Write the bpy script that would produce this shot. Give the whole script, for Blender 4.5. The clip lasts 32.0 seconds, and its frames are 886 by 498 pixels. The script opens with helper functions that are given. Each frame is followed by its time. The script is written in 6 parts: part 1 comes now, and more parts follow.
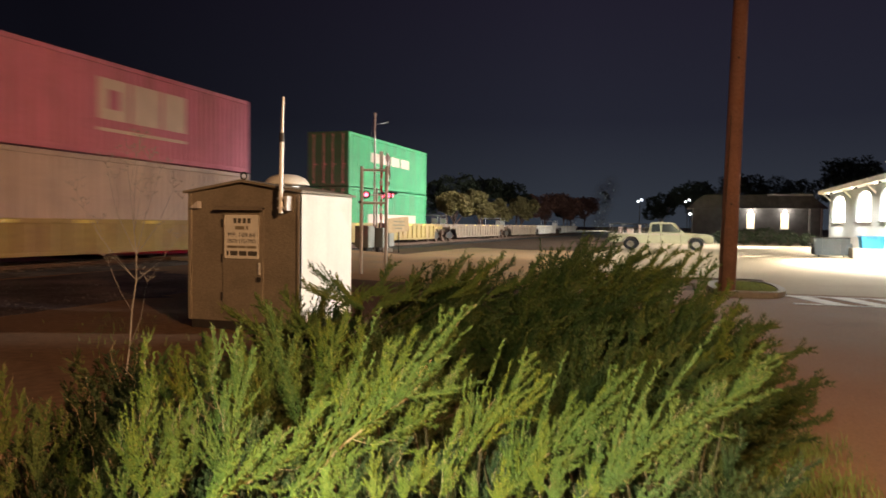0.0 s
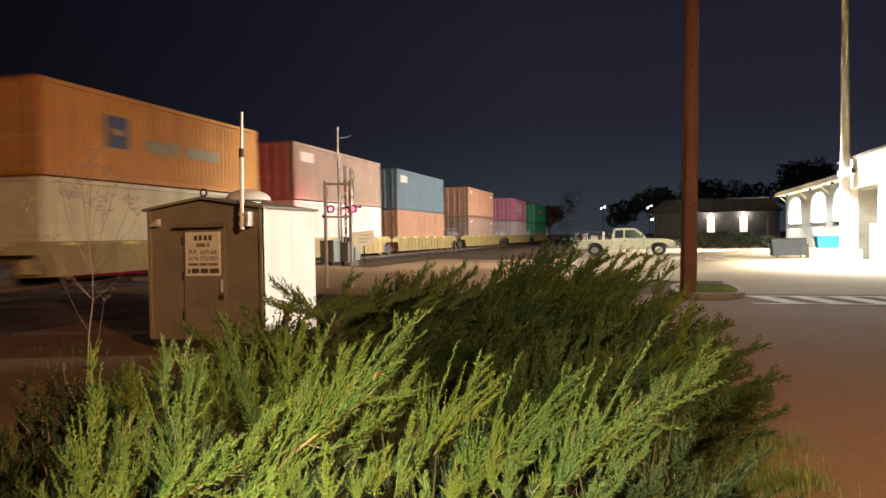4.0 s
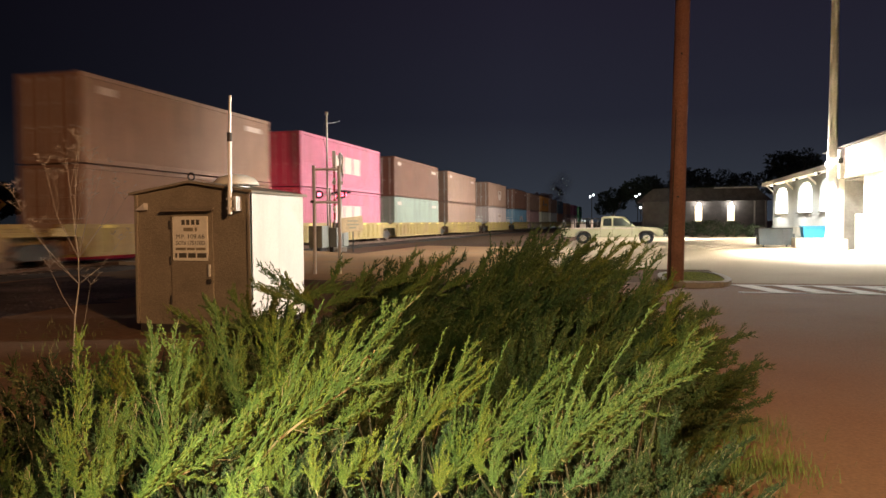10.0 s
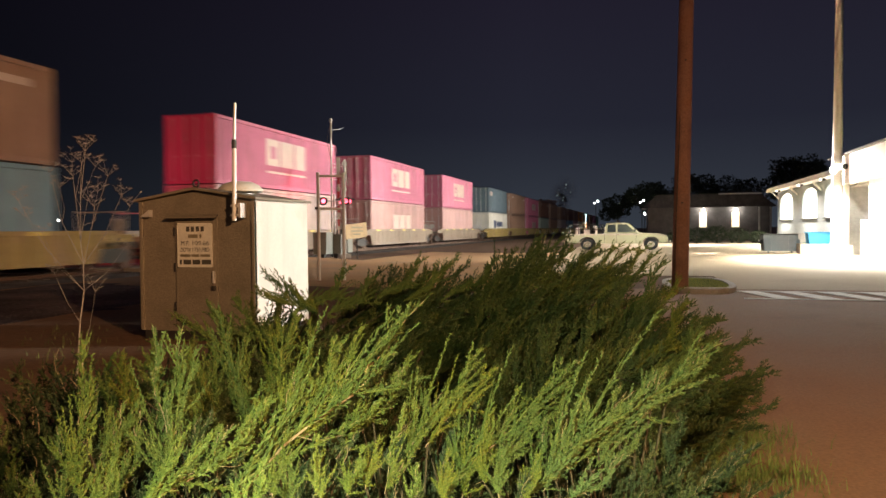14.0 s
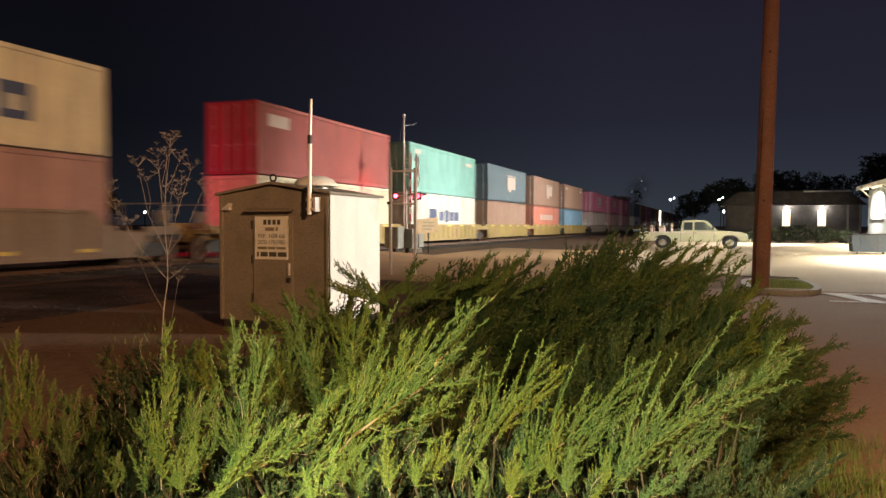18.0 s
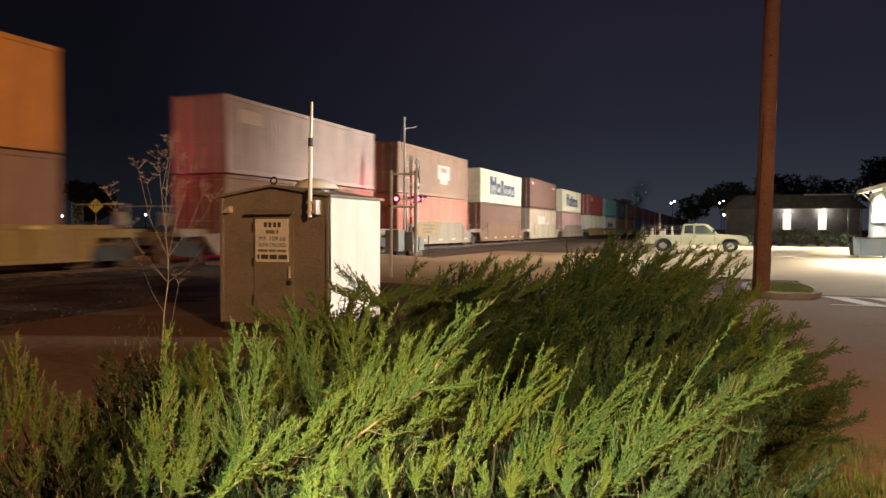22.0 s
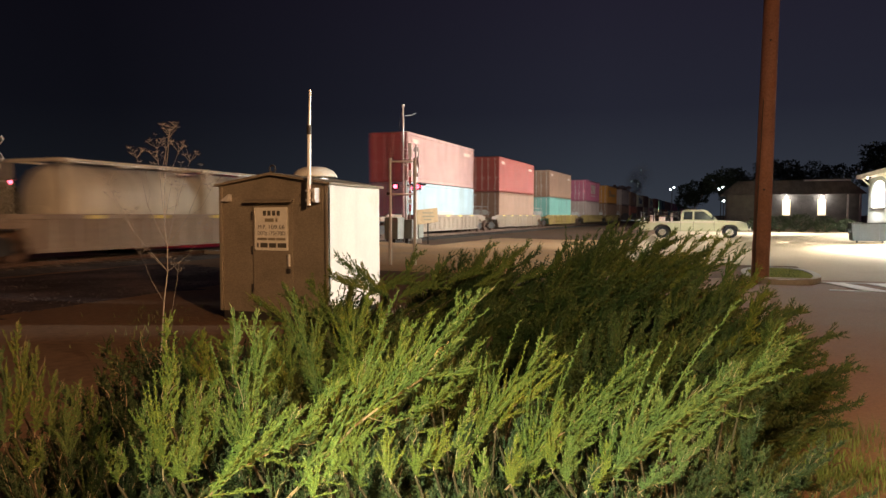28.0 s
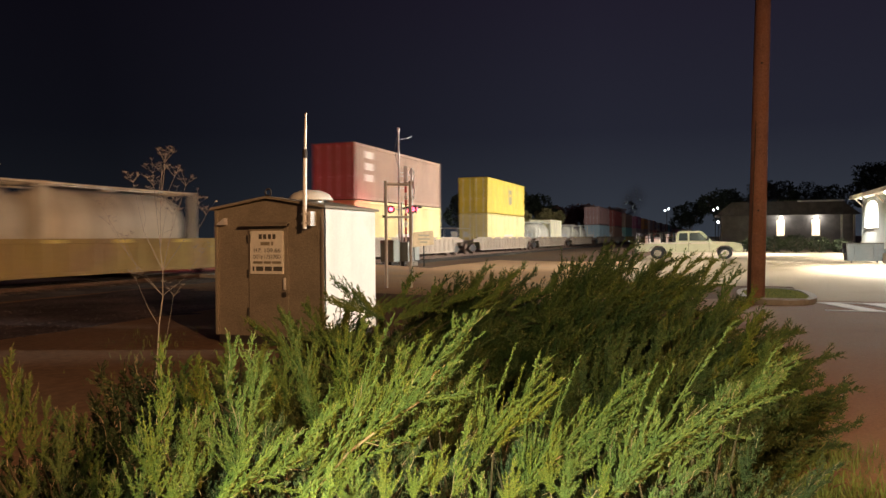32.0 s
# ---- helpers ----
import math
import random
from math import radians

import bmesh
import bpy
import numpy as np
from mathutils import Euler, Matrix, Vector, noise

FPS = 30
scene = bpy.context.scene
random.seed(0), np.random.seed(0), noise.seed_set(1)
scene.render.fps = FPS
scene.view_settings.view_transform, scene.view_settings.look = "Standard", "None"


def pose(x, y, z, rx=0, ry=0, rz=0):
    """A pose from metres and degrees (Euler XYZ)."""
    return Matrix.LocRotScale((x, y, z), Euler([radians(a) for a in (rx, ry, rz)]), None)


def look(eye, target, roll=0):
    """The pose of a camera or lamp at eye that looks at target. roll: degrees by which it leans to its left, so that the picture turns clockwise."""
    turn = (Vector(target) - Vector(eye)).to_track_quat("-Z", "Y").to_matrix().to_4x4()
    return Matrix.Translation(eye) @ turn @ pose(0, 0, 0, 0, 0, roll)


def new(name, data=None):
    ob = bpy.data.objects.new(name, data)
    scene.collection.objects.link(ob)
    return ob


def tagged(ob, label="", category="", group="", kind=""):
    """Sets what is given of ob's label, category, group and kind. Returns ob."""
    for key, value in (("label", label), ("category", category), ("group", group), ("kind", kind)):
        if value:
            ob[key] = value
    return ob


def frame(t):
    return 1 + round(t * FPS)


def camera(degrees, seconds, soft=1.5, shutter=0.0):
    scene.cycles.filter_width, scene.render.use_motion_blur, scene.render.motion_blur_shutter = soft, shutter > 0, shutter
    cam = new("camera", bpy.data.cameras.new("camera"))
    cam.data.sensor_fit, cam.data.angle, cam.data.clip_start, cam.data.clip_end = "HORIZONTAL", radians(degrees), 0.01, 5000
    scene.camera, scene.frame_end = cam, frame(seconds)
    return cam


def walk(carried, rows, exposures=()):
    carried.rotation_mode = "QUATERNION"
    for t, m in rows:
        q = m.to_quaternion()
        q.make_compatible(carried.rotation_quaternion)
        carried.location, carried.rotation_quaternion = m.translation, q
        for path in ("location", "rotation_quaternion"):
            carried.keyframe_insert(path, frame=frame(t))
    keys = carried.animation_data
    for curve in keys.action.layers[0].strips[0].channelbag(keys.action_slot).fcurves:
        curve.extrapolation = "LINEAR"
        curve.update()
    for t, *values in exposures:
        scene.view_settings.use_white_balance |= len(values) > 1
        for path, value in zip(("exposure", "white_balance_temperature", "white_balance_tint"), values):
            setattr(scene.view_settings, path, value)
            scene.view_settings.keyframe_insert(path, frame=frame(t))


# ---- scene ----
cam = camera(63.0, 32.0, soft=1.5, shutter=0.8)
EYE = 1.5
# t, yaw, pitch, roll: hand-held, turning on the spot
TURNS = [
    (0.0, 18.31, -1.95, -0.73),
    (0.5, 17.09, -2.42, 0.19),
    (1.0, 17.09, -2.19, 0.34),
    (1.5, 16.98, -1.90, 0.36),
    (2.0, 16.94, -1.61, 0.30),
    (2.5, 16.82, -1.54, 0.29),
    (3.0, 16.78, -1.48, 0.46),
    (3.5, 16.39, -1.28, 0.73),
    (5.5, 13.73, -0.35, 1.14),
    (6.0, 14.62, -0.40, 1.29),
    (6.5, 14.72, -0.69, 1.28),
    (7.0, 14.70, -1.00, 0.65),
    (7.5, 14.75, -1.25, 0.23),
    (8.0, 14.74, -1.50, 0.36),
    (8.5, 14.86, -1.80, 0.30),
    (9.0, 14.86, -1.76, 0.13),
    (9.5, 14.74, -1.89, 0.26),
    (10.0, 14.77, -2.07, 0.44),
    (10.5, 14.55, -2.50, 0.26),
    (11.0, 14.66, -2.67, 0.80),
    (11.5, 14.51, -2.42, 0.91),
    (12.0, 14.41, -2.49, 0.68),
    (12.5, 14.77, -1.70, 0.60),
    (13.0, 14.71, -1.68, 0.22),
    (13.5, 14.85, -1.71, 0.49),
    (14.0, 15.09, -1.56, 0.51),
    (14.5, 16.34, -1.54, 0.52),
    (15.0, 17.48, -1.47, 0.13),
    (15.5, 18.89, -1.74, 0.18),
    (17.5, 20.70, -1.76, 0.18),
    (18.0, 20.70, -1.90, -0.13),
    (18.5, 20.73, -1.81, -0.15),
    (19.0, 20.70, -1.83, -0.14),
    (19.5, 20.75, -1.69, -0.10),
    (20.0, 20.77, -1.38, -0.12),
    (20.5, 20.76, -1.28, -0.02),
    (21.0, 20.81, -1.51, -0.21),
    (21.5, 20.85, -1.46, -0.25),
    (22.0, 20.74, -1.67, -0.22),
    (22.5, 20.75, -1.47, 0.11),
    (23.0, 20.76, -1.47, 0.08),
    (23.5, 20.74, -1.58, 0.16),
    (24.0, 20.80, -1.52, 0.13),
    (24.5, 20.77, -1.33, 0.21),
    (25.0, 20.74, -1.24, 0.20),
    (25.5, 20.72, -1.47, 0.13),
    (27.5, 20.66, -2.51, 0.35),
    (28.0, 20.68, -2.66, 0.07),
    (28.5, 20.72, -2.69, -0.18),
    (29.0, 20.68, -2.19, -0.09),
    (29.5, 20.52, -1.42, 0.10),
    (30.0, 20.35, -1.52, 0.19),
    (30.5, 20.31, -1.19, 0.38),
    (31.0, 20.29, -0.63, 0.51),
    (31.5, 20.28, -0.71, 0.39),
    (32.0, 20.35, -0.88, 0.39),
]
SWAY = {0.0: (-0.05, 0.015, 0.02), 0.5: (-0.01, 0.0, 0.0)}


def eye_at(t):
    dx, dy, dz = SWAY.get(t, (0.0, 0.0, 0.0))
    return dx, dy, EYE + dz


walk(cam, [(t, pose(*eye_at(t), 90 + pitch, roll, yaw)) for t, yaw, pitch, roll in TURNS])

# ---------------------------------------------------------------- world and light
world = bpy.data.worlds.new("night_sky")
scene.world = world
world.use_nodes = True
wn, wl = world.node_tree.nodes, world.node_tree.links
wn.clear()
w_out, w_bg = wn.new("ShaderNodeOutputWorld"), wn.new("ShaderNodeBackground")
w_tc, w_sep, w_ramp = wn.new("ShaderNodeTexCoord"), wn.new("ShaderNodeSeparateXYZ"), wn.new("ShaderNodeValToRGB")
wl.new(w_tc.outputs["Generated"], w_sep.inputs[0])
wl.new(w_sep.outputs["Z"], w_ramp.inputs[0])
w_ramp.color_ramp.elements[0].position, w_ramp.color_ramp.elements[0].color = 0.0, (0.024, 0.029, 0.038, 1)
w_ramp.color_ramp.elements[1].position, w_ramp.color_ramp.elements[1].color = 0.42, (0.0085, 0.0056, 0.0130, 1)
e = w_ramp.color_ramp.elements.new(0.14)
e.color = (0.0120, 0.0128, 0.0210, 1)
# town glow, stronger towards the lit side
w_side, w_mul = wn.new("ShaderNodeMapRange"), wn.new("ShaderNodeMix")
w_side.inputs["From Min"].default_value, w_side.inputs["From Max"].default_value = -0.70, -0.15
w_side.inputs["To Min"].default_value, w_side.inputs["To Max"].default_value = 0.36, 1.4
w_mul.data_type, w_mul.blend_type = "RGBA", "MULTIPLY"
w_mul.inputs[0].default_value = 1.0
wl.new(w_sep.outputs["X"], w_side.inputs[0])
wl.new(w_ramp.outputs[0], w_mul.inputs[6])
wl.new(w_side.outputs[0], w_mul.inputs[7])
wl.new(w_mul.outputs[2], w_bg.inputs["Color"])
w_bg.inputs["Strength"].default_value = 1.0
wl.new(w_bg.outputs[0], w_out.inputs["Surface"])


def lamp(name, kind, at, target, power, colour, size=0.3, spot=None, blend=0.5, size_y=None):
    data = bpy.data.lights.new(name, kind)
    data.energy, data.color = power, colour
    if kind == "AREA":
        data.size = size
        if size_y:
            data.shape, data.size_y = "RECTANGLE", size_y
    else:
        data.shadow_soft_size = size
    if spot:
        data.spot_size, data.spot_blend = radians(spot), blend
    ob = new(name, data)
    ob.matrix_world = look(at, target)
    return ob


# lamps of the depot: one strong wall flood, downlights under the eaves, and one flood on the porch aimed down the drive
COOL = (1.0, 0.96, 0.89)
lamp("porch_floodlight", "SPOT", (9.35, 40.6, 4.3), (-17.0, 37.5, 3.0), 31000, COOL, 0.08, 54, 0.7)
lamp("wing_floodlight", "SPOT", (10.55, 64.0, 4.25), (-16.0, 62.0, 2.6), 46000, COOL, 0.08, 108, 0.8)
lamp("porch_floodlight", "SPOT", (9.35, 38.5, 4.3), (-9.0, 54.0, 1.0), 19000, COOL, 0.12, 70, 0.9)
lamp("pole_lamp_light", "SPOT", (8.6, 38.8, 16.0), (-6.5, 30.5, 0.0), 17000, COOL, 0.25, 52, 0.9)
lamp("pole_lamp_light", "SPOT", (8.8, 37.2, 16.0), (4.6, 24.0, 0.0), 14000, COOL, 0.25, 52, 0.8)
# unseen spot added at the annex corner to brighten the far containers
lamp("far_train_fill", "SPOT", (0.1, 80.4, 3.3), (-17.0, 102.0, 3.2), 12000, COOL, 0.1, 104, 0.9)
for fy in (33.5, 37.5):
    lamp("eave_downlight", "SPOT", (8.3, fy, 3.7), (8.9, fy - 0.3, 0.0), 17000, COOL, 0.25, 150, 1.0)
# point light without a fixture, added to whiten the porch fascia
lamp("porch_fill_light", "POINT", (8.8, 39.4, 4.5), (9, 39, 0), 1600, COOL, 0.15)
for fy in (49.3, 55.6, 64.0):
    lamp("eave_downlight", "SPOT", (10.7, fy, 4.35), (10.9, fy, 0.0), 6500, COOL, 0.15, 156, 1.0)
# unseen spot added beyond the drive to whiten the cabinet's side and aerial
lamp("cabinet_fill_spot", "SPOT", (13.0, 16.0, 4.6), (-5.1, 9.5, 1.75), 18000, COOL, 0.12, 13, 0.7)
for ax in (6.73, 9.98):
    lamp("annex_wall_light", "POINT", (ax, 81.5, 3.3), (ax, 80, 0), 90, COOL, 0.12)
# unseen: lamp added beside the camera, and an orange street lamp over the drive
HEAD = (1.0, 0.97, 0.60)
lamp("unseen_shrub_lamp", "SPOT", (-0.22, 0.0, 1.72), (-0.02, 2.15, 0.75), 600, HEAD, 0.03, 92, 1.0)
WARM = (1.0, 0.54, 0.26)
lamp("street_lamp_light", "SPOT", (9.0, -4.0, 6.2), (-9.5, 8.5, 0.8), 9200, WARM, 0.2, 98, 0.9)
# second warm spot at that point, added to brighten the near containers
lamp("street_lamp_light", "SPOT", (9.0, -4.0, 6.2), (-18.0, 8.5, 3.6), 6500, WARM, 0.2, 46, 0.9)
# point lamp added far down the line so that the smoke shows
lamp("smoke_fill_lamp", "POINT", (-21.0, 243.0, 5.0), (-24, 256, 0), 36000, (0.85, 1.0, 0.92), 0.3)
# crossing flashers
RED = (1.0, 0.005, 0.12)
lamp("flasher_light", "SPOT", (-15.6, 33.5, 3.1), (-17.2, 33.2, 3.15), 130, (1.0, 0.14, 0.22), 0.08, 150, 0.9)
lamp("flasher_light", "SPOT", (-25.4, 19.6, 3.0), (-18.3, 28.0, 5.0), 1800, RED, 0.1, 84, 0.8)


# ---------------------------------------------------------------- materials
def material(name, colour, rough=0.7, metal=0.0, vary=0.18, coarse=1.2, fine=14.0, bump=0.15, spec=0.5,
             second=None, second_at=0.6, streaks=0.0, emit=None, strength=0.0, random_vary=0.0, soft_edge=0.12):
    m = bpy.data.materials.new(name)
    m.use_nodes = True
    n, l = m.node_tree.nodes, m.node_tree.links
    b = n["Principled BSDF"]
    b.inputs["Roughness"].default_value, b.inputs["Metallic"].default_value = rough, metal
    b.inputs["Specular IOR Level"].default_value = spec
    tc = n.new("ShaderNodeTexCoord")

    def noise_tex(scale, detail, stretch=None):
        t = n.new("ShaderNodeTexNoise")
        t.inputs["Scale"].default_value, t.inputs["Detail"].default_value = scale, detail
        if stretch:
            mp = n.new("ShaderNodeMapping")
            mp.inputs["Scale"].default_value = stretch
            l.new(tc.outputs["Object"], mp.inputs["Vector"])
            l.new(mp.outputs[0], t.inputs["Vector"])
        else:
            l.new(tc.outputs["Object"], t.inputs["Vector"])
        return t

    def mixed(kind, factor, a, c):
        x = n.new("ShaderNodeMix")
        x.data_type, x.blend_type = "RGBA", kind
        if isinstance(factor, float):
            x.inputs[0].default_value = factor
        else:
            l.new(factor, x.inputs[0])
        for socket, value in ((x.inputs[6], a), (x.inputs[7], c)):
            if isinstance(value, tuple):
                socket.default_value = (*value, 1) if len(value) == 3 else value
            else:
                l.new(value, socket)
        return x.outputs[2]

    big, small = noise_tex(coarse, 4), noise_tex(fine, 6)
    base = colour
    if second:
        r = n.new("ShaderNodeValToRGB")
        r.color_ramp.elements[0].position = max(0.0, second_at - soft_edge)
        r.color_ramp.elements[1].position = min(1.0, second_at + soft_edge)
        l.new(big.outputs["Fac"], r.inputs[0])
        base = mixed("MIX", r.outputs[0], colour, second)
    r2 = n.new("ShaderNodeMapRange")
    r2.inputs["From Min"].default_value, r2.inputs["From Max"].default_value = 0.25, 0.75
    r2.inputs["To Min"].default_value, r2.inputs["To Max"].default_value = 1 - vary, 1 + vary
    l.new(small.outputs["Fac"], r2.inputs[0])
    base = mixed("MULTIPLY", 1.0, base, r2.outputs[0])
    r3 = n.new("ShaderNodeMapRange")
    r3.inputs["From Min"].default_value, r3.inputs["From Max"].default_value = 0.3, 0.7
    r3.inputs["To Min"].default_value, r3.inputs["To Max"].default_value = 1 - vary, 1 + vary
    l.new(big.outputs["Fac"], r3.inputs[0])
    base = mixed("MULTIPLY", 1.0, base, r3.outputs[0])
    if streaks:
        st = noise_tex(1.0, 5, (0.5, 3.2, 0.22))
        r4 = n.new("ShaderNodeMapRange")
        r4.inputs["From Min"].default_value, r4.inputs["From Max"].default_value = 0.45, 0.72
        r4.inputs["To Min"].default_value, r4.inputs["To Max"].default_value = 0.0, streaks
        l.new(st.outputs["Fac"], r4.inputs[0])
        base = mixed("MIX", r4.outputs[0], base, (0.10, 0.065, 0.04))
    if random_vary:
        oi = n.new("ShaderNodeObjectInfo")
        r5 = n.new("ShaderNodeMapRange")
        r5.inputs["To Min"].default_value, r5.inputs["To Max"].default_value = 1 - random_vary, 1 + random_vary
        l.new(oi.outputs["Random"], r5.inputs[0])
        base = mixed("MULTIPLY", 1.0, base, r5.outputs[0])
    if isinstance(base, tuple):
        b.inputs["Base Color"].default_value = (*base, 1)
    else:
        l.new(base, b.inputs["Base Color"])
    if bump:
        bp = n.new("ShaderNodeBump")
        bp.inputs["Strength"].default_value, bp.inputs["Distance"].default_value = bump, 0.02
        l.new(small.outputs["Fac"], bp.inputs["Height"])
        l.new(bp.outputs[0], b.inputs["Normal"])
    if emit:
        b.inputs["Emission Color"].default_value = (*emit, 1)
        b.inputs["Emission Strength"].default_value = strength
    return m


M = {}
M["dirt"] = material("dirt", (0.17, 0.105, 0.065), 0.95, vary=0.22, coarse=0.35, fine=9, bump=0.5, second=(0.12, 0.085, 0.06), second_at=0.55, spec=0.1)
M["asphalt"] = material("asphalt", (0.27, 0.155, 0.085), 0.85, vary=0.2, coarse=0.5, fine=40, bump=0.4, second=(0.21, 0.135, 0.082), second_at=0.52, spec=0.3)
M["lot"] = material("parking_lot", (0.42, 0.33, 0.21), 0.85, vary=0.14, coarse=0.3, fine=30, bump=0.3, second=(0.33, 0.26, 0.165), second_at=0.55, spec=0.3)
M["tandirt"] = material("tan_packed_dirt", (0.50, 0.31, 0.16), 0.95, vary=0.16, coarse=0.5, fine=12, bump=0.4, second=(0.34, 0.23, 0.14), second_at=0.55, spec=0.1)
M["gravel"] = material("ballast_gravel", (0.085, 0.078, 0.072), 0.95, vary=0.45, coarse=0.8, fine=16, bump=1.0, spec=0.15)
M["grass"] = material("dry_grass", (0.24, 0.24, 0.06), 0.9, vary=0.3, coarse=1.5, fine=18, bump=0.6, second=(0.17, 0.17, 0.05), second_at=0.5, spec=0.0)
M["line"] = material("road_paint", (0.80, 0.76, 0.66), 0.8, vary=0.2, coarse=2.0, fine=24, bump=0.1, second=(0.34, 0.30, 0.26), second_at=0.66)
M["concrete"] = material("concrete", (0.42, 0.38, 0.31), 0.9, vary=0.14, coarse=1.5, fine=20, bump=0.3, second=(0.33, 0.29, 0.24), second_at=0.58)
M["rail"] = material("rail_steel", (0.14, 0.09, 0.065), 0.8, 0.2, vary=0.2, spec=0.2)
M["tie"] = material("tie_wood", (0.06, 0.045, 0.035), 0.9, vary=0.3, fine=20, bump=0.6, random_vary=0.2)
M["pole"] = material("creosoted_pole", (0.36, 0.185, 0.13), 0.85, vary=0.24, coarse=2.0, fine=26, bump=0.7, second=(0.26, 0.12, 0.07), second_at=0.6, streaks=0.6, spec=0.2)
# one cabinet metal: shade put into this colour, light into the right side's below
M["cab"] = material("shaded_aluminium", (0.235, 0.20, 0.145), 0.7, 0.2, vary=0.2, coarse=2.2, fine=48, bump=0.45, second=(0.19, 0.165, 0.12), second_at=0.62, streaks=0.12)
M["cabside"] = material("lit_cabinet_side", (0.74, 0.72, 0.64), 0.6, vary=0.06, coarse=1.6, fine=40, bump=0.05, second=(0.62, 0.59, 0.50), second_at=0.66, streaks=0.12)
M["galv"] = material("galvanised_steel", (0.66, 0.64, 0.60), 0.45, 0.35, vary=0.12, coarse=4, fine=30, bump=0.06)
M["mastpaint"] = material("aluminium_paint", (0.55, 0.54, 0.50), 0.5, 0.3, vary=0.12, coarse=3, fine=30, bump=0.05)
M["darksteel"] = material("dark_steel", (0.05, 0.045, 0.04), 0.6, 0.4, vary=0.2)
M["black"] = material("black_rubber", (0.02, 0.02, 0.02), 0.8, vary=0.2)
M["signwhite"] = material("sign_white", (0.66, 0.64, 0.55), 0.6, vary=0.08, coarse=6, fine=40, bump=0.02, second=(0.5, 0.46, 0.38), second_at=0.7)
M["ink"] = material("sign_ink", (0.07, 0.065, 0.05), 0.7, vary=0.15)
M["inkfaded"] = material("faded_sign_ink", (0.22, 0.19, 0.12), 0.7, vary=0.2)
M["signyellow"] = material("sign_yellow", (0.75, 0.45, 0.04), 0.55, vary=0.06)
M["wood"] = material("weathered_plywood", (0.38, 0.27, 0.15), 0.9, vary=0.2, coarse=3, fine=18, bump=0.4)
M["lensred"] = material("red_lens", (0.5, 0.02, 0.03), 0.3, vary=0.05, emit=(1.0, 0.10, 0.16), strength=7.0)
M["lensdark"] = material("dark_lens", (0.10, 0.01, 0.01), 0.25, vary=0.05)
PAINTS = {
    "pink": (0.54, 0.15, 0.235), "tan": (0.33, 0.19, 0.125), "brown": (0.20, 0.09, 0.056), "paletan": (0.55, 0.42, 0.29), "red": (0.36, 0.075, 0.06),
    "orange": (0.64, 0.27, 0.045), "green": (0.03, 0.33, 0.13), "teal": (0.20, 0.46, 0.40), "slate": (0.10, 0.15, 0.18),
    "cream": (0.84, 0.77, 0.54), "white": (0.72, 0.68, 0.58), "grey": (0.52, 0.40, 0.35), "blue": (0.17, 0.31, 0.42), "sage": (0.33, 0.39, 0.32),
    "paleblue": (0.42, 0.56, 0.62), "yellow": (0.66, 0.48, 0.05), "paleyellow": (0.72, 0.60, 0.26), "rose": (0.50, 0.29, 0.26),
    "coral": (0.60, 0.20, 0.13), "navy": (0.05, 0.09, 0.13), "rust": (0.46, 0.21, 0.11), "royal": (0.05, 0.14, 0.42),
}
for key, value in PAINTS.items():
    M[key] = material(key + "_container_paint", value, 0.55, 0.0, vary=0.10, coarse=0.9, fine=9, bump=0.06, streaks=0.35)
M["wellyellow"] = material("well_car_yellow", (0.42, 0.31, 0.09), 0.65, vary=0.2, coarse=0.8, fine=8, bump=0.1, second=(0.30, 0.20, 0.09), second_at=0.55, streaks=0.55)
M["wellgrey"] = material("well_car_grey", (0.34, 0.26, 0.19), 0.65, vary=0.2, coarse=0.8, fine=8, bump=0.1, second=(0.25, 0.20, 0.15), second_at=0.55, streaks=0.55)
M["wellbrown"] = material("well_car_brown", (0.27, 0.14, 0.085), 0.65, vary=0.2, coarse=0.8, fine=8, bump=0.1, second=(0.20, 0.11, 0.07), second_at=0.55, streaks=0.4)
M["wellcream"] = material("well_car_cream", (0.58, 0.49, 0.34), 0.65, vary=0.2, coarse=0.8, fine=8, bump=0.1, second=(0.42, 0.34, 0.22), second_at=0.55, streaks=0.5)
M["wellwhite"] = material("well_car_white", (0.70, 0.66, 0.58), 0.6, vary=0.15, streaks=0.4)
M["reflector"] = material("reflective_stripe", (0.75, 0.58, 0.10), 0.35, vary=0.04, spec=0.6)
M["logowhite"] = material("logo_white", (0.64, 0.50, 0.42), 0.5, vary=0.06, streaks=0.15)
M["logoblue"] = material("logo_blue", (0.06, 0.08, 0.16), 0.5, vary=0.08)
M["logodark"] = material("logo_dark", (0.30, 0.26, 0.15), 0.5, vary=0.08)
M["tank"] = material("tank_white", (0.72, 0.68, 0.56), 0.45, vary=0.08, coarse=0.8, fine=8, bump=0.04, streaks=0.5)


# ---------------------------------------------------------------- small geometry kit
def part(name, bm, mat, parent=None, label="", at=None):
    me = bpy.data.meshes.new(name)
    if isinstance(bm, bpy.types.Mesh):
        me = bm
    else:
        bm.normal_update()
        bm.to_mesh(me)
        bm.free()
        me.materials.append(mat)
    ob = new(name, me)
    if parent is not None:
        ob.parent = parent
    if at is not None:
        ob.matrix_local = at
    if label:
        ob["label"] = label
    return ob


def shared(name, me, parent, mat=None, at=None, label=""):
    """An object on a mesh that others use too, with a paint of its own."""
    ob = new(name, me)
    ob.parent = parent
    if at is not None:
        ob.matrix_local = at
    if mat is not None:
        ob.material_slots[0].link = "OBJECT"
        ob.material_slots[0].material = mat
    if label:
        ob["label"] = label
    return ob


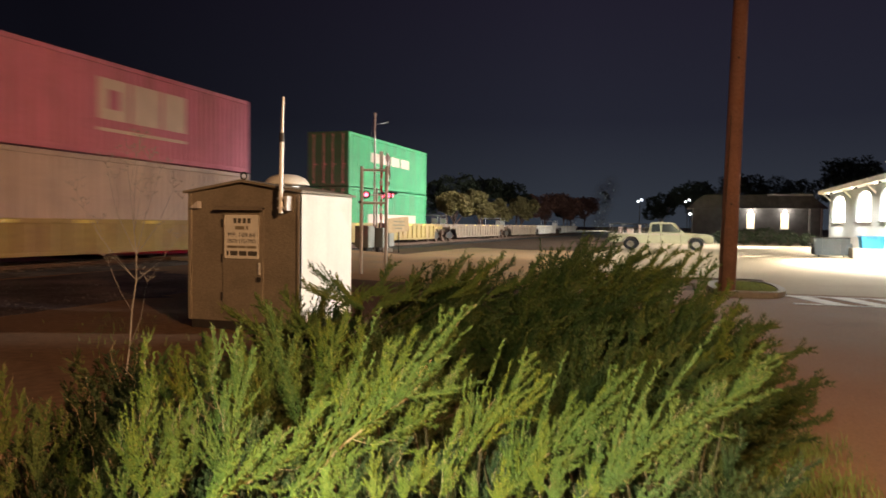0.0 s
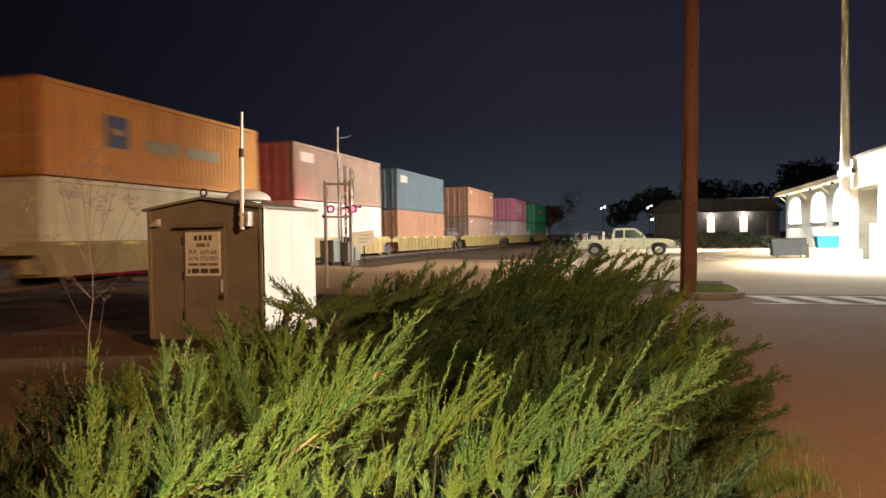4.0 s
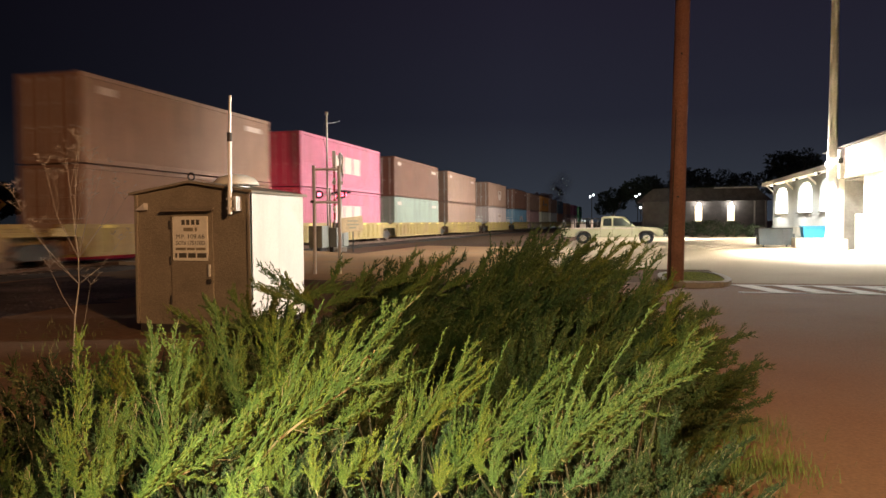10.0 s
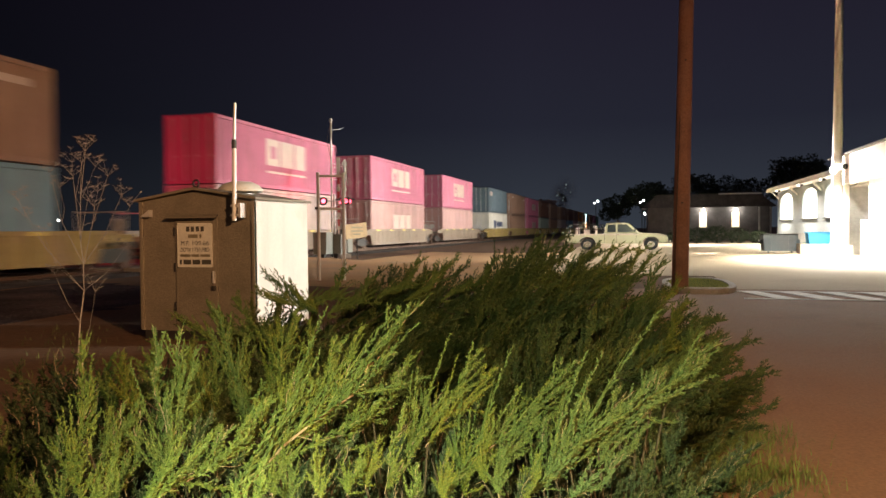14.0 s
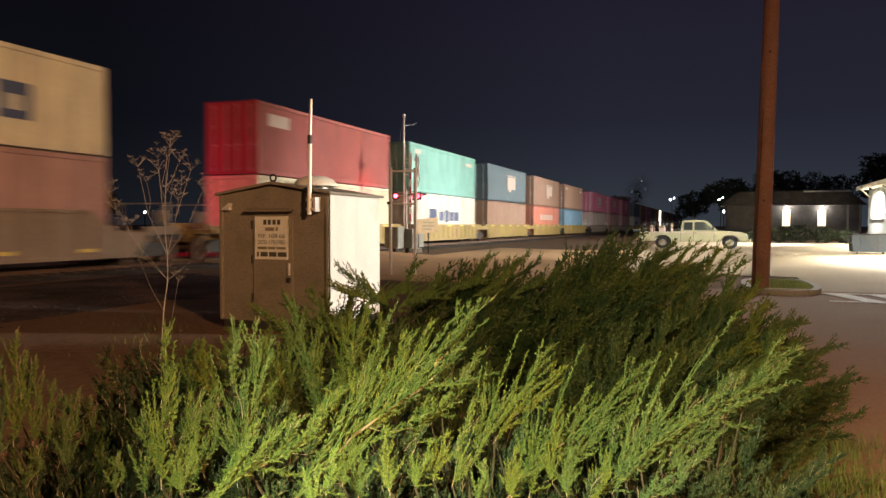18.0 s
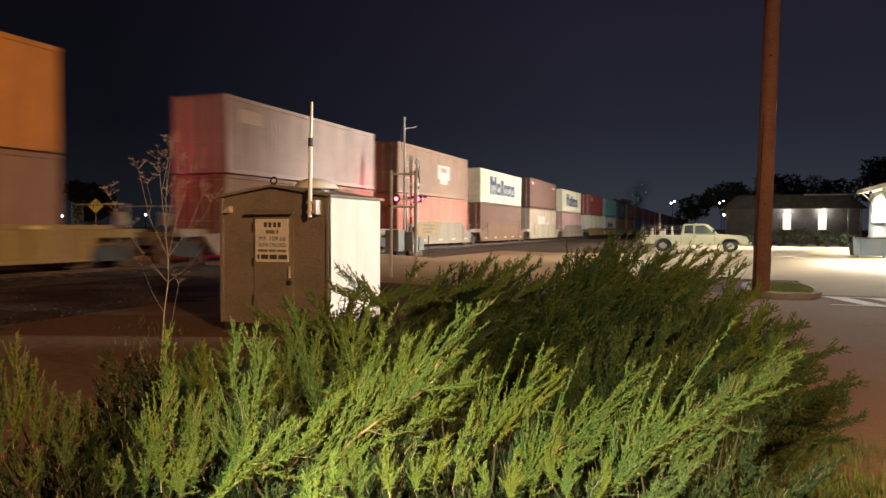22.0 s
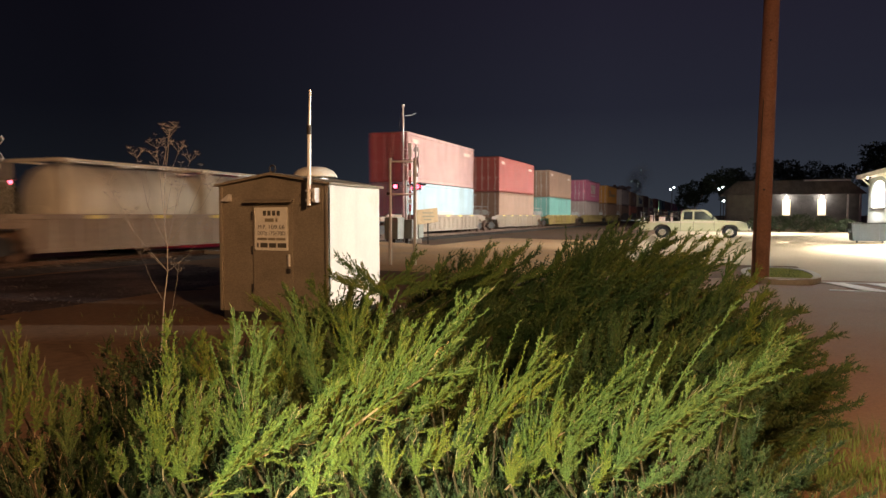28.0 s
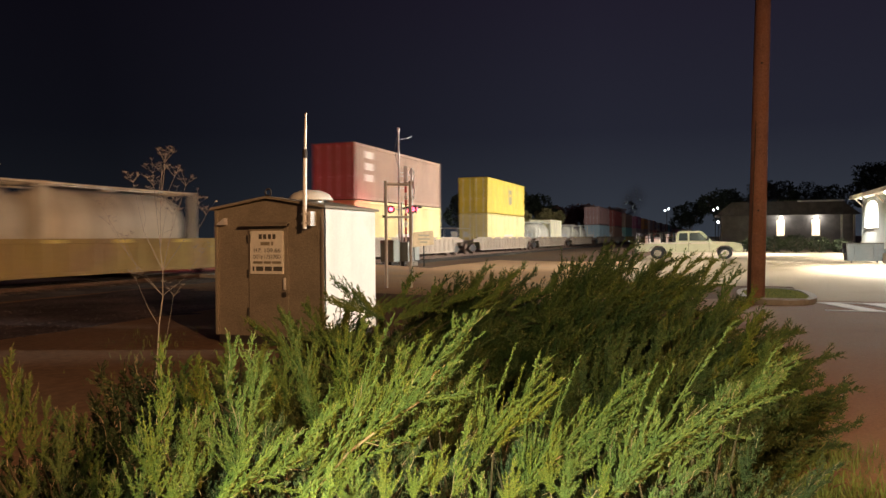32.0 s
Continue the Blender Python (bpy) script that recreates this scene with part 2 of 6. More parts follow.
def mesh_of(name, bm, mat=None):
    me = bpy.data.meshes.new(name)
    bm.normal_update()
    bm.to_mesh(me)
    bm.free()
    me.materials.append(mat or M["galv"])
    return me


def box(bm, x0, x1, y0, y1, z0, z1, bevel=0.0, m=None):
    r = bmesh.ops.create_cube(bm, size=1.0)
    vs = r["verts"]
    bmesh.ops.scale(bm, vec=(x1 - x0, y1 - y0, z1 - z0), verts=vs)
    bmesh.ops.translate(bm, vec=((x0 + x1) / 2, (y0 + y1) / 2, (z0 + z1) / 2), verts=vs)
    if bevel:
        es = list({ed for v in vs for ed in v.link_edges})
        out = bmesh.ops.bevel(bm, geom=es, offset=bevel, segments=2, affect="EDGES", profile=0.6)
        vs = list({v for f in out["faces"] for v in f.verts} | {v for v in vs if v.is_valid})
    if m is not None:
        bmesh.ops.transform(bm, matrix=m, verts=vs)
    return bm


def rod(bm, a, b, r0, r1=None, sides=8):
    """A tapered round bar from a to b."""
    a, b = Vector(a), Vector(b)
    r1 = r0 if r1 is None else r1
    d = b - a
    out = bmesh.ops.create_cone(bm, cap_ends=True, segments=sides, radius1=r0, radius2=max(r1, 1e-4), depth=d.length)
    m = Matrix.Translation((a + b) / 2) @ d.to_track_quat("Z", "Y").to_matrix().to_4x4()
    bmesh.ops.transform(bm, matrix=m, verts=out["verts"])
    return bm


def cyl(bm, centre, axis, r, depth, sides=16, r2=None):
    a = Vector(centre) - Vector(axis).normalized() * depth / 2
    return rod(bm, a, a + Vector(axis).normalized() * depth, r, r2, sides)


def prism(bm, outline, axis, a0, a1, bevel=0.0):
    """A flat outline (two coordinates) pulled along an axis ('x', 'y' or 'z') from a0 to a1."""
    def at(u, v, w):
        return {"x": (w, u, v), "y": (u, w, v), "z": (u, v, w)}[axis]
    lo = [bm.verts.new(at(u, v, a0)) for u, v in outline]
    hi = [bm.verts.new(at(u, v, a1)) for u, v in outline]
    fs = [bm.faces.new(lo), bm.faces.new(hi[::-1])]
    k = len(outline)
    for i in range(k):
        fs.append(bm.faces.new((lo[i], hi[i], hi[(i + 1) % k], lo[(i + 1) % k])))
    bmesh.ops.recalc_face_normals(bm, faces=fs)
    if bevel:
        es = list({ed for f in fs for ed in f.edges})
        bmesh.ops.bevel(bm, geom=es, offset=bevel, segments=2, affect="EDGES", profile=0.6)
    return bm


def empty(name, m=None):
    ob = new(name)
    if m is not None:
        ob.matrix_world = m
    return ob


def tube(bm, pts, r, sides=6):
    for p, q in zip(pts, pts[1:]):
        rod(bm, p, q, r, r, sides)
    return bm


B = bmesh.new


# ---------------------------------------------------------------- ground, road, track
def smooth(a, b, x):
    u = min(1.0, max(0.0, (x - a) / (b - a)))
    return u * u * (3 - 2 * u)


def ground_height(x, y):
    return 0.08 * smooth(-9, -14, x) + 0.02 * noise.noise((x * 0.4, y * 0.4, 0)) * smooth(60, 20, abs(y)) - 0.02


def sheet(name, xs, ys, height, mat):
    verts = [(x, y, height(x, y)) for y in ys for x in xs]
    k = len(xs)
    faces = [(j * k + i, j * k + i + 1, (j + 1) * k + i + 1, (j + 1) * k + i) for j in range(len(ys) - 1) for i in range(k - 1)]
    me = bpy.data.meshes.new(name)
    me.from_pydata(verts, [], faces)
    me.materials.append(mat)
    return new(name, me)


def steps(*spans):
    out = []
    for a, b, d in spans:
        k = max(1, round((b - a) / d))
        out += [a + (b - a) * i / k for i in range(k)]
    return out + [spans[-1][1]]


ground = sheet("ground", steps((-1500, -60, 120), (-60, -22, 3), (-22, 8, 0.5), (8, 60, 4), (60, 1500, 120)),
               steps((-300, -20, 40), (-20, 24, 0.6), (24, 80, 3), (80, 1800, 120)), ground_height, M["dirt"])
tagged(ground, "bare brown dirt ground beside the railway", "ground", kind="structure")

# asphalt drive beside the shrubs, and the lit parking lot behind the painted strip
drive = sheet("road", steps((-0.9, 9, 0.6), (9, 40, 6)), steps((-25, 18.4, 0.8)),
              lambda x, y: -0.03 + 0.045 * smooth(-0.9, 0.6, x) + 0.012 * noise.noise((x * 0.3, y * 0.3, 3)), M["asphalt"])
tagged(drive, "worn brown-grey asphalt drive", "road", kind="structure")
lot = sheet("parking_lot", steps((2.2, 12, 1.2), (12, 60, 6)), steps((18.4, 75, 1.6)), lambda x, y: 0.014, M["lot"])
tagged(lot, "floodlit pale asphalt parking lot", "parking lot", kind="structure")
lot_b = sheet("parking_lot", steps((-4.5, 2.2, 1.2)), steps((23.2, 75, 1.6)), lambda x, y: 0.014, M["lot"])
tagged(lot_b, "floodlit pale asphalt parking lot behind the grass island", "parking lot", kind="structure")
far_road = sheet("road", steps((-40, 40, 8)), steps((75, 95, 5)), lambda x, y: 0.02, M["asphalt"])
tagged(far_road, "dark asphalt street behind the lot", "road", kind="structure")


yard = sheet("dirt_yard", steps((-13.5, -3.2, 0.8)), steps((16.5, 46, 0.9)),
             lambda x, y: 0.004 + 0.07 * smooth(-9, -14, x) + 0.012 * noise.noise((x * 0.5, y * 0.5, 9)), M["tandirt"])
for v in yard.data.vertices:
    if v.co.y < 17.5 or v.co.y > 45 or v.co.x < -13 or v.co.x > -3.8:
        v.co.z = -0.05
tagged(yard, "packed tan dirt yard beside the crossing", "yard", kind="structure")


# hatched paint strip: two edge lines and slanted bars
def slab(name, outline, z0, z1, mat, parent=None, label=""):
    return part(name, prism(B(), outline, "z", z0, z1), mat, parent, label)


strip = tagged(empty("hatched_strip", pose(2.1, 0, 0)), "worn white hatched no-parking strip painted on asphalt", "road marking", kind="structure")
for y0, y1 in ((15.82, 15.94), (17.62, 17.74)):
    slab("edge_line", [(0, y0), (14, y0), (14, y1), (0, y1)], 0.028, 0.034, M["line"], strip)
for i in range(15):
    x0 = 0.62 + 0.83 * i
    slab("bar", [(x0, 15.94), (x0 + 0.42, 15.94), (x0 - 0.1, 17.62), (x0 - 0.52, 17.62)], 0.028, 0.034, M["line"], strip)
for x0 in (5.5, 8.4):
    slab("lot_line", [(x0, 24.8), (x0 + 2.2, 24.8), (x0 + 2.2, 24.95), (x0, 24.95)], 0.02, 0.026, M["line"], strip)

# grass island with a concrete kerb round the utility pole
island = tagged(empty("kerb_island"), "grass island edged with a pale concrete kerb", "kerb", kind="structure")


def island_outline(grow):
    pts = []
    for a in range(0, 360, 15):
        r = radians(a)
        c, s = math.cos(r), math.sin(r)
        pts.append((1.42 + (0.68 + grow) * math.copysign(abs(c) ** 0.8, c), 18.9 + (1.9 + grow) * math.copysign(abs(s) ** 0.8, s)))
    return pts


outer, inner = island_outline(0.16), island_outline(0.0)
for i in range(len(outer)):
    j = (i + 1) % len(outer)
    slab("kerb_stone", [outer[i], outer[j], inner[j], inner[i]], 0.0, 0.13, M["concrete"], island)
slab("turf", island_outline(-0.002), 0.0, 0.11, M["grass"], island, "dry grass turf")
stop = part("wheel_stop", box(B(), 1.0, 1.95, 17.02, 17.2, 0.02, 0.15, 0.03), M["concrete"])
tagged(stop, "low concrete wheel stop at the island's edge", "wheel stop")

# old dark gravel spread between the dirt and the track
M["verge"] = material("dark_cinder_gravel", (0.055, 0.043, 0.045), 0.95, vary=0.5, coarse=0.5, fine=11, bump=1.0, spec=0.12, second=(0.085, 0.062, 0.055), second_at=0.6)
verge = sheet("gravel_verge", steps((-15.2, -9.4, 0.4)), steps((-8, 20, 0.5)), lambda x, y: ground_height(x, y) + 0.02 + 0.025 * noise.noise((x * 3, y * 3, 4)), M["verge"])
for v in verge.data.vertices:
    edge = -9.9 + 0.7 * noise.noise((v.co.y * 0.35, 1.0, 7.0)) + 0.25 * noise.noise((v.co.y * 1.7, 5.0, 2.0))
    if v.co.x > edge or v.co.y > 17.2 + 1.4 * noise.noise((v.co.x * 0.5, 3.0, 1.0)):
        v.co.z -= 0.09
tagged(verge, "dark purplish cinder gravel beside the track", "gravel", kind="structure")
vs, fs = [], []
rv = np.random.default_rng(31)
for _ in range(2200):
    x, y = rv.uniform(-14.6, -10.0), rv.uniform(3.0, 16.5)
    q, h, a0 = rv.uniform(0.015, 0.05), rv.uniform(0.01, 0.025), rv.uniform(0, 6.28)
    z, k = ground_height(x, y) + 0.015, len(vs)
    vs += [(x + q * math.cos(a0 + c * 1.2566) * rv.uniform(0.7, 1.1), y + q * math.sin(a0 + c * 1.2566) * rv.uniform(0.7, 1.1), z) for c in range(5)]
    vs.append((x + 0.3 * q * math.cos(a0), y + 0.3 * q * math.sin(a0), z + h))
    fs += [(k + c, k + (c + 1) % 5, k + 5) for c in range(5)]
me = bpy.data.meshes.new("loose_stones")
me.from_pydata(vs, [], fs)
M["stone"] = material("loose_stone", (0.055, 0.045, 0.045), 0.95, vary=0.4, coarse=1.5, fine=20)
me.materials.append(M["stone"])
tagged(new("loose_stones", me), "loose grey stones scattered on the cinder gravel", "stones", kind="stuff")

# railway: ballast, ties, rails, and the road that crosses it
RAIL_Z, TRACK_X = 0.25, -18.07


def ballast_height(x, y):
    u = abs(x - TRACK_X)
    h = 0.115 if u < 1.9 else 0.115 - 0.26 * smooth(1.9, 3.4, u)
    return h + 0.03 * noise.noise((x * 2.2, y * 2.2, 1))


ballast = sheet("ballast", [TRACK_X + d * 0.28 for d in range(-13, 14)], steps((-700, -120, 40), (-120, 0, 2), (0, 60, 0.5), (60, 160, 2.5), (160, 1150, 50)), ballast_height, M["gravel"])
tagged(ballast, "dark grey crushed-stone ballast bed", "ballast", kind="stuff")
bm = B()
for side in (-0.7525, 0.7525):
    prism(bm, [(TRACK_X + side + u, v) for u, v in ((-0.07, 0.1), (0.07, 0.1), (0.07, 0.118), (0.012, 0.135), (0.012, 0.205), (0.036, 0.215), (0.036, 0.25), (-0.036, 0.25), (-0.036, 0.215), (-0.012, 0.205), (-0.012, 0.135), (-0.07, 0.118))], "y", -700, 1150)
tagged(part("railway_rails", bm, M["rail"]), "worn steel railway rails", "rails", kind="structure")
tie_me = mesh_of("tie", box(B(), -1.3, 1.3, -0.115, 0.115, -0.09, 0.09, 0.012), M["tie"])
track = tagged(empty("railway_ties", pose(TRACK_X, 0, 0.06)), "dark creosoted wooden railway ties", "railway ties", kind="structure")
for i in range(150):
    shared("tie", tie_me, track, at=pose(0.02 * math.sin(i * 3.1), -6 + 0.52 * i, 0, 0, 0, 1.2 * math.sin(i * 1.7)))


def crossing_height(x, y):
    return 0.01 + 0.06 * smooth(-9, -13, x) + 0.165 * smooth(-11.5, -15.6, x) * smooth(-27, -21.5, x) + 0.01 * noise.noise((x, y * 0.5, 5))


road_x = sheet("road", steps((-90, -30, 6), (-30, -6.5, 0.7)), steps((21.3, 31.6, 0.9)), crossing_height, M["tandirt"])
for v in road_x.data.vertices:
    if v.co.x > -8 and v.co.y > 22:
        v.co.x += 0.6 * noise.noise((2, v.co.y * 0.4, 2))
tagged(road_x, "packed tan dirt road over the level crossing", "road", kind="structure")
for side in (-1.25, 0.0, 1.25):
    w = 0.62 if side == 0 else 0.42
    pl = tagged(part("crossing_panel", box(B(), TRACK_X + side - w, TRACK_X + side + w, 21.3, 31.6, 0.1, 0.244, 0.01), M["concrete"]),
                "concrete crossing panel between the rails", "crossing panel", group="crossing panels", kind="structure")

# ---------------------------------------------------------------- utility pole
pole = tagged(empty("utility_pole", pose(0.92, 17.35, 0)), "tall round brown wooden utility pole", "utility pole")
bm = B()
levels = [(-0.3, 0.185), (0.0, 0.185), (2.5, 0.175), (5, 0.165), (7.5, 0.155), (10.5, 0.14)]
rings = []
for z, r in levels:
    ring = [bm.verts.new((r * math.cos(a * math.tau / 20) * (1 + 0.03 * noise.noise((a * 0.9, z, 0))) + 0.022 * z, r * math.sin(a * math.tau / 20), z)) for a in range(20)]
    rings.append(ring)
for lo, hi in zip(rings, rings[1:]):
    for a in range(20):
        bm.faces.new((lo[a], lo[(a + 1) % 20], hi[(a + 1) % 20], hi[a]))
bm.faces.new(rings[-1])
for f in bm.faces:
    f.smooth = True
part("shaft", bm, M["pole"], pole)
for z in (2.05, 5.25):
    part("bolt", cyl(B(), (0.022 * z, -0.165, z), (0, 1, 0), 0.022, 0.06, 8), M["darksteel"], pole, "dark bolt head")
part("staple_wire", tube(B(), [(-0.12, -0.16, 0.0), (-0.09, -0.16, 1.5), (0.0, -0.155, 4.0)], 0.008, 5), M["darksteel"], pole, "thin ground wire")

# ---------------------------------------------------------------- signal bungalow
CX0, CX1, CY0, CY1, CEAVE, CRIDGE = -6.86, -5.03, 8.82, 10.45, 1.93, 2.08
cab = tagged(empty("signal_bungalow", pose((CX0 + CX1) / 2, CY0, 0)), "beige steel railway signal cabinet with a shallow gable roof", "signal cabinet")
W, DPT = (CX1 - CX0) / 2, CY1 - CY0
part("base_skid", box(B(), -W + 0.04, W - 0.04, 0.04, DPT - 0.04, -0.05, 0.1), M["darksteel"], cab)
# the flood's whiteness is put into this wall's colour alone
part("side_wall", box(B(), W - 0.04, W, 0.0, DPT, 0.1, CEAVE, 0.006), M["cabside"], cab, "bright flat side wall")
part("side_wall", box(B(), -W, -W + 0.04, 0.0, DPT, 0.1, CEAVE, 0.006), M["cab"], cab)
wall = prism(B(), [(-W + 0.04, 0.1), (W - 0.04, 0.1), (W - 0.04, CEAVE), (0, CRIDGE - 0.02), (-W + 0.04, CEAVE)], "y", DPT - 0.04, DPT)
part("rear_wall", wall, M["cab"], cab)
wall = prism(B(), [(-W + 0.04, 0.1), (W - 0.04, 0.1), (W - 0.04, CEAVE), (0, CRIDGE - 0.02), (-W + 0.04, CEAVE)], "y", 0.03, 0.07)
part("front_wall", wall, M["cab"], cab)
for s in (-1, 1):
    part("corner_post", box(B(), s * W - 0.05 * (s > 0), s * W + 0.05 * (s < 0), -0.004, 0.06, 0.1, CEAVE - 0.005, 0.01), M["cab"], cab)
    roof = prism(B(), [(0, CRIDGE), (s * (W + 0.05), CEAVE - 0.005), (s * (W + 0.05), CEAVE + 0.03), (0, CRIDGE + 0.035)], "y", -0.05, DPT + 0.05)
    part("roof_sheet", roof, M["cab"], cab)
    ring_b = B()
    for k in range(10):
        a0, a1 = math.tau * k / 10, math.tau * (k + 1) / 10
        rod(ring_b, (0.05 * math.cos(a0), 0, 0.055 + 0.05 * math.sin(a0)), (0.05 * math.cos(a1), 0, 0.055 + 0.05 * math.sin(a1)), 0.013, 0.013, 6)
    part("lifting_ring", ring_b, M["darksteel"], cab, "dark lifting eye", at=pose(0.02, 0.0 if s < 0 else DPT, CRIDGE + 0.03))
part("drip_cap", prism(B(), [(-0.02, 1.74), (-0.11, 1.70), (-0.11, 1.685), (-0.02, 1.70)], "x", -0.40, 0.38), M["cab"], cab)
door = part("door", box(B(), -0.33, 0.33, 0.008, 0.035, 0.2, 1.69, 0.008), M["cab"], cab)
for z in (0.45, 1.0, 1.5):
    part("hinge", cyl(B(), (-0.345, 0.012, z), (0, 0, 1), 0.014, 0.12, 8), M["darksteel"], door)
part("handle", box(B(), 0.27, 0.295, -0.03, 0.01, 0.78, 0.95, 0.006), M["galv"], door, "grey lever handle")
part("padlock", box(B(), 0.25, 0.31, -0.03, 0.0, 0.68, 0.75, 0.01), M["darksteel"], door)
plate = part("notice_plate", box(B(), -0.285, 0.265, -0.012, 0.004, 1.0, 1.62, 0.02), M["signwhite"], door, "pale notice plate with dark lettering")
for s, z in ((-1, 1.76), (1, 1.74)):
    hood = prism(B(), [(-0.09, z - 0.05), (0.05, z - 0.05), (0.05, z + 0.05)], "y", -0.06, 0.03)
    part("vent_hood", hood, M["galv"] if s < 0 else M["cab"], cab, at=pose(s * 0.74 - 0.02, 0, 0))


def lettering(words, size, mat, parent, x, z, width=None, y=-0.0155):
    curve = bpy.data.curves.new("lettering", "FONT")
    curve.body, curve.size, curve.align_x, curve.align_y, curve.extrude = words, size, "CENTER", "CENTER", 0.001
    tmp = new("lettering", curve)
    me = bpy.data.meshes.new_from_object(tmp.evaluated_get(bpy.context.evaluated_depsgraph_get()))
    bpy.data.objects.remove(tmp)
    me.materials.clear()
    me.materials.append(mat)
    ob = new("lettering", me)
    ob.parent = parent
    xs = [v.co.x for v in me.vertices]
    k = width / (max(xs) - min(xs)) if width else 1.0
    ob.matrix_local = pose(x, y, z, 90, 0, 0) @ Matrix.Diagonal((k, 1, 1, 1))
    return ob


lettering("M.P.", 0.085, M["ink"], plate, -0.16, 1.335, 0.13)
lettering("109.66", 0.085, M["ink"], plate, 0.08, 1.335, 0.26)
lettering("DOT#", 0.08, M["ink"], plate, -0.155, 1.245, 0.16)
lettering("175170D", 0.08, M["ink"], plate, 0.085, 1.245, 0.27)


def bars(parent, mat, z, h, spans, y0=-0.0165, y1=-0.0125):
    for a, b in spans:
        part("text_bar", box(B(), a, b, y0, y1, z - h / 2, z + h / 2), mat, parent)


bars(plate, M["ink"], 1.535, 0.07, ((-0.14, -0.09), (-0.065, -0.015), (0.015, 0.065), (0.09, 0.14)))
bars(plate, M["inkfaded"], 1.435, 0.05, ((-0.11, 0.04), (0.07, 0.10)))
bars(plate, M["inkfaded"], 1.165, 0.035, ((-0.24, -0.08), (-0.06, 0.06), (0.08, 0.23)))
bars(plate, M["ink"], 1.075, 0.065, ((-0.25, -0.22), (-0.19, -0.07), (-0.045, 0.075), (0.10, 0.245)))

M["fibreglass"] = material("white_fibreglass", (0.82, 0.80, 0.74), 0.4, vary=0.05, coarse=6, fine=40, bump=0.02)

# aerial clamped to the cabinet's corner
aerial = tagged(empty("radio_aerial", pose(-5.25, 8.68, 1.64)), "slim white aerial pole clamped to the signal cabinet", "aerial")
part("lower_tube", rod(B(), (0, 0, 0.0), (0.016, 0, 1.03), 0.03, 0.027, 12), M["fibreglass"], aerial, "bright white tube")
part("upper_tube", rod(B(), (0.014, 0, 1.02), (0.035, 0, 1.58), 0.021, 0.017, 12), M["galv"], aerial, "thinner grey tube")
part("collar", cyl(B(), (0.014, 0, 1.03), (0, 0, 1), 0.034, 0.12, 12), M["darksteel"], aerial)
clamp = part("clamp", box(B(), -0.045, 0.06, -0.02, 0.14, 0.06, 0.09, 0.004), M["galv"], aerial)
part("clamp", box(B(), -0.045, 0.06, -0.02, 0.14, 0.19, 0.22, 0.004), M["galv"], aerial)
part("clamp_plate", box(B(), 0.06, 0.10, -0.01, 0.14, 0.04, 0.24, 0.004), M["galv"], aerial)

# mushroom vent on the roof
vent = tagged(empty("roof_ventilator", pose(-5.71, 9.62, CEAVE + 0.075)), "pale domed mushroom ventilator on the cabinet roof", "ventilator")
bm = B()
prof = [(0.0, 0.24), (0.16, 0.225), (0.27, 0.18), (0.33, 0.11), (0.34, 0.075), (0.32, 0.075), (0.30, 0.10)]
prev = None
for r, z in prof:
    ring = [bm.verts.new((r * math.cos(a * math.tau / 24), r * math.sin(a * math.tau / 24), z)) for a in range(24)]
    if prev:
        for a in range(24):
            bm.faces.new((prev[a], prev[(a + 1) % 24], ring[(a + 1) % 24], ring[a]))
    prev = ring
bmesh.ops.remove_doubles(bm, verts=bm.verts, dist=1e-5)
for f in bm.faces:
    f.smooth = True
part("dome", bm, M["signwhite"], vent)
part("throat", cyl(B(), (0, 0, 0.05), (0, 0, 1), 0.2, 0.16, 20), M["galv"], vent)

# ---------------------------------------------------------------- H-shaped pipe frame
hf = tagged(empty("pipe_frame", pose(-8.86, 20.02, 0, 0, 0, 23.5)), "tall galvanised H-shaped pipe frame in the dirt", "pipe frame")
for s in (-0.37, 0.37):
    post = part("post", rod(B(), (s, 0, -0.2), (s, 0, 3.2), 0.048, 0.048, 12), M["galv"], hf)
    part("cap", cyl(B(), (s, 0, 3.21), (0, 0, 1), 0.055, 0.03, 12), M["galv"], post)
for z in (2.14, 3.12):
    part("crossbar", rod(B(), (-0.37, 0, z), (0.37, 0, z), 0.035, 0.035, 10), M["galv"], hf)
for s, z in ((-0.43, 2.16),):
    part("pipe_clamp", box(B(), s - 0.05, s + 0.05, -0.06, 0.06, z - 0.04, z + 0.04, 0.01), M["darksteel"], hf)


# ---------------------------------------------------------------- crossing signals
def flasher(parent, at, facing, lit):
    """A round flasher with its dark backing disc and hood; facing: +1 or -1 along x."""
    head = part("flasher", cyl(B(), (0, 0, 0), (1, 0, 0), 0.20, 0.03, 24), M["black"], parent, "round black flasher backing", at=pose(*at))
    part("lens", cyl(B(), (facing * 0.05, 0, 0), (1, 0, 0), 0.105, 0.07, 18), M["lensred"] if lit else M["lensdark"], head, "red signal lens")
    bm = B()
    for k in range(9):
        a0, a1 = radians(20 + 140 * k / 9), radians(20 + 140 * (k + 1) / 9)
        p = [(facing * u, 0.12 * math.cos(a), 0.12 * math.sin(a)) for a in (a0, a1) for u in (0.03, 0.28)]
        vs = [bm.verts.new(c) for c in p] + [bm.verts.new((c[0], c[1] * 1.06, c[2] * 1.06)) for c in p]
        bm.faces.new((vs[0], vs[1], vs[3], vs[2]))
        bm.faces.new((vs[4], vs[6], vs[7], vs[5]))
        bm.faces.new((vs[1], vs[5], vs[7], vs[3]))
    part("hood", bm, M["black"], head)


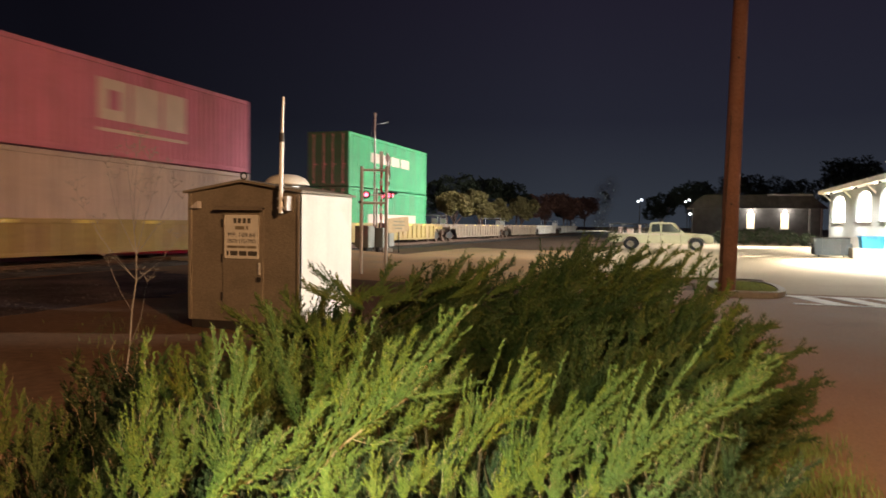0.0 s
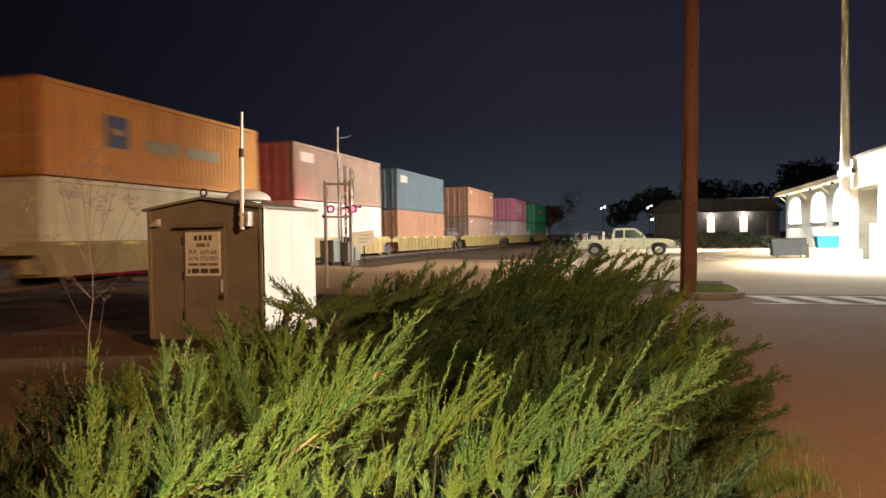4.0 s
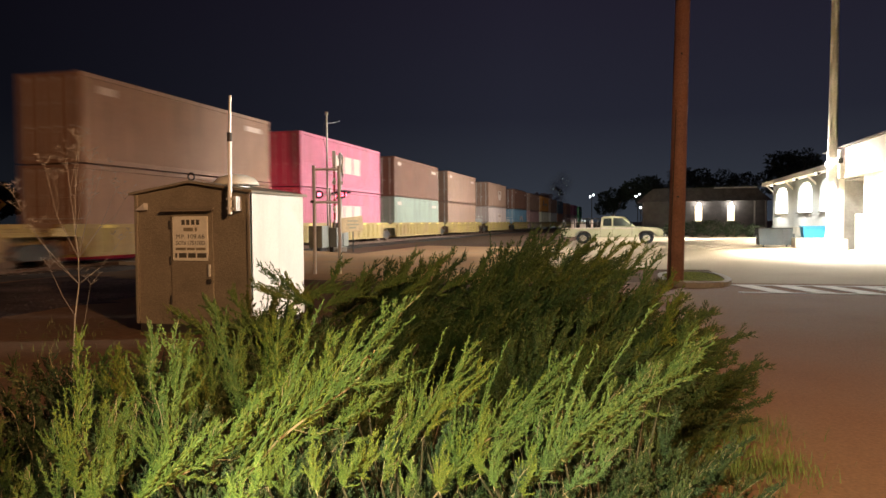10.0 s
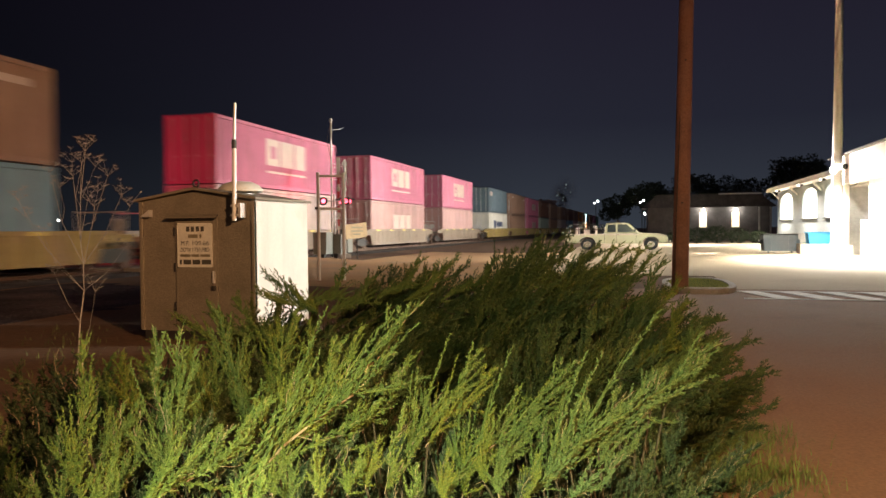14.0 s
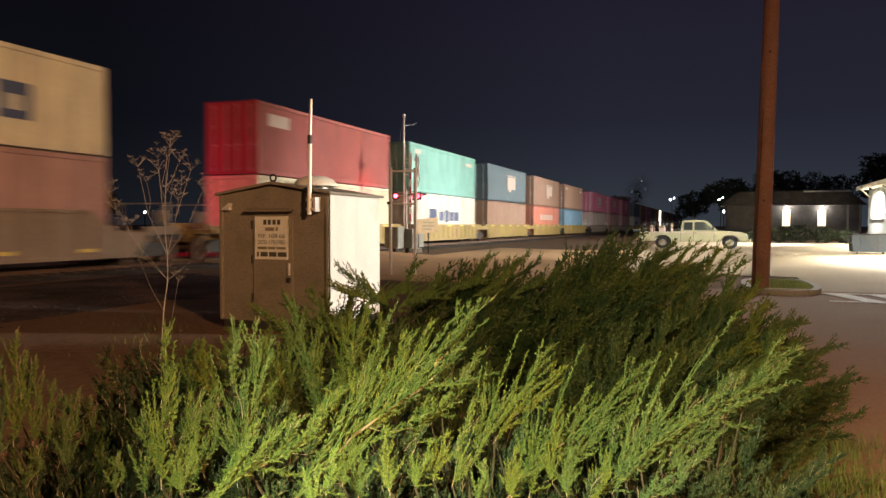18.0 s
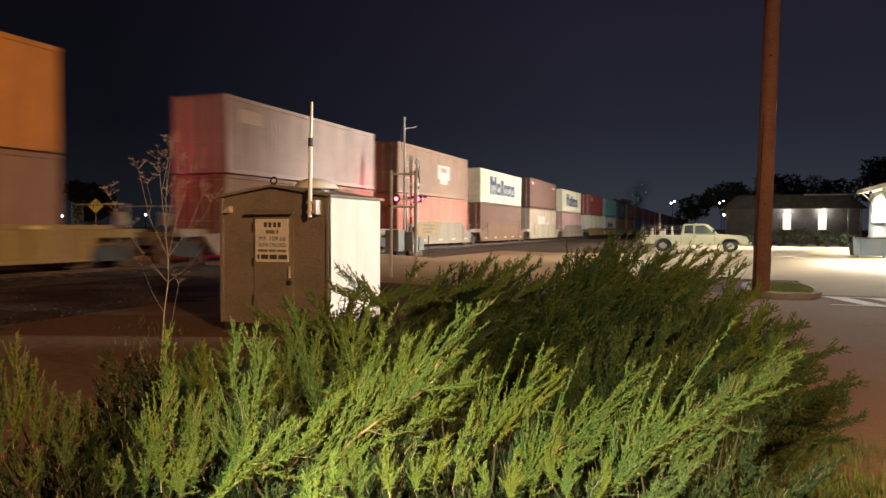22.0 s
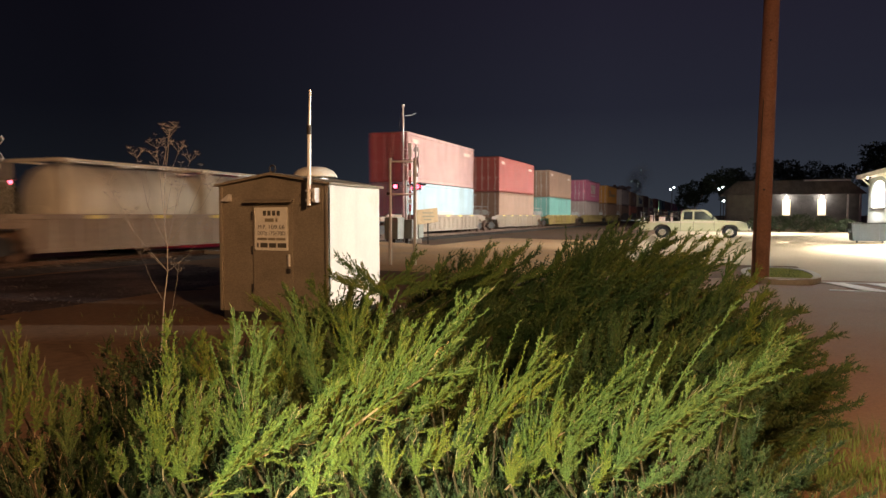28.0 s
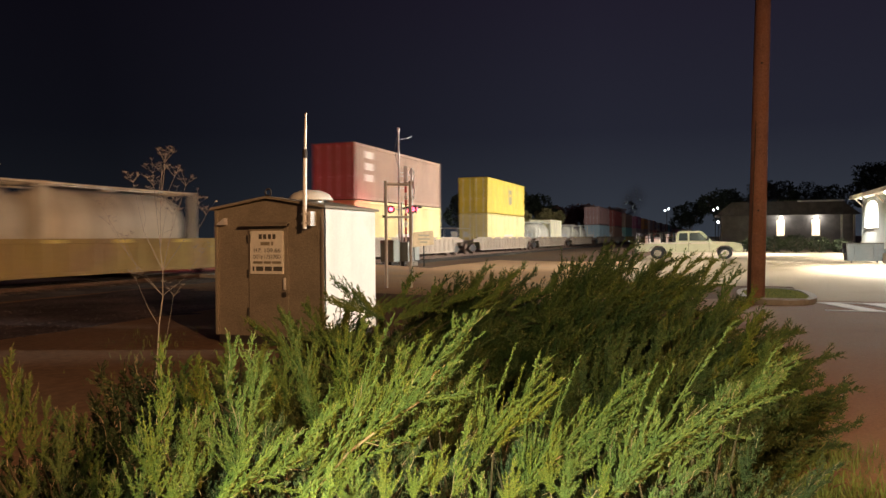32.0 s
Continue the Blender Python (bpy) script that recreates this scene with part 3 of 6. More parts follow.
def crossing_signal(at, turn):
    sig = tagged(empty("crossing_signal", pose(*at, 0, 0, turn)), "railway crossing signal mast with crossbuck and red flashers", "crossing signal", group="crossing signals")
    part("mast", rod(B(), (0, 0, 0), (0, 0, 4.75), 0.062, 0.055, 14), M["mastpaint"], sig)
    part("finial", cyl(B(), (0, 0, 4.8), (0, 0, 1), 0.08, 0.1, 12, 0.03), M["mastpaint"], sig)
    part("base_plate", box(B(), -0.25, 0.25, -0.25, 0.25, -0.1, 0.12, 0.02), M["concrete"], sig)
    part("crossarm", rod(B(), (0, -0.75, 2.75), (0, 0.75, 2.75), 0.035, 0.035, 10), M["mastpaint"], sig)
    for dy in (-0.62, 0.62):
        flasher(sig, (0.12, dy, 2.75), 1, True)
        flasher(sig, (-0.12, dy, 2.75), -1, True)
    for tilt in (-48, 48):
        b = part("crossbuck_blade", box(B(), -0.006, 0.006, -0.61, 0.61, -0.10, 0.10, 0.003), M["signwhite"], sig, "white crossbuck blade",
                 at=pose(0.075 + 0.014 * (tilt > 0), 0, 4.02, tilt, 0, 0))
        for a, c in ((-0.5, -0.32), (-0.26, -0.12), (0.12, 0.26), (0.32, 0.5)):
            part("text_bar", box(B(), 0.007, 0.010, a, c, -0.06, 0.06), M["ink"], b)
    part("number_plate", box(B(), 0.06, 0.075, -0.3, 0.3, 3.25, 3.42, 0.01), M["signwhite"], sig)
    part("bell", cyl(B(), (0, 0, 4.62), (0, 1, 0), 0.14, 0.08, 16), M["mastpaint"], sig)
    return sig


crossing_signal((-14.18, 33.75, 0.2), 30)
crossing_signal((-26.0, 20.0, 0.1), 12)
# side lights of the near signal, on an arm across the road's line
arm = tagged(empty("side_flasher_arm", pose(-14.62, 33.45, 0.2, 0, 0, -60)), "second arm with a pair of red crossing flashers", "crossing signal", group="crossing signals")
part("post", rod(B(), (0, 0, 0), (0, 0, 3.1), 0.05, 0.05, 12), M["mastpaint"], arm)
part("crossarm", rod(B(), (0, -0.62, 2.75), (0, 0.62, 2.75), 0.03, 0.03, 10), M["mastpaint"], arm)
for dy in (-0.55, 0.55):
    flasher(arm, (0.1, dy, 2.75), 1, True)
    flasher(arm, (-0.1, dy, 2.75), -1, True)
# gate arm standing upright in its bracket
M["stripered"] = material("red_stripe_paint", (0.42, 0.03, 0.03), 0.5, vary=0.1)
gate = tagged(empty("crossing_gate_arm", pose(-14.52, 33.75, 0.2, 0, 0, 23)), "slim upright crossing gate arm banded red and white", "gate arm")
part("bracket", box(B(), -0.16, 0.16, -0.2, 0.2, 0.0, 1.1, 0.02), M["galv"], gate, "grey gate mechanism box")
part("arm", box(B(), -0.045, 0.045, -0.02, 0.02, 1.1, 4.2, 0.006), M["signwhite"], gate)
part("tip", box(B(), -0.085, 0.085, -0.025, 0.025, 4.2, 4.95, 0.01), M["signwhite"], gate, "wider white tip")
for z in (1.5, 2.2, 2.9, 3.6):
    part("band", box(B(), -0.05, 0.05, -0.024, 0.024, z, z + 0.35, 0.004), M["stripered"], gate, "red band")
for z in (1.95, 3.3, 4.0):
    part("gate_lamp", box(B(), -0.09, 0.09, -0.06, 0.06, z, z + 0.16, 0.02), M["signwhite"], gate, "small gate lamp")

# radio mast behind the signal, with loops and stays
mast = tagged(empty("radio_mast", pose(-14.80, 33.55, 0.15)), "thin grey radio mast with whip aerials", "radio mast")
part("tube", rod(B(), (0, 0, 0), (0, 0, 6.8), 0.055, 0.04, 12), M["galv"], mast)
part("tip", cyl(B(), (0, 0, 6.85), (0, 0, 1), 0.075, 0.14, 10), M["galv"], mast)
part("whip", tube(B(), [(0, 0, 6.35), (0.25, 0.55, 6.45), (0.3, 0.95, 6.6)], 0.012, 5), M["galv"], mast)
part("whip", tube(B(), [(0, 0, 4.7), (0.2, 0.5, 4.65), (0.3, 0.9, 4.5)], 0.014, 5), M["galv"], mast)
loop = [(0, -0.02 - 0.42 * math.sin(math.pi * k / 10), 6.7 - 1.8 * k / 10) for k in range(11)]

cv = bpy.data.curves.new("cable_loop", "CURVE")
cv.dimensions, cv.bevel_depth = "3D", 0.012
sp = cv.splines.new("POLY")
sp.points.add(len(loop) - 1)
for q, p in zip(sp.points, loop):
    q.co = (*p, 1)
cv.materials.append(M["darksteel"])
cable = new("cable_loop", cv)
cable.parent = mast
for z in (3.9, 4.2, 4.5):
    part("rung", rod(B(), (0.0, 0.0, z), (0.1, 0.42, z), 0.014, 0.014, 6), M["galv"], mast)

M["relaygrey"] = material("relay_case_grey", (0.20, 0.21, 0.18), 0.6, vary=0.12, streaks=0.3)
# grey equipment cases at the foot of the signal
for (x, y, w, h, d) in ((-14.75, 32.35, 0.42, 1.05, 0.35), (-14.4, 33.1, 0.36, 0.95, 0.4), (-14.55, 34.55, 0.34, 1.2, 0.3)):
    case = tagged(empty("relay_case", pose(x, y, 0.1)), "grey steel relay case on a short post", "relay case", group="relay cases")
    part("body", box(B(), -d, d, -w, w, 0.25, 0.25 + h, 0.02), M["relaygrey"], case)
    part("door", box(B(), d, d + 0.015, -w + 0.05, w - 0.05, 0.3, 0.2 + h, 0.006), M["relaygrey"], case)
    part("post", box(B(), -0.08, 0.08, -0.08, 0.08, -0.1, 0.25), M["darksteel"], case)

# plywood notice on a stake
note = tagged(empty("board_sign", pose(-13.6, 33.9, 0.05, 0, 0, 66)), "weathered plywood board sign on a stake", "sign")
part("board", box(B(), -0.85, 0.8, -0.015, 0.015, 1.05, 1.78, 0.006), M["wood"], note, at=pose(0, 0, 0, 0, -5, 0))
part("stake", rod(B(), (0.02, 0.03, -0.2), (0.02, 0.03, 1.5), 0.03, 0.03, 6), M["darksteel"], note)
for z, a, b in ((1.58, -0.4, 0.35), (1.4, -0.45, 0.4), (1.24, -0.3, 0.2)):
    part("text_bar", box(B(), a, b, -0.022, -0.017, z - 0.04, z + 0.04), M["inkfaded"], note)

# yellow diamond warning sign beyond the track
dia = tagged(empty("warning_sign", pose(-41.97, 40.0, 0, 0, 0, 46)), "yellow diamond warning sign with a black arrow", "traffic sign")
part("plate", box(B(), -0.38, 0.38, -0.01, 0.01, -0.38, 0.38, 0.004), M["signyellow"], dia, at=pose(0, 0, 3.0, 0, 45, 0))
part("post", rod(B(), (0, 0.03, -0.1), (0, 0.03, 3.3), 0.03, 0.03, 8), M["galv"], dia)
part("arrow", tube(B(), [(-0.14, -0.02, 2.85), (-0.14, -0.02, 3.12), (0.12, -0.02, 3.12)], 0.04, 6), M["ink"], dia)
part("arrow_head", prism(B(), [(0.08, 2.98), (0.26, 3.12), (0.08, 3.26)], "y", -0.03, -0.015), M["ink"], dia)

# ---------------------------------------------------------------- depot beside the lot
M["siding"] = material("grey_siding", (0.25, 0.275, 0.28), 0.7, vary=0.06, coarse=1.5, fine=20, bump=0.1)
M["plinth"] = material("grey_plinth", (0.22, 0.22, 0.21), 0.85, vary=0.14, coarse=1.5, fine=14, bump=0.3)
M["roofing"] = material("roof_shingle", (0.10, 0.09, 0.085), 0.9, vary=0.25, coarse=2, fine=12, bump=0.6)
M["trimwhite"] = material("white_trim", (0.78, 0.76, 0.70), 0.6, vary=0.05)
M["glowpane"] = material("lit_window", (0.8, 0.8, 0.7), 0.4, vary=0.05, emit=(1.0, 0.95, 0.78), strength=6.0)
M["dimpane"] = material("warm_lit_window", (0.7, 0.6, 0.4), 0.4, vary=0.05, emit=(1.0, 0.82, 0.55), strength=2.0)
M["lampglow"] = material("lamp_lens", (0.9, 0.9, 0.85), 0.4, vary=0.02, emit=(1.0, 0.97, 0.85), strength=16.0)
M["farglow"] = material("street_lamp_globe", (0.9, 0.9, 0.85), 0.4, vary=0.02, emit=(0.92, 0.97, 1.0), strength=9.0)
M["darkwall"] = material("brown_brick_wall", (0.15, 0.135, 0.125), 0.9, vary=0.2, coarse=1.5, fine=10, bump=0.4)
M["glass"] = material("dark_glass", (0.03, 0.035, 0.035), 0.08, vary=0.05, spec=0.9, bump=0.0)
M["dumpster"] = material("grey_dumpster_paint", (0.075, 0.095, 0.105), 0.6, vary=0.15, streaks=0.3)
M["bluetarp"] = material("blue_plastic", (0.03, 0.27, 0.50), 0.5, vary=0.08)
M["truckpaint"] = material("cream_truck_paint", (0.44, 0.42, 0.26), 0.35, vary=0.06, coarse=2, fine=20, bump=0.0)
M["rust_tree"] = material("bare_tree_twigs", (0.20, 0.12, 0.085), 0.9, vary=0.25)
M["chrome"] = material("chrome", (0.75, 0.74, 0.72), 0.2, 1.0, vary=0.03, bump=0.0)

depot = tagged(empty("depot_building", pose(11.6, 0, 0)), "grey single-storey depot with white eaves and floodlit front", "building")
FY0, FY1, FEAVE = 46.9, 67.6, 4.5
WIN = [(47.7, 51.3), (53.6, 57.8), (61.6, 66.4)]
SILL, ARCH = 2.05, 3.55
# wall in pieces round the openings
edges = [FY0] + [v for w in WIN for v in w] + [FY1]
for i in range(0, len(edges), 2):
    part("wall", box(B(), 0, 0.25, edges[i], edges[i + 1], 1.0, FEAVE), M["siding"], depot)
for a, c in WIN:
    part("wall", box(B(), 0.002, 0.248, a, c, 1.0, SILL), M["siding"], depot)
    bm = B()
    mid, rad = (a + c) / 2, (c - a) / 2
    arch = [(a, ARCH)] + [(mid - rad * math.cos(math.pi * k / 10), ARCH + 0.6 * math.sin(math.pi * k / 10)) for k in range(1, 10)] + [(c, ARCH), (c, FEAVE), (a, FEAVE)]
    prism(bm, arch, "x", 0.002, 0.248)
    part("wall", bm, M["siding"], depot)
    win = part("window", box(B(), 0.14, 0.16, a + 0.02, c - 0.02, SILL + 0.02, ARCH + 0.58), M["glowpane"], depot, "arched window lit from inside")
    for y in (a + 0.04, (a + mid) / 2, mid, (mid + c) / 2, c - 0.04):
        part("mullion", box(B(), 0.09, 0.14, y - 0.035, y + 0.035, SILL, ARCH + 0.3), M["trimwhite"], win)
    for z in (SILL + 0.75, ARCH):
        part("glazing_bar", box(B(), 0.1, 0.138, a + 0.02, c - 0.02, z - 0.025, z + 0.025), M["trimwhite"], win)
    part("sill", box(B(), -0.1, 0.14, a - 0.12, c + 0.12, SILL - 0.09, SILL, 0.01), M["darksteel"], win, "dark window ledge")
part("plinth", box(B(), -0.06, 0.25, FY0, FY1, 0.0, 1.0), M["plinth"], depot)
for i in range(7):
    part("siding_board", box(B(), -0.016, -0.002, FY0, FY1, 1.03 + 0.13 * i, 1.14 + 0.13 * i), M["siding"], depot)
part("end_wall", box(B(), 0.25, 11.0, FY1 - 0.25, FY1, 0.0, FEAVE), M["siding"], depot)
part("end_wall", box(B(), 0.25, 11.0, FY0, FY0 + 0.25, 0.0, FEAVE), M["siding"], depot)
part("rear_wall", box(B(), 10.75, 11.0, FY0 + 0.25, FY1 - 0.25, 0.0, FEAVE), M["siding"], depot)
part("soffit", box(B(), -0.75, 0.0, FY0 - 0.3, FY1 + 0.6, FEAVE - 0.06, FEAVE), M["trimwhite"], depot)
part("fascia", box(B(), -0.82, -0.75, FY0 - 0.3, FY1 + 0.6, FEAVE - 0.08, FEAVE + 0.24, 0.01), M["trimwhite"], depot)
part("roof", prism(B(), [(-0.82, FEAVE + 0.24), (5.5, FEAVE + 1.3), (12.2, FEAVE + 0.24), (12.2, FEAVE + 0.04), (-0.74, FEAVE + 0.04)], "y", FY0 - 0.3, FY1 + 0.6), M["roofing"], depot)
for y in (47.3, 52.4, 59.6, 67.2):
    br = prism(B(), [(-0.62, FEAVE - 0.08), (0.0, FEAVE - 0.7), (0.0, FEAVE - 0.55), (-0.48, FEAVE - 0.08)], "y", y - 0.05, y + 0.05)
    part("eave_bracket", br, M["trimwhite"], depot)
for y in (49.3, 55.6, 64.0):
    lampb = part("eave_lamp", box(B(), -0.7, -0.45, y - 0.18, y + 0.18, FEAVE - 0.2, FEAVE - 0.065, 0.02), M["darksteel"], depot, "floodlight under the eaves")
    part("lens", box(B(), -0.715, -0.702, y - 0.15, y + 0.15, FEAVE - 0.19, FEAVE - 0.08), M["lampglow"], lampb)

porch = tagged(empty("depot_porch", pose(10.0, 0, 0)), "taller white entrance porch with a bright fascia and dark stairway", "porch")
PY0, PY1, OY0, OY1 = 28.0, 41.3, 36.3, 40.4
part("wall", box(B(), 0, 0.25, PY0, OY0, 0.0, 3.55), M["trimwhite"], porch)
part("wall", box(B(), 0, 0.25, OY1, PY1, 0.0, 3.55), M["trimwhite"], porch)
part("recess_wall", box(B(), 3.0, 3.2, OY0 - 0.2, OY1 + 0.2, 0.0, 3.55), M["plinth"], porch)
part("recess_side", box(B(), 0.25, 3.0, OY1, OY1 + 0.2, 0.0, 3.55), M["plinth"], porch)
part("recess_side", box(B(), 0.25, 3.0, OY0 - 0.2, OY0, 0.0, 3.55), M["plinth"], porch)
part("ceiling_board", box(B(), 0.25, 3.0, OY0, OY1, 3.45, 3.55), M["plinth"], porch)
for i in range(6):
    part("step", box(B(), 0.9 + 0.3 * i, 3.0, OY0 + 1.6, OY1 - 0.3, 0.18 * i, 0.18 * (i + 1), 0.01), M["concrete"], porch)
part("stair_wall", box(B(), 0.05, 2.9, OY0 - 0.05, OY0 + 1.45, 0.0, 1.75, 0.02), M["concrete"], porch, "tan side wall of the steps")
for y in (OY0 + 1.6, OY1 - 0.35):
    part("handrail", rod(B(), (0.7, y, 0.95), (2.6, y, 2.1), 0.035, 0.035, 8), M["trimwhite"], porch)
    for x, z in ((0.7, 0.0), (1.65, 0.5), (2.6, 1.08)):
        part("baluster", rod(B(), (x, y, z), (x, y, z + 0.98), 0.025, 0.025, 8), M["trimwhite"], porch)
part("fascia", box(B(), -0.35, -0.27, PY0, PY1, 3.5, 4.9, 0.01), M["trimwhite"], porch)
part("soffit", box(B(), -0.27, 0.25, PY0, PY1, 3.56, 3.62), M["trimwhite"], porch)
part("end_fascia", box(B(), -0.35, 8.0, PY1, PY1 + 0.08, 3.5, 4.9), M["trimwhite"], porch)
part("roof", prism(B(), [(-0.5, 4.98), (4.0, 5.5), (9.5, 4.98), (9.5, 4.9), (-0.5, 4.9)], "y", PY0 - 0.2, PY1 + 0.2), M["roofing"], porch)
part("side_wall", box(B(), 0.25, 8.0, PY0, PY0 + 0.2, 0.0, 3.55), M["siding"], porch)
part("side_wall", box(B(), 0.25, 8.0, PY1 - 0.2, PY1, 0.0, 3.5), M["siding"], porch)
for y in (38.5, 40.3):
    plamp = part("porch_lamp", box(B(), -0.6, -0.36, y - 0.22, y + 0.22, 4.2, 4.45, 0.03), M["darksteel"], porch, "floodlight on the fascia")
    part("lens", box(B(), -0.618, -0.602, y - 0.19, y + 0.19, 4.22, 4.43), M["lampglow"], plamp)

# low annex with a veranda further along
annex = tagged(empty("annex_building", pose(4.0, 82.0, 0)), "dim brown annex with two lit windows and a pale roof edge", "building")
AW = [(2.35, 3.1), (5.6, 6.35)]
aed = [-3.0] + [v for w in AW for v in w] + [9.5]
for i in range(0, len(aed), 2):
    part("wall", box(B(), aed[i], aed[i + 1], 0, 0.25, 0, 3.6), M["darkwall"], annex)
for a, c in AW:
    part("wall", box(B(), a, c, 0.002, 0.248, 0, 1.5), M["darkwall"], annex)
    part("wall", box(B(), a, c, 0.002, 0.248, 3.1, 3.6), M["darkwall"], annex)
    w = part("window", box(B(), a + 0.02, c - 0.02, 0.1, 0.12, 1.5, 3.1), M["dimpane"], annex, "window lit warm from inside")
    part("mullion", box(B(), (a + c) / 2 - 0.03, (a + c) / 2 + 0.03, 0.06, 0.1, 1.5, 3.1), M["trimwhite"], w)
    part("sill", box(B(), a - 0.08, c + 0.08, -0.08, 0.1, 1.42, 1.5), M["trimwhite"], w)
part("roof", prism(B(), [(-3.6, 3.6), (9.9, 3.6), (8.2, 5.0), (-2.0, 5.0)], "y", -0.7, 7.0), M["roofing"], annex)
part("gutter", box(B(), 4.2, 8.4, -0.8, -0.7, 4.9, 5.05), M["trimwhite"], annex)
part("side_wall", box(B(), -3.0, -2.75, 0.25, 7, 0, 3.6), M["darkwall"], annex)
for x in (2.73, 5.98):
    part("wall_lamp", cyl(B(), (x, -0.12, 3.3), (0, 0, 1), 0.12, 0.25, 12), M["lampglow"], annex, "bright wall lamp over the window")
for x in (0.4, 8.2, 9.3):
    part("veranda_post", box(B(), x - 0.08, x + 0.08, -0.65, -0.5, 0, 3.55), M["trimwhite"], annex)

# lamp post with a concrete foot in front of the porch
lp = tagged(empty("light_pole", pose(9.30, 38.9, 0)), "tall pale light pole on a concrete foot", "light pole")
part("shaft", rod(B(), (0, 0, 0.6), (0.12, 0, 17.0), 0.25, 0.15, 16), M["trimwhite"], lp)
part("foot", box(B(), -0.35, 0.62, -0.5, 0.4, 0.0, 0.55, 0.04), M["concrete"], lp)

# dumpster, blue bin, boxes by the building
dump = tagged(empty("dumpster", pose(7.65, 44.3, 0)), "grey steel dumpster with flat lids", "dumpster")
part("body", prism(B(), [(-0.82, 0.12), (0.82, 0.12), (0.9, 1.02), (-0.9, 1.02)], "y", -0.6, 0.6, 0.02), M["dumpster"], dump)
for x in (-0.45, 0.45):
    part("lid", box(B(), x - 0.43, x + 0.43, -0.62, 0.62, 1.02, 1.08, 0.015), M["black"], dump, "dark flat lid")
    part("rib", box(B(), x - 0.04, x + 0.04, -0.65, -0.6, 0.14, 1.0), M["dumpster"], dump)
for x in (-0.95, 0.95):
    part("fork_pocket", box(B(), x - 0.07, x + 0.07, -0.4, 0.4, 0.55, 0.75, 0.01), M["dumpster"], dump)
for x in (-0.6, 0.6):
    part("caster", cyl(B(), (x, -0.4, 0.07), (1, 0, 0), 0.07, 0.06, 12), M["black"], dump)
bluebin = tagged(empty("blue_bin", pose(9.35, 42.9, 0)), "bright blue plastic bin on a pallet", "bin")
part("tub", prism(B(), [(-0.5, 0.55), (0.5, 0.55), (0.56, 1.12), (-0.56, 1.12)], "y", -0.4, 0.4, 0.05), M["bluetarp"], bluebin)
part("lid", box(B(), -0.6, 0.6, -0.44, 0.44, 1.12, 1.18, 0.02), M["bluetarp"], bluebin)
part("pallet", box(B(), -0.95, 0.85, -0.5, 0.5, 0.0, 0.55, 0.03), M["concrete"], bluebin, "pale block under the bin")

# hedge in front of the annex
M["hedge"] = material("dark_hedge_leaves", (0.035, 0.05, 0.02), 0.7, vary=0.3)


def leaf_cloud(bm_verts, bm_faces, centre, radii, count, size, r):
    for _ in range(count):
        v = r.normal(size=3)
        v /= np.linalg.norm(v)
        q = r.uniform(0.55, 1.0) ** 0.5
        c = np.array(centre) + v * np.array(radii) * q * (0.8 + 0.35 * noise.noise(Vector(v * 2.2) + Vector(centre)))
        a, b_ = r.normal(size=3), r.normal(size=3)
        a = a / np.linalg.norm(a) * size * r.uniform(0.6, 1.3)
        b_ = b_ / np.linalg.norm(b_) * size * r.uniform(0.4, 0.9)
        k = len(bm_verts)
        bm_verts += [tuple(c - a), tuple(c + b_), tuple(c + a), tuple(c - b_)]
        bm_faces.append((k, k + 1, k + 2, k + 3))


def leafy(name, clouds, mat, parent, seed, label=""):
    r = np.random.default_rng(seed)
    vs, fs = [], []
    for centre, radii, count, size in clouds:
        leaf_cloud(vs, fs, centre, radii, count, size, r)
    me = bpy.data.meshes.new(name)
    me.from_pydata(vs, [], fs)
    me.materials.append(mat)
    ob = new(name, me)
    ob.parent = parent
    if label:
        ob["label"] = label
    return ob


for i, (x, y, w, h) in enumerate(((5.2, 70, 1.2, 1.5), (7.0, 70.4, 1.3, 1.7), (8.8, 70, 1.2, 1.45), (3.4, 70.6, 1.1, 1.3), (10.3, 69.2, 0.9, 1.2))):
    hd = tagged(empty("hedge_shrub", pose(x, y, 0)), "dark rounded evergreen hedge shrub", "shrub", group="hedge shrubs")
    leafy("crown", [((0, 0, h * 0.5), (w, 0.8, h * 0.55), 900, 0.09)], M["hedge"], hd, 40 + i)
    part("trunk", rod(B(), (0, 0, -0.05), (0, 0, h * 0.5), 0.06, 0.03, 6), M["rust_tree"], hd)

# ---------------------------------------------------------------- trees
M["pale_leaf"] = material("dry_yellow_foliage", (0.30, 0.25, 0.10), 0.8, vary=0.25)
M["red_leaf"] = material("russet_foliage", (0.26, 0.13, 0.09), 0.8, vary=0.25)
M["dark_leaf"] = material("dark_evergreen_foliage", (0.03, 0.04, 0.02), 0.8, vary=0.3)


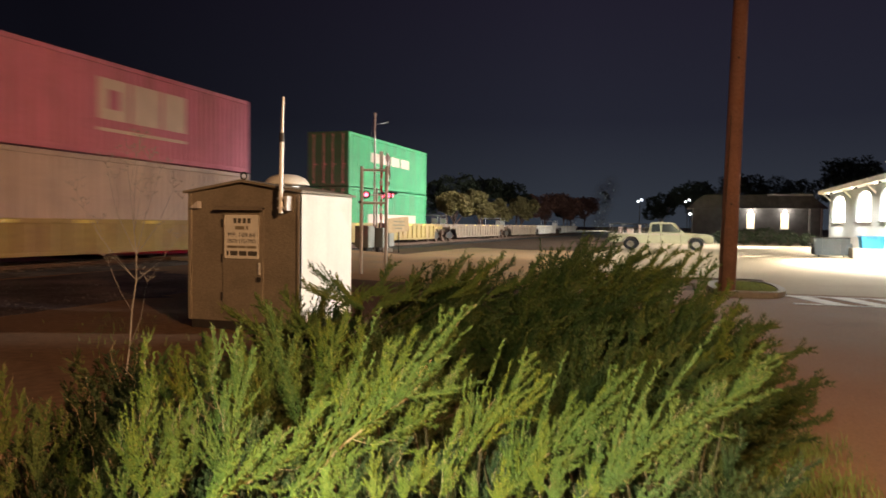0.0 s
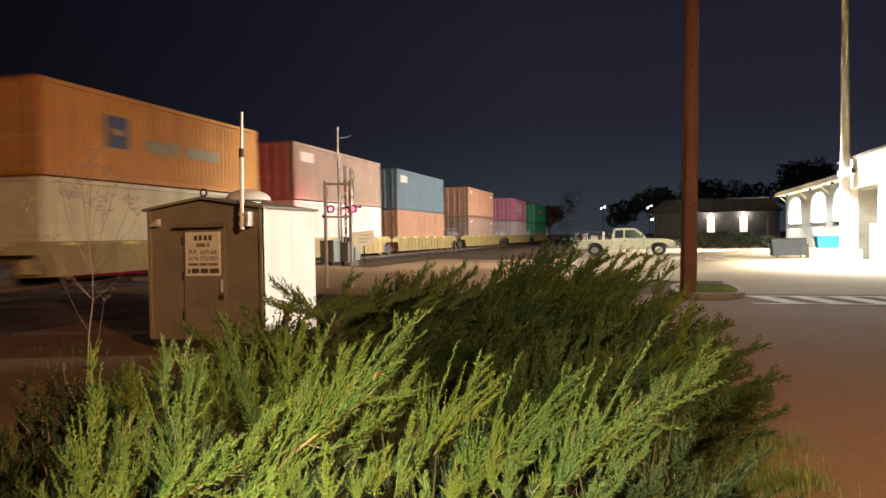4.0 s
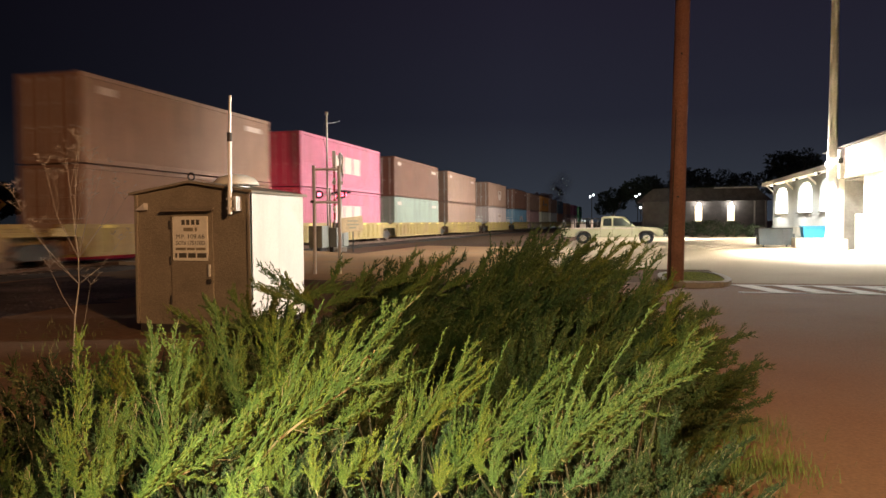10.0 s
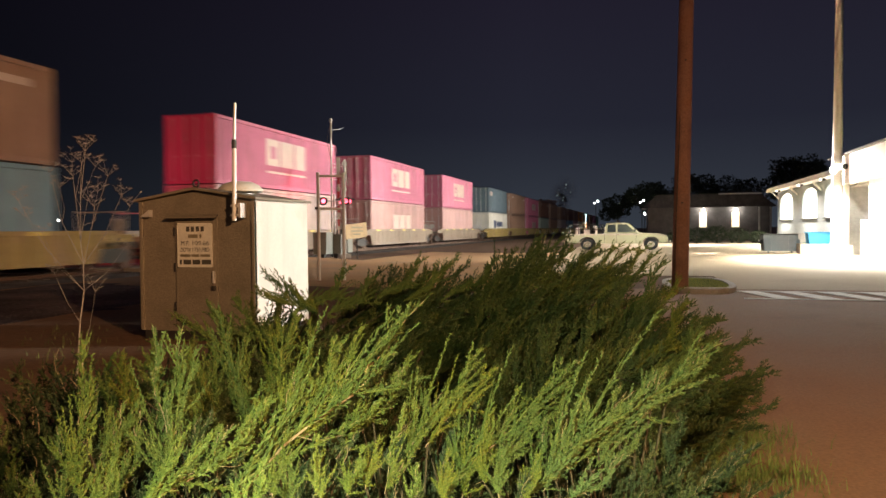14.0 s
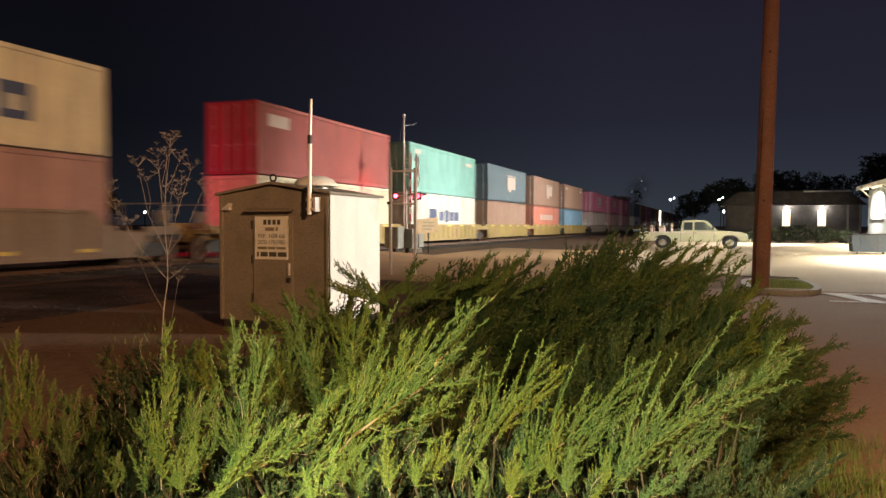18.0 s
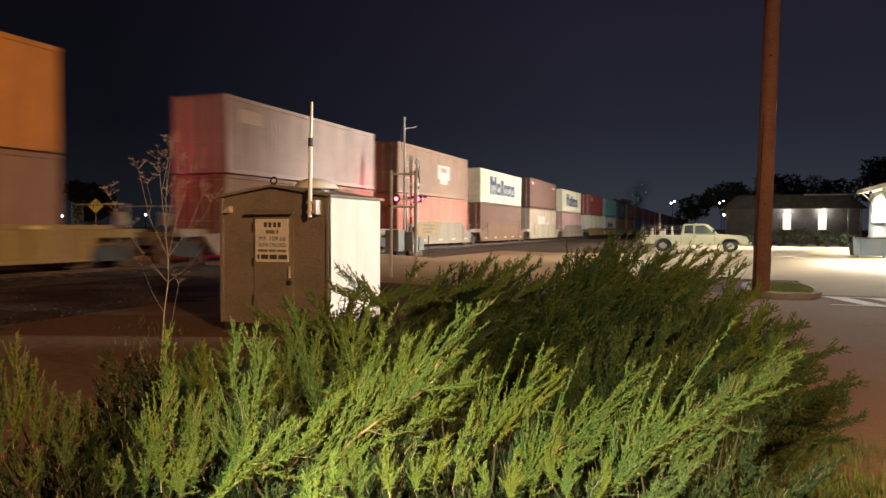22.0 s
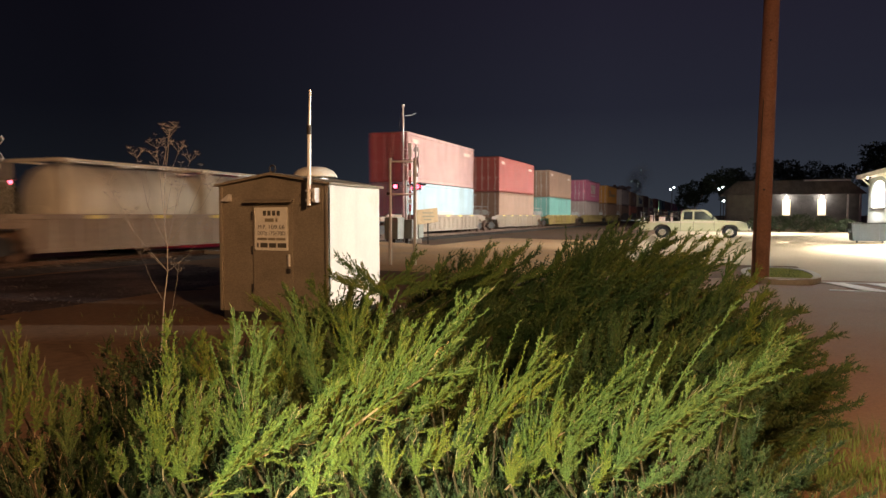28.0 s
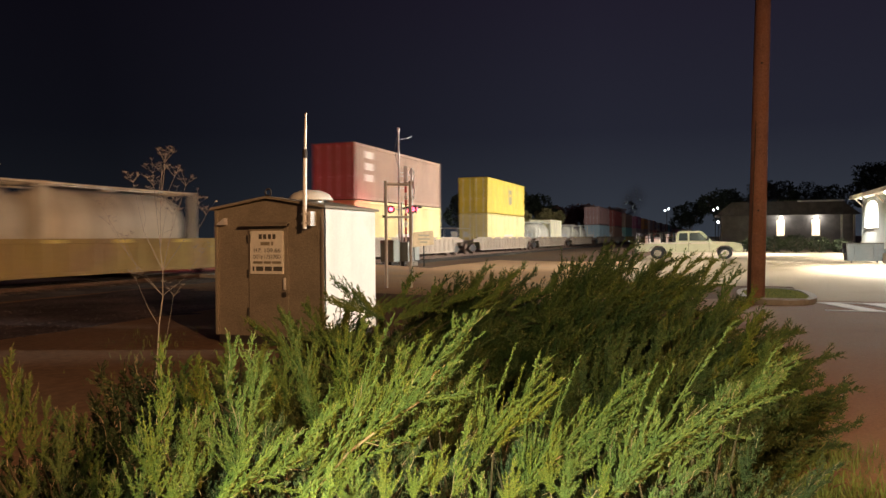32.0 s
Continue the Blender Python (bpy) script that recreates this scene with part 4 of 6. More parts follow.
def tree(at, height, spread, leaf, seed, words):
    r = np.random.default_rng(seed)
    root = tagged(empty("tree", pose(*at)), words, "tree", group="trees beyond the track")
    part("trunk", rod(B(), (0, 0, -0.2), (0.1, 0, height * 0.5), 0.18, 0.09, 8), M["rust_tree"], root)
    clouds = []
    for k in range(7):
        a = math.tau * k / 7 + r.uniform(-0.3, 0.3)
        q = spread * r.uniform(0.35, 0.75)
        tip = (q * math.cos(a), q * math.sin(a), height * r.uniform(0.5, 0.85))
        part("limb", rod(B(), (0.05, 0, height * r.uniform(0.2, 0.42)), tip, 0.07, 0.02, 6), M["rust_tree"], root)
        clouds.append((tip, (spread * 0.42, spread * 0.42, height * 0.2), 620, 0.21))
    clouds.append(((0, 0, height * 0.8), (spread * 0.5, spread * 0.5, height * 0.22), 620, 0.21))
    leafy("crown", clouds, M[leaf], root, seed + 1)
    return root


for i, (x, y, h, s, leaf) in enumerate((
        (-26.5, 84, 5.6, 2.6, "pale_leaf"), (-25.5, 92, 6.2, 2.8, "pale_leaf"), (-25.0, 101, 5.4, 2.6, "pale_leaf"), (-24.0, 111, 6.0, 2.8, "pale_leaf"),
        (-24.5, 134, 7.4, 4.0, "red_leaf"), (-22.8, 146, 8.2, 4.2, "red_leaf"), (-23.5, 160, 7.6, 4.0, "red_leaf"), (-23, 180, 9, 4.5, "red_leaf"),
        (-31, 95, 8.5, 4.0, "dark_leaf"), (-30, 110, 9, 4.0, "dark_leaf"), (-29, 130, 9.5, 4.5, "dark_leaf"), (-31, 205, 10, 5, "dark_leaf"),
        (1.5, 128, 9.5, 5.0, "dark_leaf"), (7.5, 122, 10.5, 5.5, "dark_leaf"), (14, 125, 10, 5.5, "dark_leaf"), (-4, 150, 8.5, 4.5, "dark_leaf"), (21, 110, 11, 5.5, "dark_leaf"),
        (-52, 40, 4.5, 2.4, "dark_leaf"), (-58, 55, 6, 3, "dark_leaf"))):
    words = {"pale_leaf": "low tree with dry yellowish leaves beside the track", "red_leaf": "russet leafy tree beside the track", "dark_leaf": "dark evergreen tree at the edge of the lot"}[leaf]
    tree((x, y, 0), h, s, leaf, 100 + 3 * i, words)

# far street lamps
for x, y, z, two, rg in ((-6.6, 120, 5.5, True, 0.14), (0.6, 118, 5.4, True, 0.14), (1.0, 116, 3.4, False, 0.18), (-58, 62, 2.6, False, 0.13), (-52, 46, 2.2, False, 0.1)):
    sl = tagged(empty("street_lamp", pose(x, y, 0)), "distant street lamp with a white globe, lit", "street lamp", group="street lamps")
    part("post", rod(B(), (0, 0, 0), (0, 0, z), 0.07, 0.05, 8), M["darksteel"], sl)
    for dx in ((-0.25, 0.28) if two else (0.0,)):
        bm = B()
        bmesh.ops.create_icosphere(bm, subdivisions=2, radius=rg)
        part("globe", bm, M["farglow"], sl, "glowing white globe", at=pose(dx, 0, z + 0.2 + 0.5 * dx))

# ---------------------------------------------------------------- pickup truck with racks
truck = tagged(empty("pickup_truck", pose(-1.38, 50.6, 0.02) @ Matrix.Diagonal((1.13, 1.06, 0.95, 1))), "cream utility pickup truck with tools in an open rack bed", "truck")
TW = 0.98
body = [(-3.0, 0.62), (-2.98, 1.12), (-0.72, 1.14), (-0.70, 1.16), (1.15, 1.16), (1.4, 1.2), (2.55, 1.12), (2.82, 1.0), (2.9, 0.78), (2.88, 0.5),
        (2.45, 0.5), (2.38, 0.72), (2.2, 0.88), (1.95, 0.92), (1.7, 0.88), (1.52, 0.72), (1.45, 0.45), (-1.2, 0.45), (-1.28, 0.72), (-1.45, 0.88), (-1.7, 0.92), (-1.95, 0.88), (-2.12, 0.72), (-2.2, 0.5), (-2.9, 0.5)]
part("body", prism(B(), body, "y", -TW, TW, 0.03), M["truckpaint"], truck)
cabp = [(-0.72, 1.14), (-0.62, 1.86), (-0.45, 1.93), (0.55, 1.93), (0.75, 1.86), (1.3, 1.18)]
part("cab", prism(B(), cabp, "y", -TW + 0.12, TW - 0.12, 0.04), M["truckpaint"], truck)
for y, sg in ((-TW + 0.112, -1), (TW - 0.112, 1)):
    for poly in ([(-0.55, 1.25), (-0.5, 1.78), (-0.05, 1.8), (-0.05, 1.25)], [(0.05, 1.25), (0.05, 1.8), (0.58, 1.8), (1.1, 1.25)]):
        part("side_window", prism(B(), poly, "y", y - 0.006, y + 0.006), M["glass"], truck, "dark side window")
part("windscreen", prism(B(), [(0.8, 1.8), (1.3, 1.22), (1.31, 1.23), (0.81, 1.81)], "y", -TW + 0.2, TW - 0.2), M["glass"], truck)
for x in (-1.7, 1.95):
    for y in (-TW + 0.1, TW - 0.1):
        wh = part("wheel", cyl(B(), (0, 0, 0), (0, 1, 0), 0.4, 0.25, 24), M["black"], truck, "black tyre", at=pose(x, y, 0.4))
        part("rim", cyl(B(), (0, math.copysign(0.115, y), 0), (0, 1, 0), 0.22, 0.04, 16), M["chrome"], wh, "steel rim")
part("front_bumper", box(B(), 2.86, 3.05, -TW, TW, 0.48, 0.7, 0.03), M["chrome"], truck)
part("rear_bumper", box(B(), -3.12, -2.96, -TW, TW, 0.5, 0.68, 0.03), M["chrome"], truck)
part("grille", box(B(), 2.84, 2.92, -0.6, 0.6, 0.74, 1.0, 0.02), M["black"], truck)
for y in (-0.78, 0.78):
    part("headlight", box(B(), 2.72, 2.9, y - 0.14, y + 0.14, 0.8, 1.0, 0.02), M["glass"], truck)
    part("side_stripe", box(B(), -2.95, 1.3, math.copysign(TW + 0.002, y) - 0.004, math.copysign(TW + 0.002, y) + 0.004, 1.06, 1.10), M["logowhite"], truck, "pale side stripe")
for x in (-2.9, -2.2, -1.5, -0.85):
    for y in (-0.9, 0.9):
        part("rack_post", rod(B(), (x, y, 1.12), (x, y, 1.78), 0.028, 0.028, 8), M["darksteel"], truck)
for y in (-0.9, 0.9):
    part("rack_rail", rod(B(), (-2.95, y, 1.78), (-0.8, y, 1.78), 0.03, 0.03, 8), M["darksteel"], truck)
    part("rack_rail", rod(B(), (-2.95, y, 1.45), (-0.8, y, 1.45), 0.02, 0.02, 8), M["darksteel"], truck)
for x, h, w in ((-2.3, 1.58, 0.14), (-1.75, 1.5, 0.18), (-1.2, 1.72, 0.07)):
    part("load_item", box(B(), x - w, x + w, -0.7, -0.3, 1.1, h, 0.05), M["logowhite"], truck, "white canister in the bed")
part("mirror", box(B(), 1.0, 1.1, -TW - 0.12, -TW + 0.05, 1.28, 1.52, 0.03), M["black"], truck)
part("door_handle", box(B(), 0.0, 0.14, -TW - 0.014, -TW + 0.0, 1.04, 1.08), M["chrome"], truck)
for x in (-0.7, 0.0, 1.12):
    part("door_seam", box(B(), x - 0.008, x + 0.008, -TW - 0.004, -TW + 0.01, 0.5, 1.14), M["black"], truck)


# ---------------------------------------------------------------- containers and well cars
SPEED = 19.869
CL, CW, CH = 12.19, 2.44, 2.88


def corrugated(length, height, pitch=0.28, depth=0.034):
    """A corrugated steel wall in the y-z plane, its outer face towards +x."""
    bm = B()
    k = int(length / pitch)
    step = length / k
    us = []
    for i in range(k):
        y = -length / 2 + i * step
        us += [(y, 0.0), (y + step * 0.36, 0.0), (y + step * 0.5, -depth), (y + step * 0.86, -depth)]
    us.append((length / 2, 0.0))
    lo = [bm.verts.new((d, y, 0)) for y, d in us]
    hi = [bm.verts.new((d, y, height)) for y, d in us]
    for i in range(len(us) - 1):
        bm.faces.new((lo[i], lo[i + 1], hi[i + 1], hi[i]))
    return bm


def container_meshes(length, CH=2.88):
    s = {"high": CH}
    wl_, hl = CW / 2, length / 2
    s["side"] = mesh_of("side_wall", corrugated(length - 0.3, CH - 0.3))
    s["end"] = mesh_of("end_wall", corrugated(CW - 0.24, CH - 0.3, 0.22, 0.04))
    s["roof"] = mesh_of("roof", box(B(), -wl_ + 0.05, wl_ - 0.05, -hl + 0.06, hl - 0.06, CH - 0.07, CH - 0.02))
    s["floor"] = mesh_of("floor", box(B(), -wl_ + 0.06, wl_ - 0.06, -hl + 0.06, hl - 0.06, 0.06, 0.14))
    s["top"] = mesh_of("top_rail", box(B(), -0.06, 0.0, -hl + 0.16, hl - 0.16, CH - 0.14, CH, 0.012))
    s["bottom"] = mesh_of("bottom_rail", box(B(), -0.06, 0.0, -hl + 0.16, hl - 0.16, 0.0, 0.16, 0.012))
    b = B()
    box(b, -0.16, 0.0, -0.08, 0.08, 0.11, CH - 0.11, 0.015)
    box(b, -0.17, 0.004, -0.085, 0.085, 0.0, 0.12, 0.01)
    box(b, -0.17, 0.004, -0.085, 0.085, CH - 0.12, CH + 0.004, 0.01)
    s["post"] = mesh_of("corner_post", b)
    s["header"] = mesh_of("end_header", box(B(), -wl_ + 0.1, wl_ - 0.1, -0.05, 0.05, 0, 0.13, 0.012))
    b = B()
    box(b, -0.55, 0.55, -0.02, 0.02, 0.14, CH - 0.14, 0.01)
    for z in (0.35, 0.95, 1.55, 2.15):
        box(b, -0.5, 0.5, -0.035, -0.02, z, z + 0.28, 0.01)
    s["door"] = mesh_of("door", b)
    b = B()
    rod(b, (0, -0.055, 0.1), (0, -0.055, CH - 0.1), 0.022, 0.022, 8)
    for z in (0.2, 1.0, 1.9, CH - 0.2):
        box(b, -0.045, 0.045, -0.065, -0.02, z - 0.03, z + 0.03)
    box(b, -0.02, 0.2, -0.08, -0.05, 1.12, 1.17, 0.008)
    s["rod"] = mesh_of("locking_rod", b)
    return s


BOX40, BOX40_LOW, BOX20 = container_meshes(CL), container_meshes(CL, 2.59), container_meshes(6.06)
bar_meshes = {}


def bar_mesh(w, h, r=0.0):
    key = (round(w, 2), round(h, 2), r)
    if key not in bar_meshes:
        bar_meshes[key] = mesh_of("logo_block", box(B(), 0.0, 0.006, -w / 2, w / 2, -h / 2, h / 2, r), M["logowhite"])
    return bar_meshes[key]


def livery(root, kind):
    """Plain blocks in the colours of the paintwork's markings on the side that faces +x; y grows towards the train's head."""
    def block(y, z, w, h, mat, name="logo_block"):
        shared(name, bar_mesh(w, h), root, M[mat], pose(CW / 2 + 0.004, y, z))
    if kind == "three_blocks":
        for y, w in ((-1.25, 1.25), (0.2, 1.3), (1.6, 1.15)):
            block(y, 1.72, w, 1.25, "logowhite")
        for y, z, w, h in ((-1.25, 1.72, 0.5, 0.6),):
            shared("logo_gap", bar_mesh(w, h), root, M["pink"], pose(CW / 2 + 0.009, y, z))
        block(0.15, 0.78, 4.1, 0.1, "logowhite", "logo_underline")
    elif kind == "faint_blocks":
        for y, w in ((-1.0, 1.2), (0.4, 1.2), (1.8, 1.1)):
            block(y, 1.5, w, 1.0, "logowhite")
    elif kind == "six_letters":
        for y, w, h, z in ((-2.75, 1.75, 1.45, 1.42), (-1.25, 0.95, 0.95, 1.17), (-0.2, 0.62, 1.3, 1.34), (0.75, 0.8, 0.95, 1.17), (1.85, 1.0, 0.95, 1.17), (3.1, 1.0, 0.95, 1.17)):
            block(y, z, w, h, "logoblue")
            if h < 1.1:
                shared("logo_gap", bar_mesh(w * 0.36, h * 0.42), root, M["cream"], pose(CW / 2 + 0.009, y, z - 0.05))
        for y in (-3.1, -2.4):
            shared("logo_gap", bar_mesh(0.3, 0.75), root, M["cream"], pose(CW / 2 + 0.009, y, 1.06 if y < -2.6 else 1.06))
        shared("logo_gap", bar_mesh(0.4, 0.4), root, M["cream"], pose(CW / 2 + 0.009, -2.75, 1.95))
    elif kind == "square_and_words":
        block(-2.9, 1.62, 1.05, 1.05, "logoblue")
        shared("logo_gap", bar_mesh(0.5, 0.2), root, M["orange"], pose(CW / 2 + 0.009, -2.9, 1.62))
        for y, w in ((-0.6, 1.9), (1.9, 2.2)):
            block(y, 1.35, w, 0.42, "logodark")
    elif kind == "panel":
        block(1.0, 1.62, 2.6, 1.05, "logowhite")
        block(1.0, 2.25, 2.9, 0.08, "logowhite")
        block(0.4, 1.0, 0.9, 0.3, "logowhite")
    elif kind == "shield":
        block(1.2, 1.6, 2.1, 0.9, "logowhite")
        block(1.2, 1.05, 1.3, 0.4, "logowhite")
        shared("logo_gap", bar_mesh(1.2, 0.3), root, M["tan"], pose(CW / 2 + 0.009, 1.2, 1.75))
    elif kind == "wide_words":
        for y, w in ((-2.6, 1.3), (-1.1, 1.2), (0.4, 1.3), (2.0, 1.4)):
            block(y, 1.75, w, 0.55, "logowhite")
    elif kind == "wide_panel":
        block(0.2, 0.9, 7.6, 1.15, "logowhite")
    elif kind == "dark_words":
        for y, w, h in ((-2.4, 1.3, 0.9), (-0.9, 0.8, 0.6), (0.1, 0.7, 0.8), (1.0, 0.8, 0.6), (2.0, 0.9, 0.6)):
            block(y, 1.5, w, h, "logoblue")
    elif kind == "tail_marks":
        for z in (2.35, 1.75, 1.15):
            block(-4.5, z, 0.95, 0.36, "logowhite")
    elif kind == "tail_words":
        block(-4.6, 2.2, 1.5, 0.5, "logowhite")
    elif kind == "arc":
        for i in range(6):
            block(-1.0 + 0.55 * i, 1.15 + 0.55 * math.sin(math.pi * (i + 0.5) / 6), 0.55, 0.45, "logowhite")
        block(-0.6, 0.75, 2.6, 0.45, "logowhite")
    elif kind == "long_panel":
        block(-1.1, 1.72, 3.2, 0.85, "white")
        block(1.9, 1.3, 0.9, 0.6, "white")
    elif kind == "low_panel":
        block(0.3, 0.8, 2.6, 0.75, "logowhite")
    elif kind == "dark_square":
        block(0.9, 1.55, 1.0, 1.3, "logodark")
        shared("logo_gap", bar_mesh(0.6, 0.25), root, M["yellow"], pose(CW / 2 + 0.009, 0.9, 1.7))
    elif kind == "code":
        block(4.6, 2.3, 1.3, 0.22, "logowhite")
        block(-4.9, 2.4, 0.8, 0.25, "logowhite")


def container(paint, mark, words, s=BOX40, length=CL):
    root = tagged(empty("shipping_container"), words, "shipping container", group="containers on the train")
    p = M[paint]
    hw, hl = CW / 2, length / 2
    high = s["high"]
    for sgn in (1, -1):
        flip = pose(0, 0, 0, 0, 0, 0 if sgn > 0 else 180)
        shared("side_wall", s["side"], root, p, flip @ pose(hw - 0.012, 0, 0.15))
        shared("top_rail", s["top"], root, p, flip @ pose(hw, 0, 0))
        shared("bottom_rail", s["bottom"], root, p, flip @ pose(hw, 0, 0))
        for e in (1, -1):
            shared("corner_post", s["post"], root, p, flip @ pose(hw, e * (hl - 0.08), 0))
        for z in (0.0, high - 0.13):
            shared("end_header", s["header"], root, p, pose(0, sgn * (hl - 0.06), z))
    shared("roof", s["roof"], root, p)
    shared("floor", s["floor"], root, p)
    shared("end_wall", s["end"], root, p, pose(0, hl - 0.03, 0.15, 0, 0, 90))
    for sgn in (-1, 1):
        d = shared("door", s["door"], root, p, pose(sgn * 0.565, -hl + 0.05, 0))
        for x in (-0.3, 0.3):
            shared("locking_rod", s["rod"], d, M["galv"], pose(x, 0, 0))
    if length > 7:
        livery(root, mark)
    return root


def iso_tank():
    """A 20-foot tank container: barrel in a frame."""
    root = tagged(empty("tank_container"), "white tank container in a steel frame", "tank container", group="containers on the train")
    bm = B()
    prev = None
    for y, r in ((-2.85, 0.3), (-2.8, 0.75), (-2.62, 1.02), (-2.3, 1.14), (2.3, 1.14), (2.62, 1.02), (2.8, 0.75), (2.85, 0.3)):
        ring = [bm.verts.new((r * math.cos(a * math.tau / 24), y, 1.32 + r * math.sin(a * math.tau / 24))) for a in range(24)]
        if prev:
            for a in range(24):
                bm.faces.new((prev[a], ring[a], ring[(a + 1) % 24], prev[(a + 1) % 24])).smooth = True
        else:
            bm.faces.new(ring)
        prev = ring
    bm.faces.new(prev[::-1])
    part("barrel", bm, M["tank"], root)
    for x in (-1.15, 1.15):
        for y in (-2.95, 2.95):
            part("corner_post", box(B(), x - 0.06, x + 0.06, y - 0.06, y + 0.06, 0, 2.55, 0.012), M["tank"], root)
        part("bottom_rail", box(B(), x - 0.05, x + 0.05, -2.9, 2.9, 0.05, 0.17, 0.012), M["tank"], root)
        part("top_rail", box(B(), x - 0.035, x + 0.035, -2.9, 2.9, 2.47, 2.53, 0.01), M["tank"], root)
        for y in (-2.95, 2.95):
            part("brace", rod(B(), (x, y, 0.3), (x * 0.1, y, 1.2), 0.04, 0.04, 6), M["tank"], root)
    for y in (-2.95, 2.95):
        for z in (0.08, 2.5):
            part("end_beam", box(B(), -1.15, 1.15, y - 0.05, y + 0.05, z - 0.05, z + 0.05, 0.01), M["tank"], root)
    part("walkway", box(B(), -0.3, 0.3, -2.6, 2.6, 2.5, 2.54), M["galv"], root, "grey top walkway")
    part("manhole", cyl(B(), (0, 0.3, 2.52), (0, 0, 1), 0.26, 0.16, 16), M["galv"], root)
    return root


HALF = CL / 2 + 0.25


def bogie_mesh():
    b = B()
    for sx in (-1, 1):
        prism(b, [(-1.1, 0.38), (-0.7, 0.62), (-0.35, 0.7), (0.35, 0.7), (0.7, 0.62), (1.1, 0.38), (0.75, 0.3), (0.4, 0.22), (-0.4, 0.22), (-0.75, 0.3)], "x", sx * 0.98 - 0.07, sx * 0.98 + 0.07)
        for k in (-0.2, -0.07, 0.07, 0.2):
            rod(b, (sx * 0.98, k, 0.28), (sx * 0.98, k, 0.58), 0.05, 0.05, 8)
    box(b, -1.0, 1.0, -0.2, 0.2, 0.4, 0.66, 0.02)
    return mesh_of("bogie_frame", b, M["darksteel"])


def wheelset_mesh():
    b = B()
    for sx in (-1, 1):
        cyl(b, (sx * 0.77, 0, 0), (1, 0, 0), 0.42, 0.12, 22)
        cyl(b, (sx * 0.70, 0, 0), (1, 0, 0), 0.45, 0.03, 22)
        cyl(b, (sx * 0.98, 0, 0), (1, 0, 0), 0.11, 0.2, 12)
    cyl(b, (0, 0, 0), (1, 0, 0), 0.08, 1.9, 12)
    return mesh_of("wheelset", b, M["rail"])


BOGIE, WHEELS = bogie_mesh(), wheelset_mesh()


def add_bogie(root, y):
    f = shared("bogie", BOGIE, root, None, pose(0, y, 0))
    for dy in (-0.88, 0.88):
        shared("wheelset", WHEELS, f, None, pose(0, dy, 0.42))


def sill_mesh(style, e0, e1):
    """One side of a well, outer face towards +x, heights above the rail; e0, e1: how far the well goes past a forty-foot box at each end."""
    b = B()
    lo, hi = -HALF - e0, HALF + e1
    if style == "straight":
        prism(b, [(lo - 0.2, 0.95), (lo + 0.1, 0.28), (hi - 0.1, 0.28), (hi + 0.2, 0.95), (hi + 0.2, 1.2), (lo - 0.2, 1.2)], "x", -0.03, 0.0)
        box(b, -0.05, 0.05, lo - 0.9, hi + 0.9, 1.16, 1.3, 0.012)
        box(b, -0.05, 0.04, lo + 0.1, hi - 0.1, 0.26, 0.36, 0.012)
        k = 15 + round(1.2 * (e0 + e1))
        for i in range(k):
            y = lo + 0.35 + (hi - lo - 0.7) * i / (k - 1)
            box(b, 0.0, 0.055, y - 0.045, y + 0.045, 0.36, 1.16)
    else:
        prism(b, [(lo - 0.3, 0.75), (lo + 0.2, 0.26), (hi - 0.2, 0.26), (hi + 0.3, 0.75), (hi + 0.3, 1.0), (hi - 0.9, 1.05), (hi - 1.9, 1.62), (lo + 1.9, 1.62), (lo + 0.9, 1.05), (lo - 0.3, 1.0)], "x", -0.03, 0.0)
        box(b, -0.04, 0.06, lo + 1.85, hi - 1.85, 1.56, 1.66, 0.012)
        box(b, -0.04, 0.05, lo + 0.15, hi - 0.15, 0.24, 0.35, 0.012)
        for y in (lo + 1.7, hi - 1.7):
            box(b, 0.0, 0.05, y - 0.05, y + 0.05, 0.35, 1.5)
    return b


sill_cache = {}


def sill_of(style, e0, e1):
    key = (style, round(e0, 1), round(e1, 1))
    if key not in sill_cache:
        sill_cache[key] = mesh_of("side_sill", sill_mesh(*key), M["wellyellow"])
    return sill_cache[key]


WELL_FLOOR = mesh_of("well_floor", box(B(), -1.2, 1.2, -HALF + 0.1, HALF - 0.1, 0.24, 0.32), M["wellgrey"])
b = B()
box(b, -1.36, 1.36, -0.75, 0.75, 0.92, 1.06, 0.02)
box(b, -0.45, 0.45, -0.9, 0.9, 0.62, 0.95, 0.03)
for sx in (-1.3, 1.3):
    box(b, sx - 0.05, sx + 0.05, -0.75, 0.75, 1.06, 1.18, 0.012)
PLATFORM = mesh_of("end_platform", b, M["wellyellow"])
b = B()
rod(b, (-1.0, 0, 1.0), (-1.0, 0, 2.0), 0.02, 0.02, 6)
rod(b, (1.0, 0, 1.0), (1.0, 0, 2.0), 0.02, 0.02, 6)
rod(b, (-1.0, 0, 1.95), (1.0, 0, 1.95), 0.02, 0.02, 6)
rod(b, (0.55, 0, 1.0), (0.55, 0, 1.75), 0.018, 0.018, 6)
cyl(b, (0.75, 0, 1.5), (0, 1, 0), 0.22, 0.03, 16)
HANDRAIL = mesh_of("handrail", b, M["galv"])
b = B()
box(b, -0.12, 0.12, -0.75, 0.75, 0.68, 0.9, 0.02)
box(b, -0.2, 0.2, 0.55, 0.95, 0.62, 0.96, 0.05)
COUPLER = mesh_of("coupler", b, M["darksteel"])
STRIPE = mesh_of("reflective_stripe", box(B(), 0.0, 0.004, -0.3, 0.3, -0.05, 0.05), M["reflector"])


